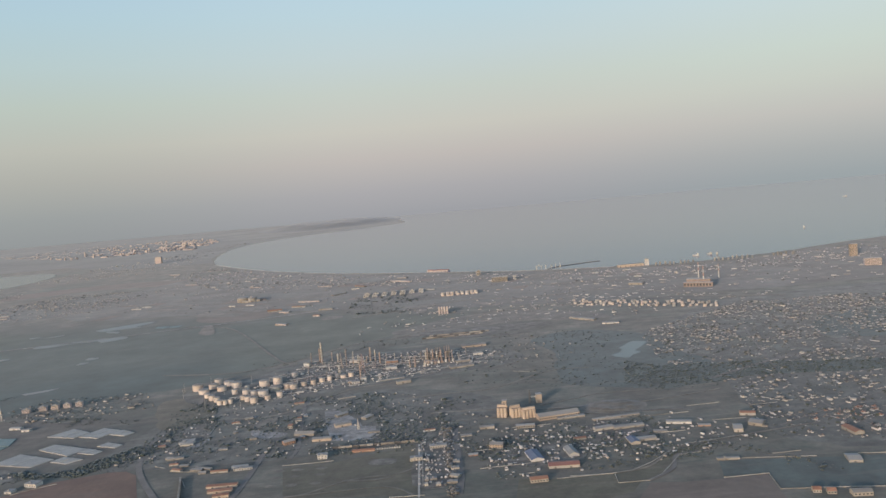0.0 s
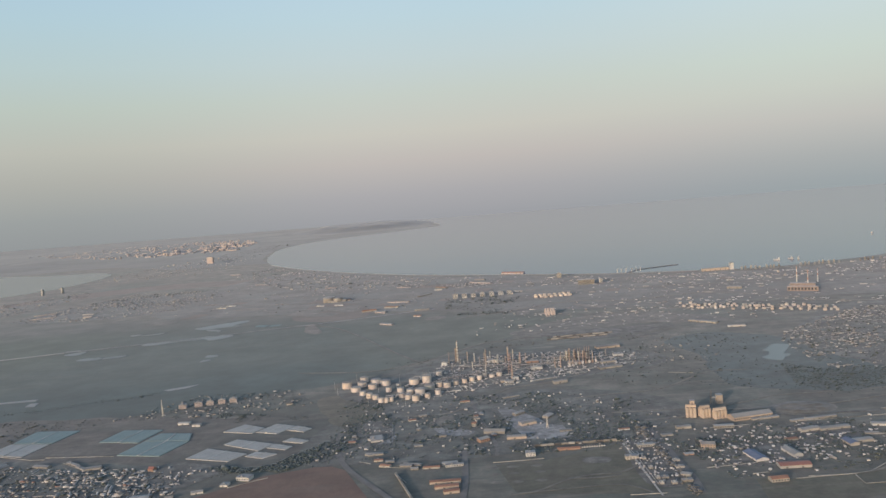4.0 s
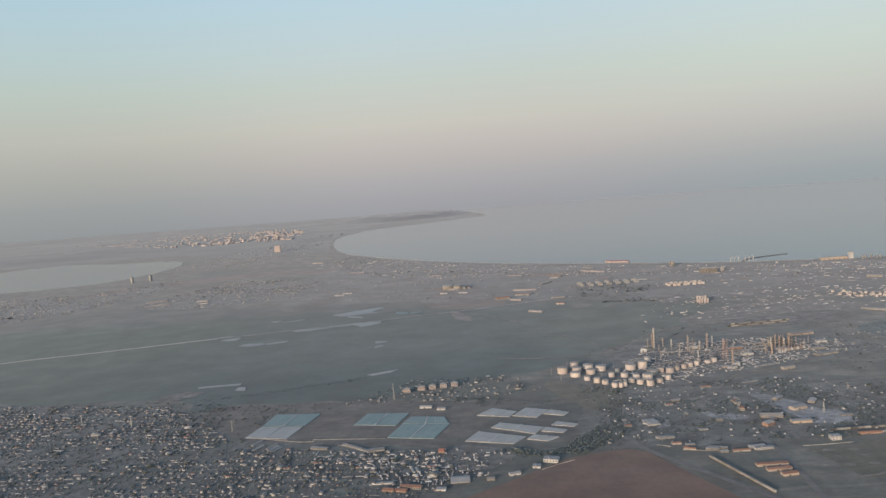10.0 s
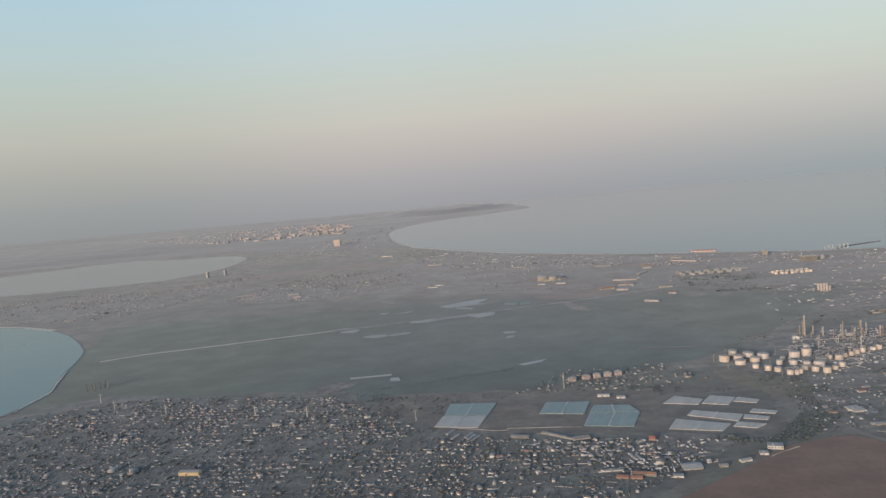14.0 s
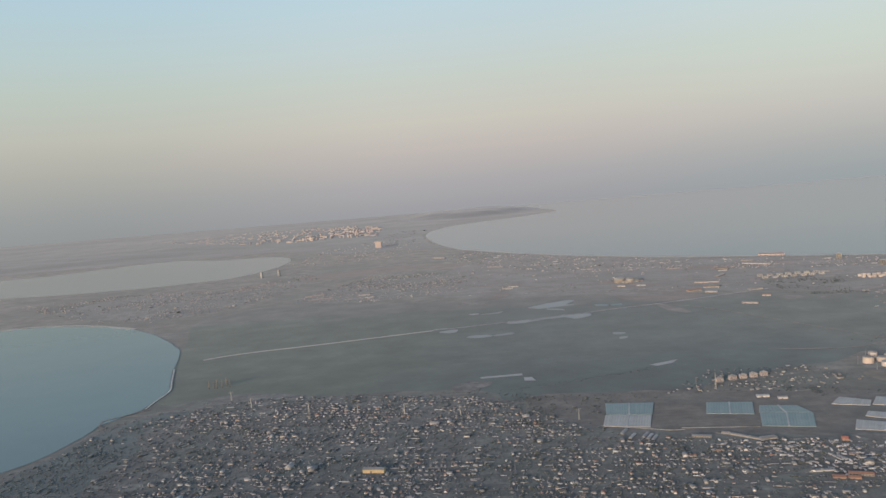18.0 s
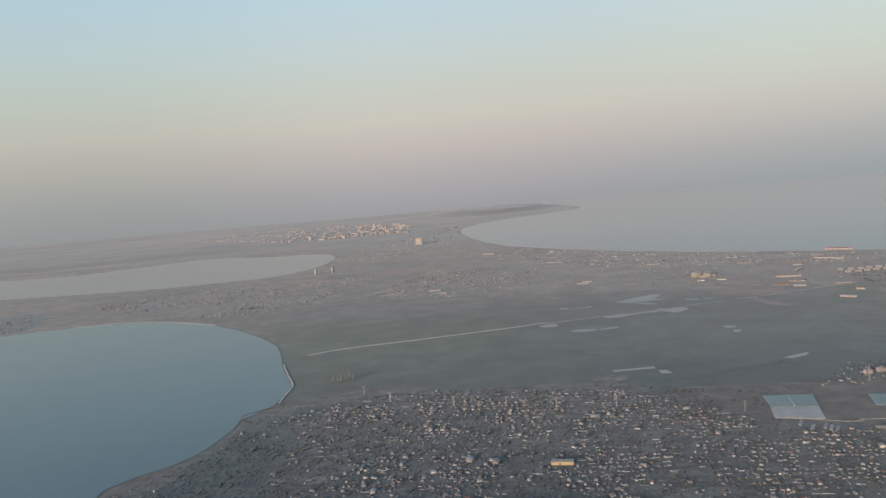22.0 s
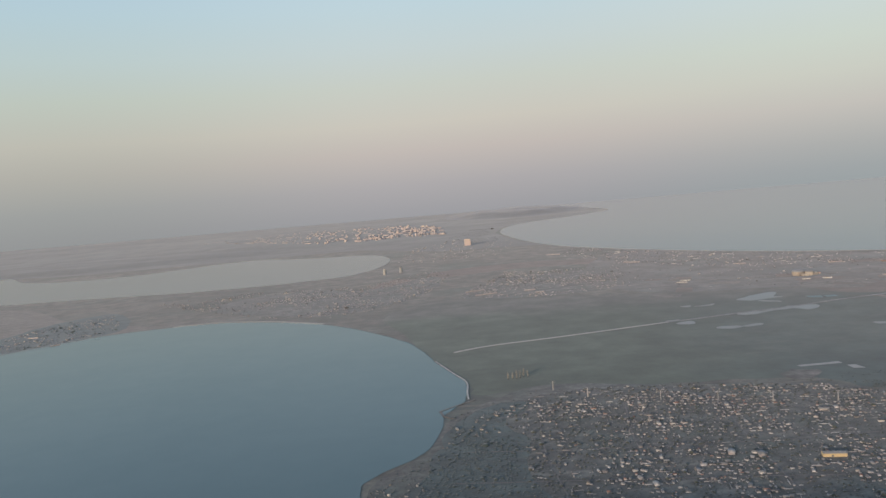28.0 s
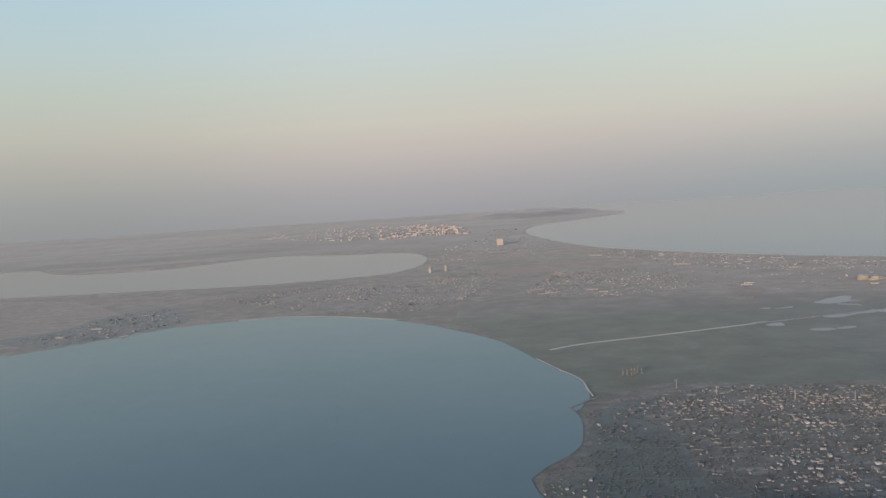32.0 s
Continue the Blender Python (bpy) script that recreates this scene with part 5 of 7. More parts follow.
shed(-369, 476, 8, 1.8, 0.9, -75, "pale_roof", "white", 0.4, "short white farm tunnel shed", "farm tunnels")
shed(-366, 476, 8, 1.8, 0.9, -75, "pale_roof", "white", 0.4, "short white farm tunnel shed", "farm tunnels")
shed(155, 878, 34.7, 6, 2.2, -46, "pale_roof", "plaster", 0.8, "long curved depot shed with a pale roof", V_, 0)
shed(181, 840, 18.4, 6, 2.0, -13, "pale_roof", "white", 0.5, "low white depot building", V_, 0)
shed(280, 1111, 20.6, 8, 4, -29, "pale_roof", "plaster", 0.8, "cream works hall near the shore", V_, 0)
shed(24, 780, 25.2, 8, 2.5, 7, "grey_roof", "concrete", 0.8, "long grey hall behind the refinery", V_, 0)
shed(9, 695, 22.8, 6, 2.0, 15, "pale_roof", "plaster", 0.6, "pale long shed beside the furnaces", V_, 0)
shed(-248, 1132, 17.5, 6, 2.4, -24, "pale_roof", "far_plaster", 0.6, "pale low hall among worn plots beyond the marsh", "halls beyond the marsh", 0)
shed(-234, 1176, 22.6, 6, 2.4, -13, "tile_roof", "plaster", 0.6, "pale low hall among worn plots beyond the marsh", "halls beyond the marsh", 0)
shed(-226, 1226, 37.6, 6, 2.4, -17, "grey_roof", "far_plaster", 0.6, "pale low hall among worn plots beyond the marsh", "halls beyond the marsh", 0)
shed(-184, 1127, 21.1, 6, 2.4, -5, "pale_roof", "plaster", 0.6, "pale low hall among worn plots beyond the marsh", "halls beyond the marsh", 0)
shed(-189, 1071, 10.8, 6, 2.4, -22, "tile_roof", "far_plaster", 0.6, "pale low hall among worn plots beyond the marsh", "halls beyond the marsh", 0)
shed(-182, 1288, 32.0, 6, 2.4, 51, "grey_roof", "plaster", 0.6, "pale low hall among worn plots beyond the marsh", "halls beyond the marsh", 0)
shed(-230, 1022, 20.8, 6, 2.4, -35, "pale_roof", "far_plaster", 0.6, "pale low hall among worn plots beyond the marsh", "halls beyond the marsh", 0)
shed(-158, 1370, 26.9, 6, 2.4, -45, "tile_roof", "plaster", 0.6, "pale low hall among worn plots beyond the marsh", "halls beyond the marsh", 0)
shed(-85, 1398, 51.7, 6, 2.4, -43, "grey_roof", "far_plaster", 0.6, "pale low hall among worn plots beyond the marsh", "halls beyond the marsh", 0)
shed(-334, 1297, 14.3, 6, 2.4, -25, "pale_roof", "plaster", 0.6, "pale low hall among worn plots beyond the marsh", "halls beyond the marsh", 0)
shed(-321, 1301, 13.4, 6, 2.4, -27, "tile_roof", "far_plaster", 0.6, "pale low hall among worn plots beyond the marsh", "halls beyond the marsh", 0)
shed(-84, 1448, 21.1, 6, 2.4, -31, "grey_roof", "plaster", 0.6, "pale low hall among worn plots beyond the marsh", "halls beyond the marsh", 0)

# ---- yards, tracks and worn ground of the works quarter and meadows ----
for k, outline in enumerate(([(-213, 537), (-200, 559), (-183, 549), (-188, 525)], [(-154, 555), (-124, 541), (-134, 531), (-150, 540)], [(-57, 469), (-41, 470), (-42, 461), (-58, 462)], [(-28, 424), (-5, 424), (-5, 498), (-28, 496)],
                             [(30, 440), (72, 440), (72, 470), (32, 470)], [(85, 470), (120, 470), (125, 500), (88, 502)], [(-345, 520), (-300, 500), (-315, 470), (-350, 485)])):
    sheet("works_yard", ragged(smooth(outline, True, 3), 2.5, 50 + k), 0.1, "pale_yard" if k in (0, 1) else "yard", "worn concrete works yard with stains", "yard")
for x in (-115, -103, -88):
    for y in (464, 453, 439):
        sheet("worn_patch", ragged(smooth([(x - 4, y), (x, y + 2.2), (x + 4, y), (x, y - 2.2)], True, 4), 1.5, x * 0.1), 0.1, "bare", "worn oval of bare earth in the meadow", "earth")
TRACK = "worn earth track through a meadow"
strip("track", [(-108, 422), (-92, 424), (-73, 437), (-57, 442), (-40, 443), (-27, 452)], 1.6, 0.22, "bare", TRACK, "track")
strip("track", [(-72, 439), (-54, 437), (-40, 439)], 1.8, 0.24, "bare", TRACK, "track")
strip("track", [(-108, 421), (-75, 424), (-43, 424), (-27, 408)], 1.2, 0.22, "bare", TRACK, "track")
strip("avenue", [(-126, 633), (-119, 568), (-111, 508), (-112, 486)], 2.6, 0.22, "road", "dark avenue through the works quarter", "road")
strip("meadow_edge", [(-27, 492), (-25, 405)], 1.2, 0.25, "pale_road", "pale path along a works fence", "path")
strip("track", [(-179, 590), (-156, 587), (-134, 597), (-91, 650), (-56, 660), (-12, 688)], 2.2, 0.22, "bare", "worn track below the refinery", "track")
strip("track", [(-40, 606), (-13, 610), (34, 616), (84, 656), (119, 655)], 2.0, 0.22, "bare", "faint worn track across scrubland", "track")
strip("track", [(63, 557), (90, 566), (112, 574), (150, 572)], 1.8, 0.22, "bare", "faint worn track across scrubland", "track")
strip("track", [(-20, 560), (30, 556), (80, 545), (140, 545), (200, 560)], 2.0, 0.22, "bare", "worn railside track", "track")
strip("street", [(205, 470), (300, 520), (420, 560)], 1.3, 0.2, "road", "suburban street between gardens", "road")
strip("street", [(260, 430), (250, 540), (270, 640), (300, 760)], 1.3, 0.2, "road", "suburban street between gardens", "road")
strip("street", [(380, 480), (350, 600), (380, 700), (420, 860)], 1.3, 0.2, "road", "suburban street between gardens", "road")
strip("street", [(-900, 640), (-760, 620), (-600, 610), (-530, 590)], 1.1, 0.2, "road", "village street between gardens", "road")
strip("street", [(-940, 500), (-760, 480), (-600, 460), (-420, 440)], 1.1, 0.2, "road", "village street between gardens", "road")
strip("street", [(-700, 690), (-715, 560), (-720, 430)], 1.1, 0.2, "road", "village street between gardens", "road")
strip("street", [(-860, 690), (-870, 560), (-860, 420)], 1.1, 0.2, "road", "village street between gardens", "road")
strip("street", [(-580, 640), (-575, 540), (-580, 420)], 1.1, 0.2, "road", "village street between gardens", "road")
for k, (x, y, n, w, turn) in enumerate([(-120, 580, 5, 4, -80), (-113, 528, 5, 4, -80), (-172, 575, 7, 4, 15), (-165, 515, 7, 3, 5), (-60, 525, 10, 4, 4), (-20, 518, 9, 3, 5), (5, 500, 9, 4, 4), (8, 462, 7, 4, 5), (78, 475, 9, 4, 5), (130, 476, 10, 4, -10), (160, 480, 9, 4, -12)]):
    shed(x, y, n * 0.85, w * 0.85, 1.0 + 0.2 * (k % 3), turn, ("grey_roof", "pale_roof", "tile_roof")[k % 3], ("plaster", "brick", "white")[k % 3] if k % 4 else "plaster", None, ("low grey-roofed works shed", "low works shed with a pale sheet roof", "low works shed with a rusty red roof")[k % 3], "small works sheds")
WALL = "low pale concrete boundary wall catching the sun"
for points in ([(-115, 474), (-97, 474), (-82, 475)],
               [(-86, 499), (-64, 502), (-26, 497)],
               [(-26, 497), (-24, 460), (-23, 420)],
               [(37, 510), (49, 510), (64, 511)],
               [(7, 471), (32, 471)],
               [(11, 440), (42, 442)],
               [(33, 426), (42, 427)],
               [(53, 415), (77, 416)],
               [(-42, 409), (-22, 408)],
               [(74, 459), (95, 459)]):
    strip("boundary_wall", points, 0.5, 0.3, "wall_concrete", WALL, "wall", False, 0.7)
for points in ([(147, 424), (160, 422)],
               [(161, 422), (201, 416)],
               [(141, 397), (166, 398), (163, 377), (180, 375)],
               [(181, 375), (213, 370), (239, 366)],
               [(61, 417), (80, 416), (87, 416), (97, 418), (111, 428), (120, 437), (130, 447), (140, 453), (152, 454), (171, 458)],
               [(86, 414), (85, 402), (102, 402), (111, 409), (121, 423), (129, 435), (150, 438)]):
    strip("boundary_wall", points, 0.5, 0.3, "wall_concrete", WALL, "wall", False, 0.7)
for points in ([(97, 511), (132, 511), (160, 512)],
               [(163, 525), (187, 527)],
               [(204, 515), (224, 516)],
               [(218, 532), (230, 516)],
               [(224, 415), (252, 410)],
               [(128, 475), (146, 476)],
               [(81, 490), (92, 492)],
               [(169, 491), (191, 490)],
               [(180, 425), (197, 426)],
               [(73, 460), (92, 461)]):
    strip("boundary_wall", points, 0.5, 0.3, "wall_concrete", WALL, "wall", False, 0.7)
strip("lake_wall", [(-966, 868), (-945, 809), (-930, 767), (-929, 726), (-928, 702)], 1.6, 0.42, "pale_road", "low pale sea wall along the lake shore", "wall", True, 0.3)
sheet("meadow", ragged(smooth([(-262, 655), (-247, 668), (-225, 640), (-203, 628), (-200, 604), (-214, 582), (-232, 590), (-250, 615)]), 3, 19), 0.08, "meadow", "dark green meadow below the tank farm", "meadow")
for k, line in enumerate(([(-620, 1400), (-480, 1320), (-300, 1290), (-120, 1265), (60, 1215), (260, 1180), (420, 1150)], [(-560, 1760), (-420, 1620), (-260, 1480), (-60, 1370), (120, 1320)], [(-900, 1560), (-760, 1480), (-640, 1420)], [(-1000, 2080), (-900, 2200), (-860, 2420), (-900, 2600)], [(-1180, 1500), (-1300, 1520), (-1450, 1600)])):
    strip("shore_street", line, 3.0, 0.3, "bare", "pale worn street between far houses", "road")
plot_rs = np.random.RandomState(77)
for k in range(26):
    x, y = plot_rs.uniform(-620, 420), plot_rs.uniform(1180, 1420)
    a, b = plot_rs.uniform(9, 30), plot_rs.uniform(8, 24)
    c, s = math.cos(-0.25), math.sin(-0.25)
    sheet("bare_plot", [(x + c * u - s * w, y + s * u + c * w) for u, w in ((-a, -b), (a * 0.8, -b * 1.1), (a, b * 0.8), (-a * 0.7, b))], 0.1, "pasture" if k % 3 else "bare", "pale bare plot among far houses", "field")
for k in range(9):
    x, y, n = plot_rs.uniform(-560, 380), plot_rs.uniform(1190, 1400), plot_rs.uniform(9, 20)
    shed(x, y, n, 4, 1.8, plot_rs.uniform(-20, 0), "pale_roof", "white", 0, "long low white shed near the sea shore", "white shore sheds")


# ---- the many: houses, blocks and trees as joined pieces ----
def many(name, shape, mats, faces_mat, places, label, category, soft=False):
    """One object of many copies of a small shape. places: x, y, z, turn, sx, sy, sz a row."""
    v, f = np.array(shape[0], float), shape[1]
    n, k = len(places), len(v)
    c, s = np.cos(places[:, 3])[:, None], np.sin(places[:, 3])[:, None]
    X, Y, Z = v[:, 0] * places[:, 4:5], v[:, 1] * places[:, 5:6], v[:, 2] * places[:, 6:7]
    P = np.stack([c * X - s * Y + places[:, 0:1], s * X + c * Y + places[:, 1:2], Z + places[:, 2:3]], -1).reshape(-1, 3)
    me = bpy.data.meshes.new(name)
    size = np.array([len(q) for q in f])
    flat = np.concatenate([np.array(q) for q in f])
    loops = (flat[None, :] + (np.arange(n) * k)[:, None]).ravel()
    sizes = np.tile(size, n)
    me.vertices.add(n * k)
    me.vertices.foreach_set("co", P.ravel())
    me.loops.add(len(loops))
    me.loops.foreach_set("vertex_index", loops)
    me.polygons.add(len(sizes))
    me.polygons.foreach_set("loop_start", np.concatenate([[0], np.cumsum(sizes)[:-1]]))
    for m in mats:
        me.materials.append(M[m])
    me.polygons.foreach_set("material_index", np.tile(np.array(faces_mat), n))
    if soft:
        me.polygons.foreach_set("use_smooth", np.ones(len(sizes), bool))
    me.update(calc_edges=True)
    me.validate()
    return tagged(new(name, me), label, category, kind="stuff")


def scatter(outline, count, seed, spacing=0.0, rows=None, patchy=0.0):
    """Random places inside an outline, clear of what stands there. rows: (turn, gap) lays them in streets; patchy: metres between knots."""
    rs = np.random.RandomState(seed)
    o = np.array(outline)
    (x0, y0), (x1, y1) = o.min(0), o.max(0)
    tries = count * (12 if patchy else 6)
    x, y = rs.uniform(x0, x1, tries), rs.uniform(y0, y1, tries)
    if rows:
        a, gap = radians(rows[0]), rows[1]
        u, w = x * math.cos(a) + y * math.sin(a), -x * math.sin(a) + y * math.cos(a)
        w = np.round(w / gap) * gap + rs.normal(0, gap * 0.17, len(w))
        x, y = u * math.cos(a) - w * math.sin(a), u * math.sin(a) + w * math.cos(a)
    ok = inside(x, y, outline) & free(x, y)
    x, y = x[ok], y[ok]
    if patchy:
        thick = np.array([noise.noise((a / patchy, b / patchy, seed)) + 0.6 * noise.noise((a * 2.7 / patchy, b * 2.7 / patchy, seed + 7)) for a, b in zip(x, y)])
        ok = rs.rand(len(x)) < 0.08 + 0.92 * np.clip(0.4 + 2.4 * thick, 0, 1)
        x, y = x[ok], y[ok]
    if spacing:
        seen, pick = set(), []
        for i, (a, b) in enumerate(zip(x, y)):
            cell = (int(a // spacing), int(b // spacing))
            if cell not in seen:
                seen.add(cell)
                pick.append(i)
        x, y = x[pick], y[pick]
    return x[:count], y[:count]


HOUSE_V = gable_walls(1, 1, 1, 0.55)
HOUSE_R = gable(1, 1, 1, 0.55, 0.08, 0.06)
HOUSE = (HOUSE_V[0] + HOUSE_R[0], HOUSE_V[1] + [tuple(i + 10 for i in q) for q in HOUSE_R[1]])
HOUSE_M = [0] * len(HOUSE_V[1]) + [1] * len(HOUSE_R[1])
SLAB = box(-0.5, -0.5, 0, 0.5, 0.5, 1)


def house_rows(x, y, seed, turn, small=1.0):
    rs = np.random.RandomState(seed)
    n = len(x)
    a = np.radians(turn) + (rs.rand(n) < 0.5) * math.pi / 2 + rs.normal(0, 0.3, n)
    k = small * rs.lognormal(-0.66, 0.34, n)
    return np.stack([x, y, np.zeros(n), a, rs.uniform(2.4, 4.6, n) * k, rs.uniform(1.9, 2.8, n) * k, rs.uniform(0.75, 1.25, n) * k], 1)


VILLAGE = [(-893, 420), (-893, 470), (-888, 530), (-882, 580), (-898, 622), (-922, 648), (-888, 670), (-858, 702), (-800, 712), (-700, 695), (-600, 668), (-555, 618), (-515, 560), (-470, 535), (-380, 515), (-310, 488),
           (-335, 455), (-372, 425), (-420, 405), (-880, 405)]
SUBURB = [(185, 640), (215, 625), (205, 520), (190, 455), (262, 425), (420, 470), (620, 560), (640, 830), (480, 900), (350, 905), (250, 825), (190, 770)]
WORKS = [(-235, 500), (-222, 640), (-60, 630), (20, 590), (25, 515), (130, 515), (190, 450), (150, 430), (20, 420), (0, 480), (-110, 486)]
COAST_BAND = [(-640, 2080), (-520, 1930), (-380, 1740), (-220, 1590), (-20, 1460), (160, 1365), (410, 1285), (560, 1310), (760, 1380), (780, 1230), (560, 1190), (330, 1190), (120, 1260), (-60, 1330), (-250, 1420), (-420, 1480), (-540, 1600), (-690, 1900)]
SHORE = [(-520, 1930), (-380, 1740), (-220, 1590), (-20, 1460), (160, 1365), (410, 1285), (560, 1310), (760, 1380), (780, 1250), (620, 1010), (300, 1010), (60, 1040), (-200, 1150), (-420, 1200), (-620, 1270), (-660, 1500)]
ISTHMUS = [(-1420, 1660), (-1280, 1640), (-1140, 1620), (-1010, 1800), (-960, 1700), (-1000, 1440), (-1070, 1300), (-1180, 1220), (-1300, 1300), (-1420, 1400), (-1600, 1580)]
WEST_VILLAGE = [(-1823, 1209), (-1754, 1259), (-1726, 1414), (-1641, 1481), (-1540, 1290), (-1615, 1185), (-1700, 1130)]
MIDDLE = [(-950, 1340), (-778, 1290), (-623, 1341), (-600, 1620), (-760, 1640), (-840, 1680)]
FAR_SHORE = [(-1120, 2060), (-1000, 2000), (-800, 2080), (-760, 2350), (-820, 2700), (-960, 2700), (-1100, 2500)]

village = scatter(VILLAGE, 2900, 11, 3.4, (-8, 7.5), 52)
thin = np.random.RandomState(9).rand(len(village[0])) < np.clip((village[0] + 0.3 * (village[1] - 600) + 905) / 110, 0.1, 1)  # it thins out towards the lake
rows = house_rows(village[0][thin], village[1][thin], 12, -8)
near = np.argsort(np.hypot(rows[:, 0] + 620, rows[:, 1] - 360))  # the stretch nearest to the flight line


def house(row, kind, group, chance, chimney=True):
    x, y, _, a, lx, ly, h = row
    red = rng.rand() < chance
    t = thing("house", x, y, math.degrees(a), "small rendered %s house with a %s roof" % (kind, "red tiled" if red else "grey pitched"), "house", group)
    part("wall", gable_walls(lx, ly, h, ly * 0.3), "house_wall", t)
    part("roof", gable(lx, ly, h, ly * 0.3, 0.2, 0.12), "tile_roof" if red else "house_roof", t)
    part("door", box(lx * 0.05, -ly / 2 - 0.04, 0, lx * 0.05 + 0.3, -ly / 2 + 0.03, h * 0.7), "dark_metal", t)
    part("window", box(-lx * 0.32, -ly / 2 - 0.04, h * 0.35, -lx * 0.12, -ly / 2 + 0.03, h * 0.75), "window", t)
    if chimney:
        part("chimney", box(lx * 0.2, -0.15, h + ly * 0.2, lx * 0.2 + 0.3, 0.15, h + ly * 0.3 + 0.5), "brick", t)


for i in near[:200]:
    house(rows[i], "village", "village houses", 0.13)
rest_ = rows[near[200:]]
many("village_houses", HOUSE, ["walls", "tile_roof"], HOUSE_M, rest_[::8], "many small village houses with red tiled roofs", "houses")
rest_ = np.delete(rest_, np.s_[::8], 0)
for outline, count, seed in (([(-1010, 470), (-990, 512), (-962, 505), (-955, 440), (-1000, 430)], 70, 67), ([(-955, 560), (-935, 640), (-890, 655), (-895, 600)], 22, 68)):
    many("lakeside_houses", HOUSE, ["walls", "roofs"], HOUSE_M, house_rows(*scatter(outline, count, seed, 3.0), seed, 20, 0.9), "small pale houses on the wooded slope above the lake", "houses")
many("village_houses", HOUSE, ["walls", "roofs"], HOUSE_M, rest_, "hundreds of small rendered village houses with pitched roofs", "houses")
x, y = scatter(VILLAGE, 1500, 111, 2.6, (-8, 7.5), 52)
thin = np.random.RandomState(10).rand(len(x)) < np.clip((x + 0.3 * (y - 600) + 905) / 110, 0.1, 1)
many("village_outbuildings", HOUSE, ["walls", "roofs"], HOUSE_M, house_rows(x[thin], y[thin], 112, -8, 0.5), "small sheds and outbuildings in village gardens", "sheds")
many("suburb_outbuildings", HOUSE, ["walls", "roofs"], HOUSE_M, house_rows(*scatter(SUBURB, 1400, 113, 3.0, (20, 8), 70), 114, 20, 0.5), "small sheds and outbuildings in suburban gardens", "sheds")
FLATS = [(-440, 640), (-330, 622), (-262, 648), (-290, 700), (-380, 708)]
many("estate_houses", HOUSE, ["walls", "roofs"], HOUSE_M, house_rows(*scatter(FLATS, 130, 61, 5.0), 62, 5, 1.0), "small houses and sheds round blocks of flats", "houses")
SIDINGS = [(20, 700), (110, 690), (130, 760), (60, 800), (20, 770)]
many("siding_huts", HOUSE, ["walls", "roofs"], HOUSE_M, house_rows(*scatter(SIDINGS, 45, 63, 5.0), 64, 5, 0.9), "small sheds and huts behind the refinery", "sheds")
BAND = [(155, 670), (179, 642), (218, 638), (261, 628), (300, 614), (352, 604), (394, 600), (371, 566), (334, 575), (304, 577), (264, 585), (232, 587), (210, 579), (185, 575), (158, 574), (136, 595)]
x, y = scatter(SUBURB, 2900, 13, 4.0, (20, 8), 70)
clear = ~inside(x, y, BAND)  # a belt of wood parts the suburb
suburb = house_rows(x[clear], y[clear], 14, 20)
near = np.argsort(np.hypot(suburb[:, 0] - 260, suburb[:, 1] - 420))  # the streets nearest to the flight line
for i in near[:100]:
    house(suburb[i], "suburban", "suburban houses", 0.15)
many("suburb_houses", HOUSE, ["walls", "roofs"], HOUSE_M, suburb[near[100:]], "hundreds of small suburban houses with pitched roofs", "houses")
many("works_huts", HOUSE, ["walls", "roofs"], HOUSE_M, house_rows(*scatter(WORKS, 120, 15, 5.0), 16, 8, 0.8), "scattered small sheds and huts of a works quarter", "sheds")
many("shore_houses", HOUSE, ["far_walls", "far_roofs"], HOUSE_M, np.concatenate([house_rows(*scatter(COAST_BAND, 620, 17, 5.0, None, 90), 18, -15, 1.15), house_rows(*scatter(SHORE, 330, 27, 5.0, None, 150), 28, -15, 1.1)]), "many small pale houses and sheds near the sea shore", "houses")
many("isthmus_houses", HOUSE, ["far_walls", "far_roofs"], HOUSE_M, house_rows(*scatter(ISTHMUS, 1500, 19, 5.0, None, 110), 20, -10, 0.95), "many small pale houses on the neck between the lakes", "houses")
many("west_village_houses", HOUSE, ["far_walls", "far_roofs"], HOUSE_M, house_rows(*scatter(WEST_VILLAGE, 420, 21, 5.0, None, 70), 22, 30, 0.95), "small pale houses of a lakeside village", "houses")
many("middle_houses", HOUSE, ["far_walls", "far_roofs"], HOUSE_M, house_rows(*scatter(MIDDLE, 900, 23, 5.0, None, 110), 24, -12, 1.0), "small pale houses beyond the marsh", "houses")
many("far_shore_houses", HOUSE, ["far_walls", "far_roofs"], HOUSE_M, house_rows(*scatter(FAR_SHORE, 260, 25, 10.0), 26, -12, 1.4), "small pale houses along the far bay", "houses")

# the white town on the rise beyond the far lake
FAR_TOWN = [(-2250, 3740), (-1850, 3330), (-1508, 3033), (-1200, 3030), (-1000, 3060), (-1060, 3600), (-1250, 3900), (-1800, 4050)]
x, y = scatter(FAR_TOWN, 560, 31, 15.0)
town_rs = np.random.RandomState(32)
rest = []
for i, (a, b) in enumerate(zip(x, y)):
    core = math.exp(-((a + 1350) / 420) ** 2)
    tall = town_rs.rand() < 0.12 + 0.25 * core
    n = int(town_rs.choice([3, 4, 5])) if not tall else int(5 + 4 * core)
    length, turn = town_rs.uniform(6, 9) if tall else town_rs.uniform(12, 32), town_rs.choice([-12, 78]) + town_rs.uniform(-9, 9)
    if i < 290:
        apartment_block(a, b, length, 5, n, turn, "flats of the far town", "far_plaster", "pale tower block of the far town" if tall else "pale long slab block of the far town", False)
    else:
        rest.append((a, b, 0, radians(turn), length, 5, n * 1.15))
many("far_town_flats", SLAB, ["far_plaster"], [0] * 6, np.array(rest), "many pale slab blocks of the far town", "apartment blocks")


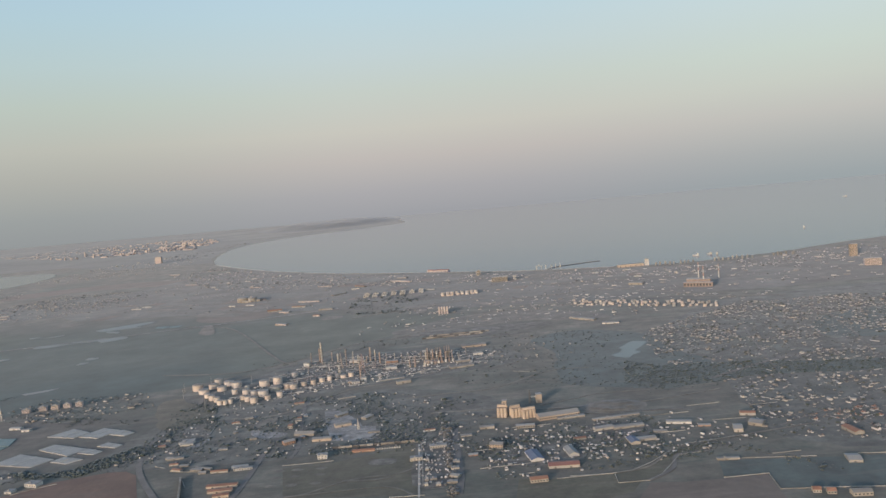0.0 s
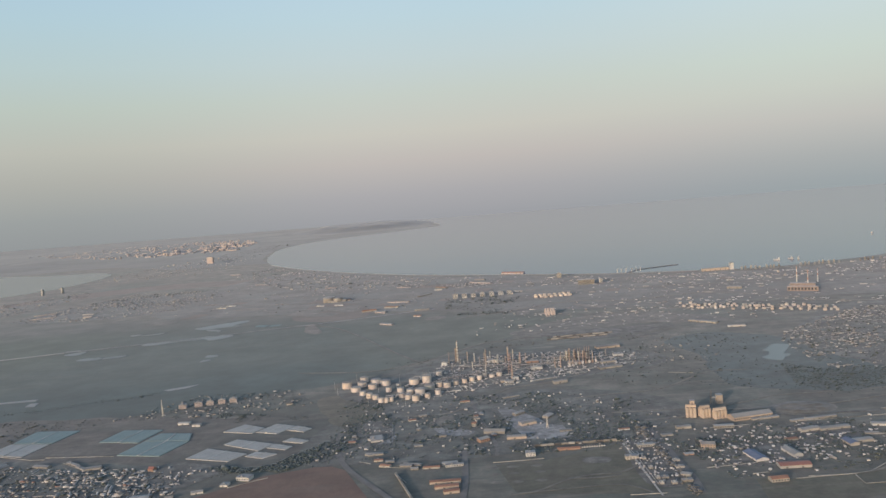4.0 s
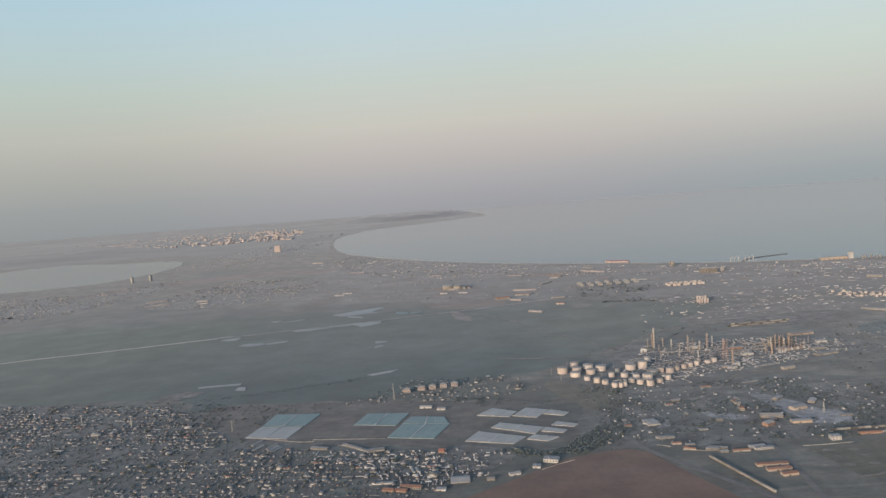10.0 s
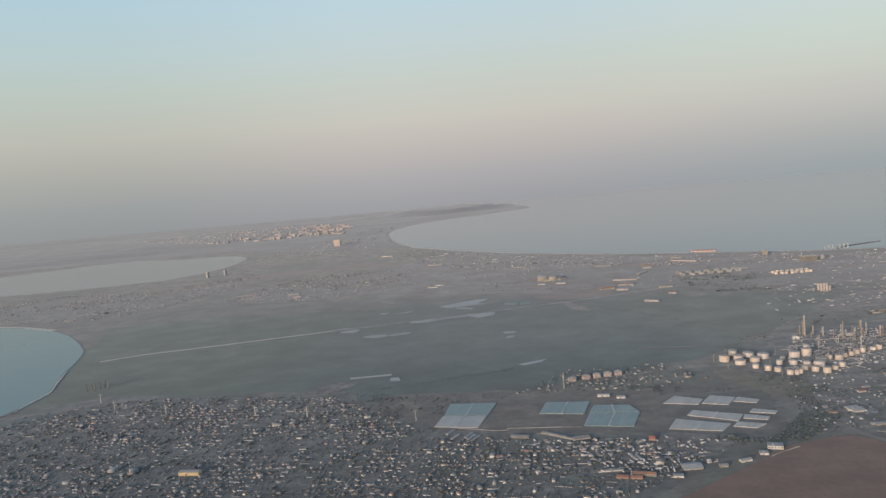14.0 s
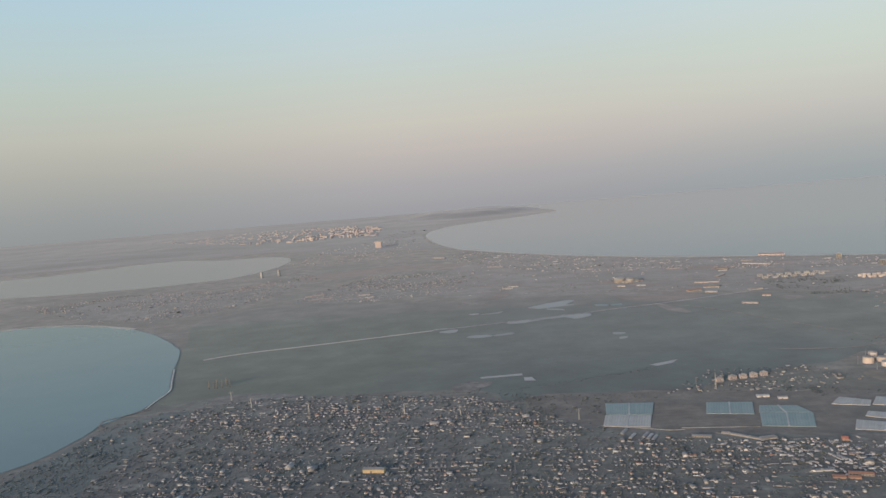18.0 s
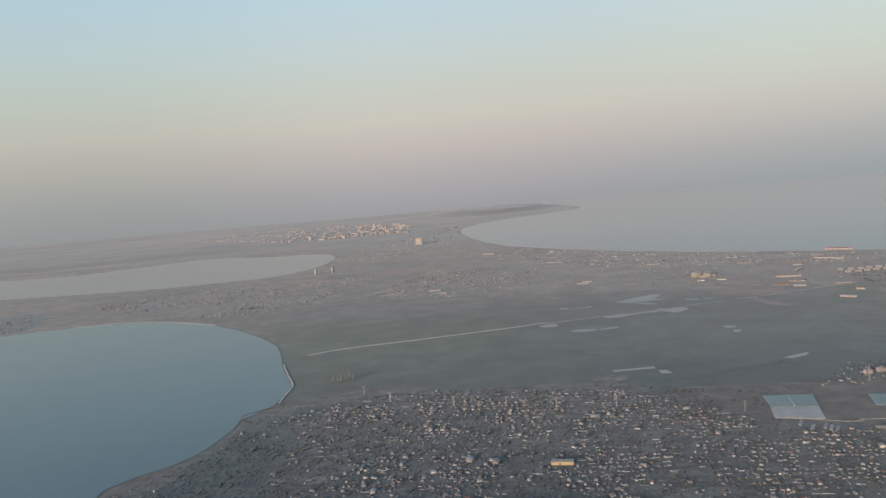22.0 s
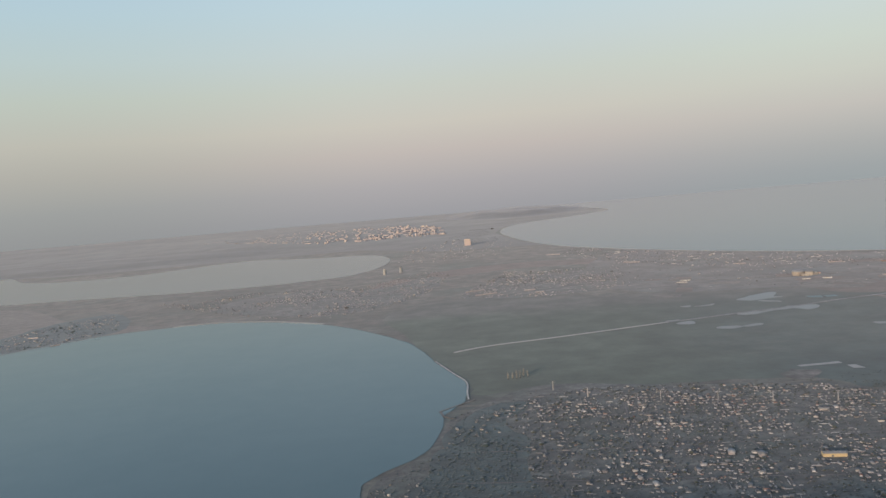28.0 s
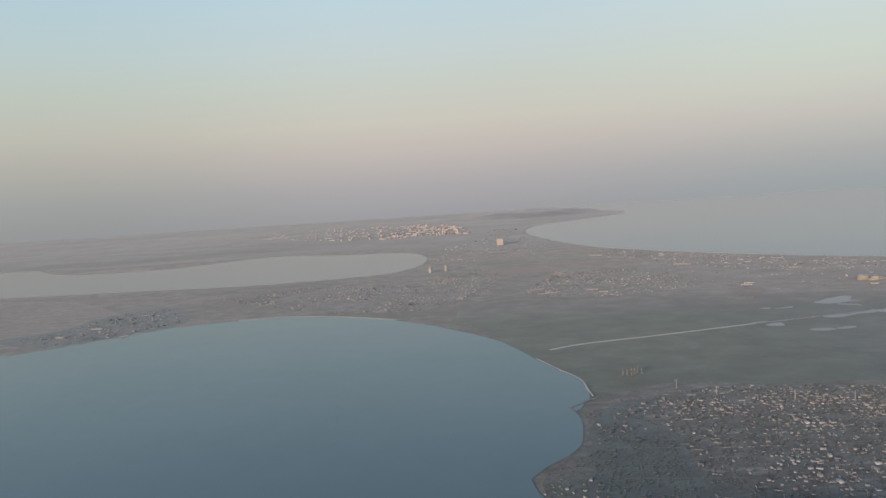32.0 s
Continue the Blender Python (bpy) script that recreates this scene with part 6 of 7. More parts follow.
# trees
def clump(seed):
    """An uneven leafy clump."""
    bm = bmesh.new()
    bmesh.ops.create_icosphere(bm, subdivisions=1, radius=0.5)
    rs = np.random.RandomState(seed)
    for q in bm.verts:
        q.co *= rs.uniform(0.6, 1.25)
        q.co.z = q.co.z + 0.42
    v = [tuple(q.co) for q in bm.verts]
    f = [tuple(w.index for w in q.verts) for q in bm.faces]
    bm.free()
    return v, f


def wood(name, outline, count, seed, label, size=2.2, mat="foliage", line=None, patchy=0.0):
    rs = np.random.RandomState(seed)
    if line is None:
        x, y = scatter(outline, count, seed, 0.0, None, patchy)
    else:
        pts = np.array(smooth(outline, False, 8))
        i = rs.randint(0, len(pts) - 1, count)
        s = rs.rand(count, 1)
        p = pts[i] * (1 - s) + pts[i + 1] * s + rs.normal(0, line, (count, 2))
        ok = free(p[:, 0], p[:, 1])
        x, y = p[ok, 0], p[ok, 1]
    half = len(x) // 2
    for k, (xs, ys) in enumerate(((x[:half], y[:half]), (x[half:], y[half:]))):
        n = len(xs)
        w = 1.35 * size * rs.lognormal(0, 0.4, n)
        rows_ = np.stack([xs, ys, np.zeros(n), rs.uniform(0, 6.28, n), w, w * rs.uniform(0.7, 1.2, n), w * rs.uniform(0.24, 0.48, n)], 1)
        many(name, clump(seed + k), [mat], [0] * 20, rows_, label, "trees", True)


wood("garden_trees", VILLAGE, 9000, 41, "dark garden trees and bushes between village houses", 1.15)
wood("garden_trees", SUBURB, 4200, 42, "dark garden trees and bushes of the suburb", 1.15)
wood("suburb_wood", BAND, 2200, 58, "dark belt of wood through the suburb", 1.1, "wood_foliage")
wood("estate_trees", FLATS, 700, 65, "dark trees round blocks of flats", 0.8, "wood_foliage")
wood("greenhouse_trees", [(-345, 640), (-262, 612), (-238, 560), (-250, 505), (-290, 500), (-240, 590), (-335, 608)], 700, 66, "dark trees along greenhouse blocks", 0.75, "wood_foliage", patchy=25)
wood("works_trees", WORKS, 3800, 43, "dark trees and scrub between works sheds", 1.1, "wood_foliage", patchy=45)
wood("pond_scrub", [(0, 640), (90, 600), (150, 560), (205, 570), (205, 640), (145, 660), (140, 720), (170, 760), (190, 780), (120, 830), (20, 760), (-20, 690)], 900, 44, "dark scrub round the pond", 1.0, "wood_foliage")
wood("shore_trees", COAST_BAND, 1100, 45, "bare grey trees along the sea shore", 1.5, "grey_trees", patchy=120)
wood("shore_trees", SHORE, 500, 145, "bare grey trees behind the sea shore", 1.4, "grey_trees", patchy=160)
wood("depot_wood", [(-149, 1225), (-90, 1228), (-31, 1190), (-40, 1100), (-62, 1040), (-150, 1062)], 520, 146, "dark wood between depot and marsh", 1.5, "wood_foliage", patchy=60)
wood("isthmus_trees", ISTHMUS, 700, 46, "bare grey trees between the houses on the neck of land", 1.5, "grey_trees", patchy=110)
wood("west_trees", WEST_VILLAGE, 420, 47, "dark trees of a lakeside village", 1.5, "wood_foliage", patchy=70)
wood("middle_trees", MIDDLE, 500, 48, "bare grey trees between far houses", 1.5, "grey_trees", patchy=110)
wood("shore_wood", [(-985, 400), (-968, 470), (-958, 530), (-945, 565), (-940, 622), (-914, 612), (-888, 575), (-893, 520), (-898, 470), (-890, 400)], 2200, 49, "dark wood on the slope above the lake", 0.95, "wood_foliage")
wood("shore_wood", [(-1005, 400), (-1000, 510), (-965, 545), (-948, 570), (-945, 650), (-905, 690), (-860, 690), (-895, 630), (-865, 590), (-870, 500), (-840, 400)], 2400, 69, "dark scattered trees on the slope above the lake", 0.8, "wood_foliage")
wood("bay_wood", [(-1000, 2650), (-830, 2420), (-800, 2650), (-840, 2950), (-800, 3180), (-900, 3200), (-980, 2900)], 220, 50, "grey wood at the head of the bay", 2.4, "grey_trees")
wood("tree_belt", [(-300, 500), (-240, 510), (-215, 560), (-222, 640)], 1700, 51, "belt of dark trees along a road", 0.9, "wood_foliage", 8.0)
wood("tree_belt", [(-6, 405), (-7, 480), (-8, 520)], 300, 52, "belt of bare trees along a road", 1.6, "scrub", 1.6)
wood("tree_belt", [(90, 428), (130, 440), (160, 445), (200, 400)], 240, 53, "belt of dark trees beside fields", 1.0, line=4.0)
wood("tree_belt", [(-880, 712), (-734, 702), (-600, 682), (-545, 655), (-440, 640)], 220, 54, "belt of dark trees along the edge of the marsh", 0.9, line=5.0)
wood("tree_belt", [(-200, 760), (-100, 820), (0, 850), (140, 800)], 360, 55, "dark scrub behind the refinery", 1.0, line=12.0)

# ---- marsh pools and mid-distance ground ----
POOL = "shallow pale flooded pool in the marsh"
for k, outline in enumerate(([(-524, 1118), (-478, 1149), (-452, 1154), (-466, 1121), (-459, 1110), (-508, 1100)], [(-557, 1010), (-520, 1020), (-478, 1036), (-444, 1034), (-450, 1012), (-470, 1003), (-480, 1020), (-521, 1006), (-546, 998)],
                             [(-496, 1096), (-473, 1082), (-478, 1072), (-496, 1086)], [(-648, 982), (-627, 986), (-625, 967), (-645, 970)], [(-611, 937), (-585, 938), (-585, 927), (-609, 926)],
                             [(-578, 936), (-556, 941), (-556, 930), (-576, 928)], [(-438, 900), (-424, 900), (-426, 889), (-438, 891)], [(-435, 874), (-425, 872), (-426, 863), (-435, 864)],
                             [(-611, 1096), (-598, 1098), (-597, 1091), (-609, 1090)], [(-590, 1088), (-565, 1097), (-564, 1091), (-589, 1083)], [(-660, 1000), (-640, 1003), (-642, 996), (-658, 994)])):
    sheet("marsh_pool", ragged(smooth(outline, True, 3), 6.0, 31 + k), 0.3 + 0.01 * k, "pool", POOL, "pool")
for outline in ([(-599, 736), (-556, 739), (-556, 732), (-597, 730)], [(-556, 724), (-548, 724), (-544, 710), (-555, 712)], [(-430, 738), (-416, 745), (-398, 753), (-405, 741), (-422, 733)]):
    sheet("plastic_sheet", ragged(outline, 1.0, 38), 0.3, "film", "narrow sheet of pale plastic at the edge of the meadow", "plastic sheet")
for outline in ([(-428, 1101), (-408, 1095), (-411, 1080), (-427, 1087)], [(-405, 1094), (-389, 1093), (-390, 1082), (-406, 1081)]):
    sheet("plastic_sheet", ragged(outline, 1.0, 39), 0.3, "glasshouse", "blue-green plastic sheet beside the causeway", "plastic sheet")
sheet("reed_bed", ragged(smooth([(-620, 710), (-606, 725), (-588, 708), (-605, 690), (-620, 694)], True, 4), 9, 32), 0.1, "yard", "grey trampled reed bed", "reeds")
for outline in ([(-388, 1222), (-369, 1226), (-357, 1187), (-316, 1162), (-328, 1137), (-368, 1155), (-394, 1176)], [(-344, 1234), (-303, 1214), (-309, 1180), (-341, 1206)], [(-347, 1067), (-337, 1064), (-315, 1003), (-325, 992), (-343, 1024)]):
    sheet("bare_earth", ragged(smooth(outline, True, 4), 5, 33), 0.1, "bare", "worn patch of bare brown earth", "earth")
sheet("rail_sidings", ragged(smooth([(-39, 874), (24, 886), (109, 884), (112, 858), (23, 832)], True, 4), 6, 34), 0.1, "yard", "grey rail sidings behind the refinery", "railway")
sheet("ash_ground", ragged(smooth([(60, 930), (100, 930), (160, 935), (190, 880), (120, 890)], True, 4), 6, 35), 0.1, "bare", "pale worn ground beside the depot", "earth")
strip("far_road", [(-133, 1030), (-50, 1067), (39, 1106), (112, 1078), (234, 1095), (302, 1025), (345, 960), (420, 930)], 6, 0.3, "bare", "pale curving road behind the rail yard")
strip("road", [(87, 416), (108, 422), (132, 447), (170, 457), (230, 470)], 1.5, 0.25, "bare", "worn winding works road")
strip("road", [(102, 402), (119, 415), (128, 435), (149, 438)], 2.2, 0.25, "road", "narrow road round a field corner")

# port, cranes and boats at the shore
strip("mole", [(190, 1385), (215, 1420), (300, 1455)], 6, 0.9, "yard", "stone mole reaching into the sea", "mole", True, 0.8)
for k in range(6):
    x, y = 170 + 9 * k, 1392 + 4 * (k % 3)
    t = thing("harbour_crane", x, y, 20 * k, "small pale harbour crane on the quay", "crane", "harbour cranes")
    part("tower", rod((0, 0, 0), (0, 0, 7), 0.7, 6), "steel", t)
    part("jib", rod((0, 0, 6.5), (5, 0, 10), 0.4, 5), "steel", t)
    part("cabin", box(-0.9, -0.9, 6, 0.9, 0.9, 7.6), "white", t)
rng = np.random.RandomState(71)
for k in range(24):
    x = 370 + 8 * k + 30 * (k // 9) + rng.uniform(-2, 2)
    y = 1312 + rng.uniform(-4, 4)
    t = thing("quay_silo", x, y, 0, "slim grey silo in a row along the quay", "silo", "row of quay silos")
    part("drum", drum(1.7, 1.7, 0, rng.uniform(4, 6.5), 12, dome=0.7), "grey_roof", t)
for x, y, n in ((1542, 2874, 13), (854, 1776, 6), (471, 1407, 11), (497, 1408, 11), (510, 1404, 11)):
    t = thing("ship", x, y, rng.uniform(0, 180), "small white boat far out on the water", "ship", "ships", z=0.3)
    part("hull", ([(-n / 2, -1.4, 0), (n / 2 - 2, -1.4, 0), (n / 2, 0, 0), (n / 2 - 2, 1.4, 0), (-n / 2, 1.4, 0), (-n / 2, -1.6, 1.8), (n / 2 - 2, -1.6, 1.8), (n / 2 + 0.8, 0, 2.2), (n / 2 - 2, 1.6, 1.8), (-n / 2, 1.6, 1.8)],
                  [(4, 3, 2, 1, 0), (5, 6, 7, 8, 9), (0, 1, 6, 5), (1, 2, 7, 6), (2, 3, 8, 7), (3, 4, 9, 8), (4, 0, 5, 9)]), "white", t, "white hull")
    part("superstructure", [box(-n / 2 + 0.5, -1.2, 1.8, -n / 2 + 3.5, 1.2, 4.4)], "white", t)
    part("ship_mast", rod((0, 0, 1.8), (0, 0, 6.5), 0.15), "steel", t)


# a train of tank wagons and one of box wagons
def wagon(x, y, turn, tank):
    t = thing("rail_wagon", x, y, turn, "dark rail tank wagon in a train" if tank else "pale rail box wagon in a train", "wagon", "rail wagons")
    part("frame", box(-2.2, -0.5, 0.35, 2.2, 0.5, 0.5), "dark_metal", t)
    part("body", ([(0.75 * 0 + z, 0.62 * math.cos(a), 1.2 + 0.62 * math.sin(a)) for z in (-2.0, 2.0) for a in [math.pi * k / 5 for k in range(10)]], drum(1, 1, 0, 1, 10)[1]) if tank else box(-2.1, -0.6, 0.5, 2.1, 0.6, 1.7), "dark_metal" if tank else "plaster", t)
    for s in (-1.5, 1.5):
        part("bogie", box(s - 0.5, -0.45, 0, s + 0.5, 0.45, 0.35), "dark_metal", t)


for k in range(14):
    s = k / 13
    wagon(-177 + 16 * s, 463 - 54 * s, -73, False)
for k in range(12):
    wagon(-84 + 4.7 * k, 497.5 + 0.03 * k, 1, k % 3 == 0)
for k in range(30):
    wagon(-30 + 4.6 * (k % 15) + 8 * (k // 15), 842 + 11 * (k // 15) + 0.3 * (k % 15), 4, k % 4 == 0)


# poplars, pylons
def poplar(x, y, h):
    t = thing("poplar", x, y, random.uniform(0, 360), "slim grey bare poplar standing in the marsh", "tree", "poplars in the marsh")
    part("trunk", drum(0.28, 0.1, 0, h * 0.7, 7), "bark", t)
    rs = np.random.RandomState(int(abs(x * 7 + y)))
    leaves = []
    for k in range(60):
        z = h * rs.uniform(0.15, 1.0)
        r = 0.11 * h * (1.0 - abs(z / h - 0.45)) * rs.uniform(0.3, 1.0)
        a = rs.uniform(0, 6.28)
        v, f = clump(k)
        s = rs.uniform(0.5, 0.9)
        leaves.append(([(p * s + r * math.cos(a), q * s + r * math.sin(a), w * s * 1.6 + z) for p, q, w in v], f))
    part("crown", leaves, "poplar_twigs", t)
    for k in range(5):
        a = 1.3 * k
        part("limb", rod((0, 0, h * (0.2 + 0.1 * k)), (0.08 * h * math.cos(a), 0.08 * h * math.sin(a), h * (0.32 + 0.1 * k)), 0.07, 4), "bark", t)


for x, y, h in ((-886, 764, 8), (-881, 765, 7), (-877, 763, 9), (-873, 767, 8), (-869, 770, 9), (-865, 768, 7)):
    poplar(x, y, h)
for x, y in ((-816, 682), (-755, 655), (-708, 642), (-665, 630), (-616, 617), (-845, 712), (-520, 585)):
    lattice_mast(x, y, 9.5, 0.45, "steel", "slim pale lattice power pylon above the village", "pylons", 2, "pylon")


# ---- plots, walls and hedges set beside those above ----
strip("boundary_wall", [(-505, 568), (-458, 548), (-447, 547)], 0.5, 0.3, "wall_concrete", "low pale concrete boundary wall catching the sun", "wall", False, 0.7)
strip("boundary_wall", [(-448, 551), (-420, 547), (-393, 543)], 0.5, 0.3, "wall_concrete", "low pale concrete boundary wall catching the sun", "wall", False, 0.7)
strip("boundary_wall", [(-427, 536), (-413, 525), (-402, 516)], 0.5, 0.3, "wall_concrete", "low pale concrete boundary wall catching the sun", "wall", False, 0.7)
strip("boundary_wall", [(-389, 497), (-381, 490), (-364, 505), (-373, 514)], 0.5, 0.3, "wall_concrete", "low pale concrete boundary wall catching the sun", "wall", False, 0.7)
strip("boundary_wall", [(-285, 463), (-274, 470), (-262, 476)], 0.5, 0.3, "wall_concrete", "low pale concrete boundary wall catching the sun", "wall", False, 0.7)
strip("boundary_wall", [(-203, 608), (-205, 596)], 0.5, 0.3, "wall_concrete", "low pale concrete boundary wall catching the sun", "wall", False, 0.7)
strip("boundary_wall", [(-188, 584), (-185, 540)], 0.5, 0.3, "wall_concrete", "low pale concrete boundary wall catching the sun", "wall", False, 0.7)
strip("boundary_wall", [(-204, 493), (-196, 488)], 0.5, 0.3, "wall_concrete", "low pale concrete boundary wall catching the sun", "wall", False, 0.7)
strip("boundary_wall", [(-190, 481), (-168, 475)], 0.5, 0.3, "wall_concrete", "low pale concrete boundary wall catching the sun", "wall", False, 0.7)
strip("boundary_wall", [(-176, 463), (-170, 450)], 0.5, 0.3, "wall_concrete", "low pale concrete boundary wall catching the sun", "wall", False, 0.7)
strip("boundary_wall", [(-417, 496), (-408, 504)], 0.5, 0.3, "wall_concrete", "low pale concrete boundary wall catching the sun", "wall", False, 0.7)
strip("boundary_wall", [(53, 664), (73, 657)], 0.5, 0.3, "wall_concrete", "low pale concrete boundary wall catching the sun", "wall", False, 0.7)
sheet("meadow", ragged(smooth([(-241, 638), (-212, 630), (-205, 614), (-206, 595), (-222, 576), (-234, 578), (-242, 602)], True, 3), 2, 71), 0.09, "meadow", "green meadow below the tank farm", "meadow")
sheet("bare_patch", ragged(smooth([(-153, 578), (-141, 584), (-140, 566), (-151, 557), (-158, 564)], True, 3), 2, 72), 0.1, "bare", "bare brown plot in the works quarter", "earth")
sheet("works_yard", [(-208, 581), (-189, 583), (-184, 542), (-201, 518), (-218, 536)], 0.1, "yard", "worn concrete works yard with stains", "yard")
sheet("bare_plot", ragged(smooth([(18, 918), (72, 931), (73, 921), (20, 898)], True, 3), 2, 80), 0.1, "bare", "pale bare plot beyond the refinery", "field")
sheet("bare_plot", ragged(smooth([(39, 1085), (72, 1046), (66, 1031), (38, 1064)], True, 3), 2, 81), 0.1, "bare", "pale bare plot beyond the refinery", "field")
sheet("bare_plot", ragged(smooth([(47, 865), (102, 879), (109, 867), (99, 853), (59, 844), (42, 850)], True, 3), 2, 82), 0.1, "yard", "pale bare plot beyond the refinery", "field")
sheet("bare_plot", ragged(smooth([(52, 830), (90, 840), (88, 830), (51, 819)], True, 3), 2, 83), 0.1, "yard", "pale bare plot beyond the refinery", "field")
sheet("bare_plot", ragged(smooth([(-45, 1053), (-30, 1051), (-33, 1024), (-50, 1024)], True, 3), 2, 84), 0.1, "bare", "pale bare plot beyond the refinery", "field")
sheet("bare_plot", ragged(smooth([(-371, 1208), (-348, 1241), (-339, 1199), (-358, 1180)], True, 3), 2, 85), 0.1, "bare", "pale bare plot beyond the refinery", "field")
sheet("bare_plot", ragged(smooth([(-314, 1169), (-311, 1239), (-285, 1226), (-284, 1174)], True, 3), 2, 86), 0.1, "bare", "pale bare plot beyond the refinery", "field")
sheet("bare_plot", ragged(smooth([(-177, 1058), (-152, 1059), (-149, 1039), (-174, 1034)], True, 3), 2, 88), 0.1, "bare", "pale bare plot beyond the refinery", "field")
sheet("bare_plot", ragged(smooth([(-247, 1239), (-201, 1241), (-197, 1199), (-236, 1189)], True, 3), 2, 89), 0.1, "bare", "pale bare plot beyond the refinery", "field")
wood("fallow_scrub", [(-585, 662), (-490, 650), (-440, 640), (-470, 600), (-505, 556), (-541, 553), (-585, 580)], 520, 73, "dark bare scrub between village and greenhouses", 1.0, "foliage", patchy=30)
wood("marsh_edge_trees", [(-580, 690), (-546, 693), (-514, 699), (-484, 710), (-445, 720), (-432, 727)], 260, 74, "dark hedge along the meadow edge", 0.6, "wood_foliage", 5.0)
wood("greenhouse_trees", [(-334, 520), (-300, 509), (-268, 512), (-246, 547), (-234, 550), (-238, 502), (-255, 483), (-267, 490), (-288, 489), (-299, 496)], 700, 75, "dark trees round greenhouse blocks", 1.1, "wood_foliage")

# ---- hills: an unseen bluff added to shade the near village, the headland beyond the bay ----
def mound(name, x0, y0, x1, y1, h, mat, label, edge=0.12, nx=40, ny=24, rough=0.25):
    v, f = [], []
    for j in range(ny + 1):
        for i in range(nx + 1):
            s, t_ = i / nx, j / ny
            fall = max(0.0, 1 - math.hypot(2 * s - 1, 2 * t_ - 1)) / max(edge, 0.5)
            fall = min(1.0, fall)
            fall = fall * fall * (3 - 2 * fall)
            x, y = x0 + (x1 - x0) * s, y0 + (y1 - y0) * t_
            v.append((x, y, h * fall * (1 + rough * noise.noise((x * 8 / (x1 - x0), y * 8 / (y1 - y0), 3.0))) - 0.05))
    for j in range(ny):
        for i in range(nx):
            k = j * (nx + 1) + i
            f.append((k, k + 1, k + nx + 2, k + nx + 1))
    ob = new(name, mesh_of(name, [(v, f)], mat))
    for p in ob.data.polygons:
        p.use_smooth = True
    return tagged(ob, label, "hill", kind="structure")


# out of view; height and edge set by the shadow it casts
mound("bluff", -1190, 130, -600, 392, 29, "ground", "unseen bluff added to shade the near village", 0.5, 80, 40, 0.35)
# stands in for land farther off, haze painted into its colour
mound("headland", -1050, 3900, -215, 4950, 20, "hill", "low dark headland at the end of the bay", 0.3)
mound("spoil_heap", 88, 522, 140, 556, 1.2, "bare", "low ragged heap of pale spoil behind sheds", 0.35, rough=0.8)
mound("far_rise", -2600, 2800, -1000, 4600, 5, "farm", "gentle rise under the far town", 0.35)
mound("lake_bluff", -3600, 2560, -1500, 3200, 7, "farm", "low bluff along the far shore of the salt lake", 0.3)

# ---- small clutter: crates, vehicles, huts and pipe runs too small to tell apart ----
CRATE = box(-0.5, -0.5, 0, 0.5, 0.5, 1)


def clutter(name, outline, count, seed, label, lo, hi, mats=("walls",), turn=8, wide=(0.5, 1.3), tall=(0.3, 1.2)):
    rs = np.random.RandomState(seed)
    x, y = scatter(outline, count, seed, 2.0)
    n = len(x)
    a = np.radians(turn) + (rs.rand(n) < 0.4) * math.pi / 2 + rs.normal(0, 0.15, n)
    rows_ = np.stack([x, y, np.zeros(n), a, rs.uniform(lo, hi, n), rs.uniform(*wide, n), rs.uniform(*tall, n)], 1)
    many(name, CRATE, list(mats), [0] * 6, rows_, label, "clutter")


REFINERY = [(-200, 640), (-150, 640), (-90, 660), (40, 705), (45, 755), (-20, 780), (-140, 780), (-170, 720)]
clutter("refinery_clutter", REFINERY, 560, 81, "small plant, pipes and huts of the refinery", 0.6, 3.5)
clutter("works_clutter", WORKS, 260, 82, "crates, vehicles and low walls in works yards", 0.6, 2.6)
clutter("yard_clutter", [(-28, 422), (-4, 422), (-4, 500), (-28, 500)], 110, 83, "crates and parked vehicles in a works yard", 0.5, 1.6)
clutter("yard_clutter", [(15, 440), (130, 440), (180, 480), (150, 515), (20, 505)], 170, 84, "crates and parked vehicles in a works yard", 0.6, 3.0)
clutter("farm_clutter", [(-450, 525), (-340, 510), (-300, 500), (-320, 455), (-380, 440), (-400, 480)], 170, 85, "sheds, crates and fences of village farms", 0.6, 4.0)
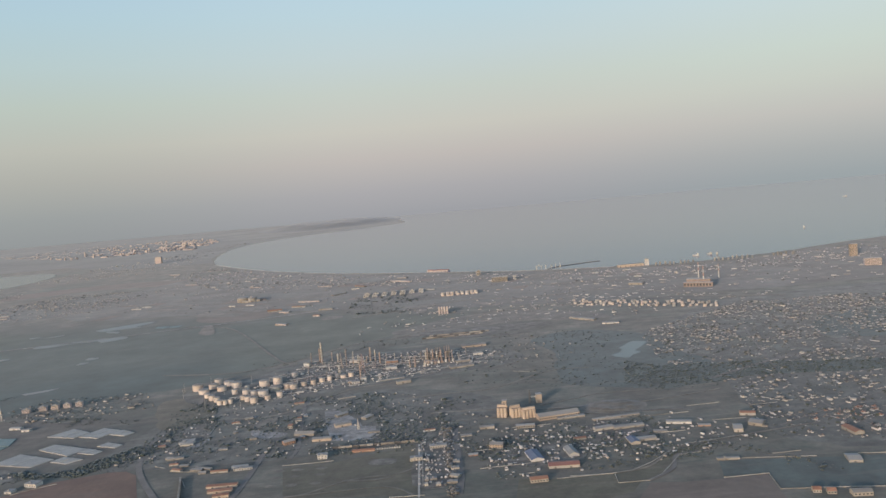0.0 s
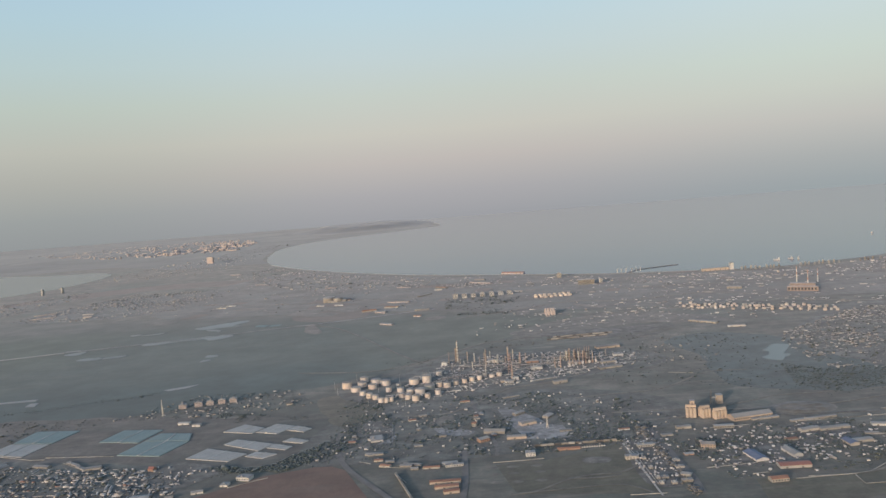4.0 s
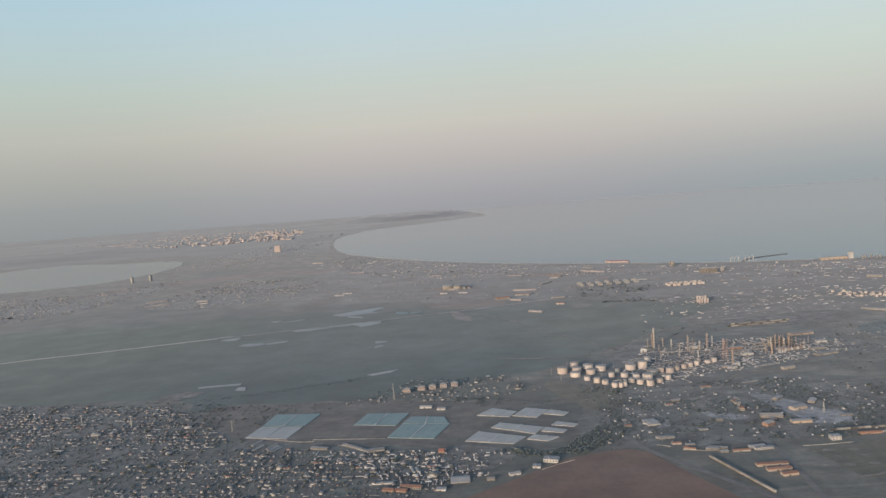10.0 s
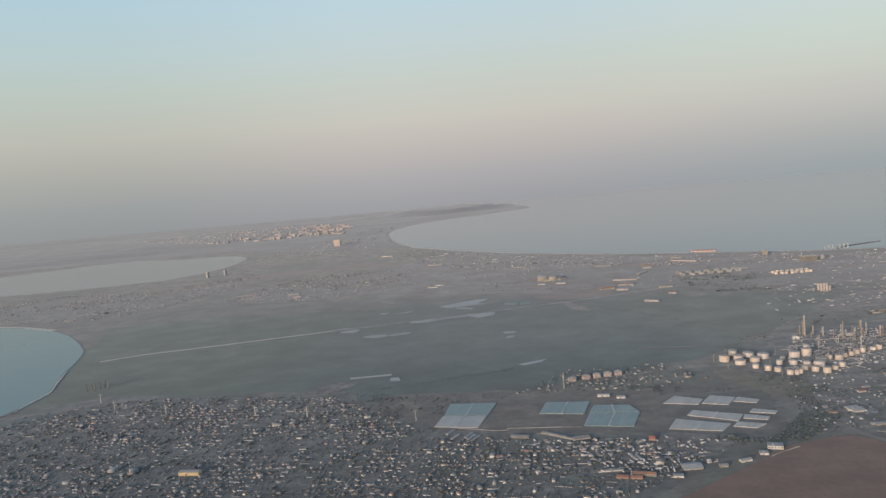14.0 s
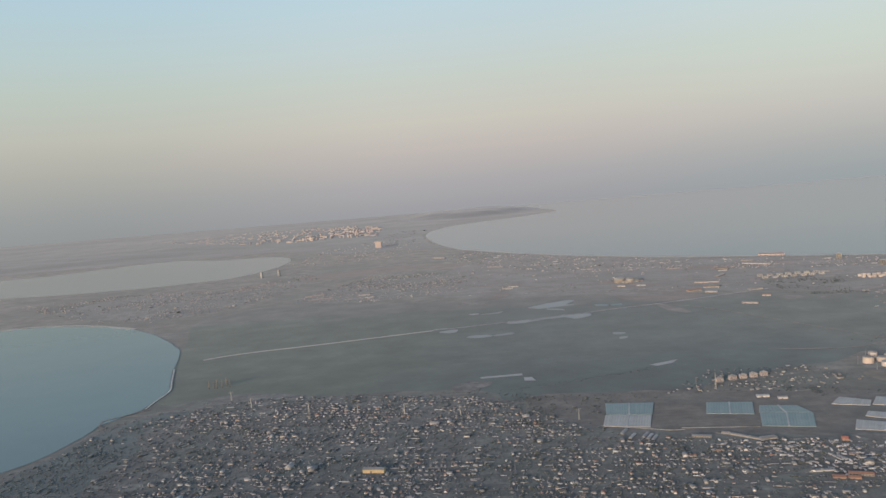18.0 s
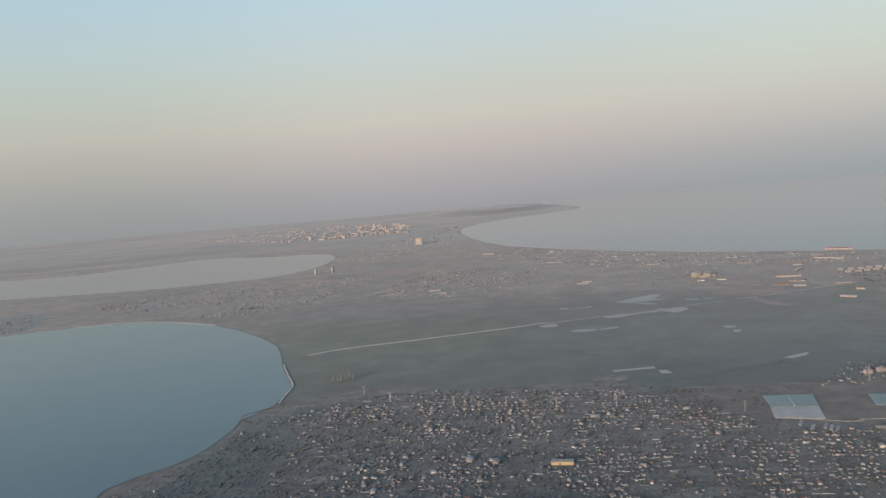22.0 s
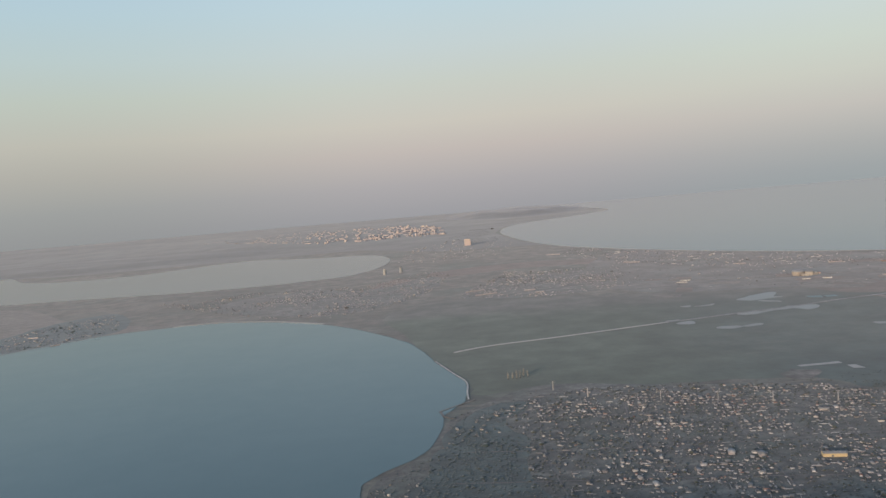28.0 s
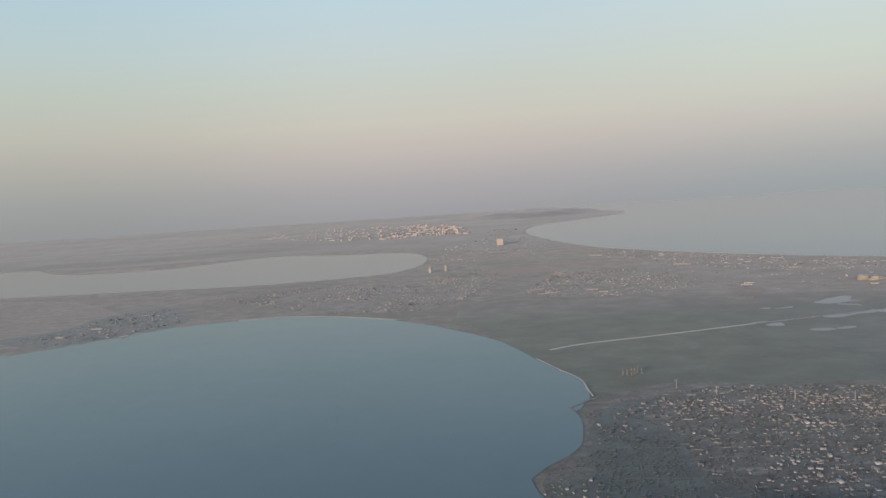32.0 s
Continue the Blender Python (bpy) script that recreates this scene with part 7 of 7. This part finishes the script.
clutter("shore_clutter", COAST_BAND, 170, 86, "small sheds and walls along the sea shore", 2.0, 12.0, turn=-15)
clutter("quay_clutter", [(60, 1050), (300, 1015), (600, 1015), (760, 1240), (560, 1290), (410, 1275), (240, 1310), (60, 1330)], 260, 97, "pale sheds and walls of yards behind the quay", 2.0, 11.0, turn=-15)
clutter("depot_clutter", [(-120, 900), (60, 900), (330, 880), (420, 960), (200, 1060), (-60, 1060)], 300, 87, "small sheds and wagons round the rail yard", 1.0, 7.0)
WALLS = dict(wide=(0.15, 0.3), tall=(0.3, 0.6))
clutter("garden_walls", VILLAGE, 380, 92, "low pale garden walls between village houses", 2.0, 9.0, turn=-8, **WALLS)
clutter("garden_walls", SUBURB, 180, 93, "low pale garden walls between suburban houses", 2.0, 9.0, turn=20, **WALLS)
clutter("refinery_pipes", REFINERY, 160, 94, "low pale pipe runs across the refinery", 6.0, 22.0, ("steel",), turn=15, **WALLS)
for k, (x, y, d, h) in enumerate([(-132, 757, 0.7, 6), (-128, 748, 0.9, 5), (-112, 752, 0.8, 8), (-101, 760, 0.7, 11), (-98, 738, 0.8, 7), (-90, 735, 0.7, 8), (-66, 748, 0.8, 9), (-58, 752, 0.7, 7), (-50, 742, 0.7, 8), (-46, 730, 0.6, 7),
                                  (-31, 745, 0.8, 8), (-6, 738, 0.8, 7), (0, 741, 0.8, 8), (6, 736, 0.7, 6), (14, 745, 0.7, 7), (-120, 725, 0.6, 9), (-75, 722, 0.6, 8), (-63, 700, 0.5, 9), (-140, 720, 0.5, 9), (-150, 700, 0.4, 8)]):
    column(x, y, d, h, "steel" if k % 2 else "rust")
for x, y in ((-244, 668), (-250, 690), (-232, 712), (-212, 628), (-190, 700), (-168, 705), (-180, 620), (-207, 668), (-145, 690), (-125, 660)):
    t = thing("lamp_mast", x, y, 0, "slim pale floodlight mast among the tanks", "mast", "floodlight masts of the refinery")
    pole = part("pole", drum(0.16, 0.08, 0, 8.5, 6), "steel", t)
    part("lamp_head", box(-0.5, -0.2, 8.4, 0.5, 0.2, 8.8), "dark_metal", pole)
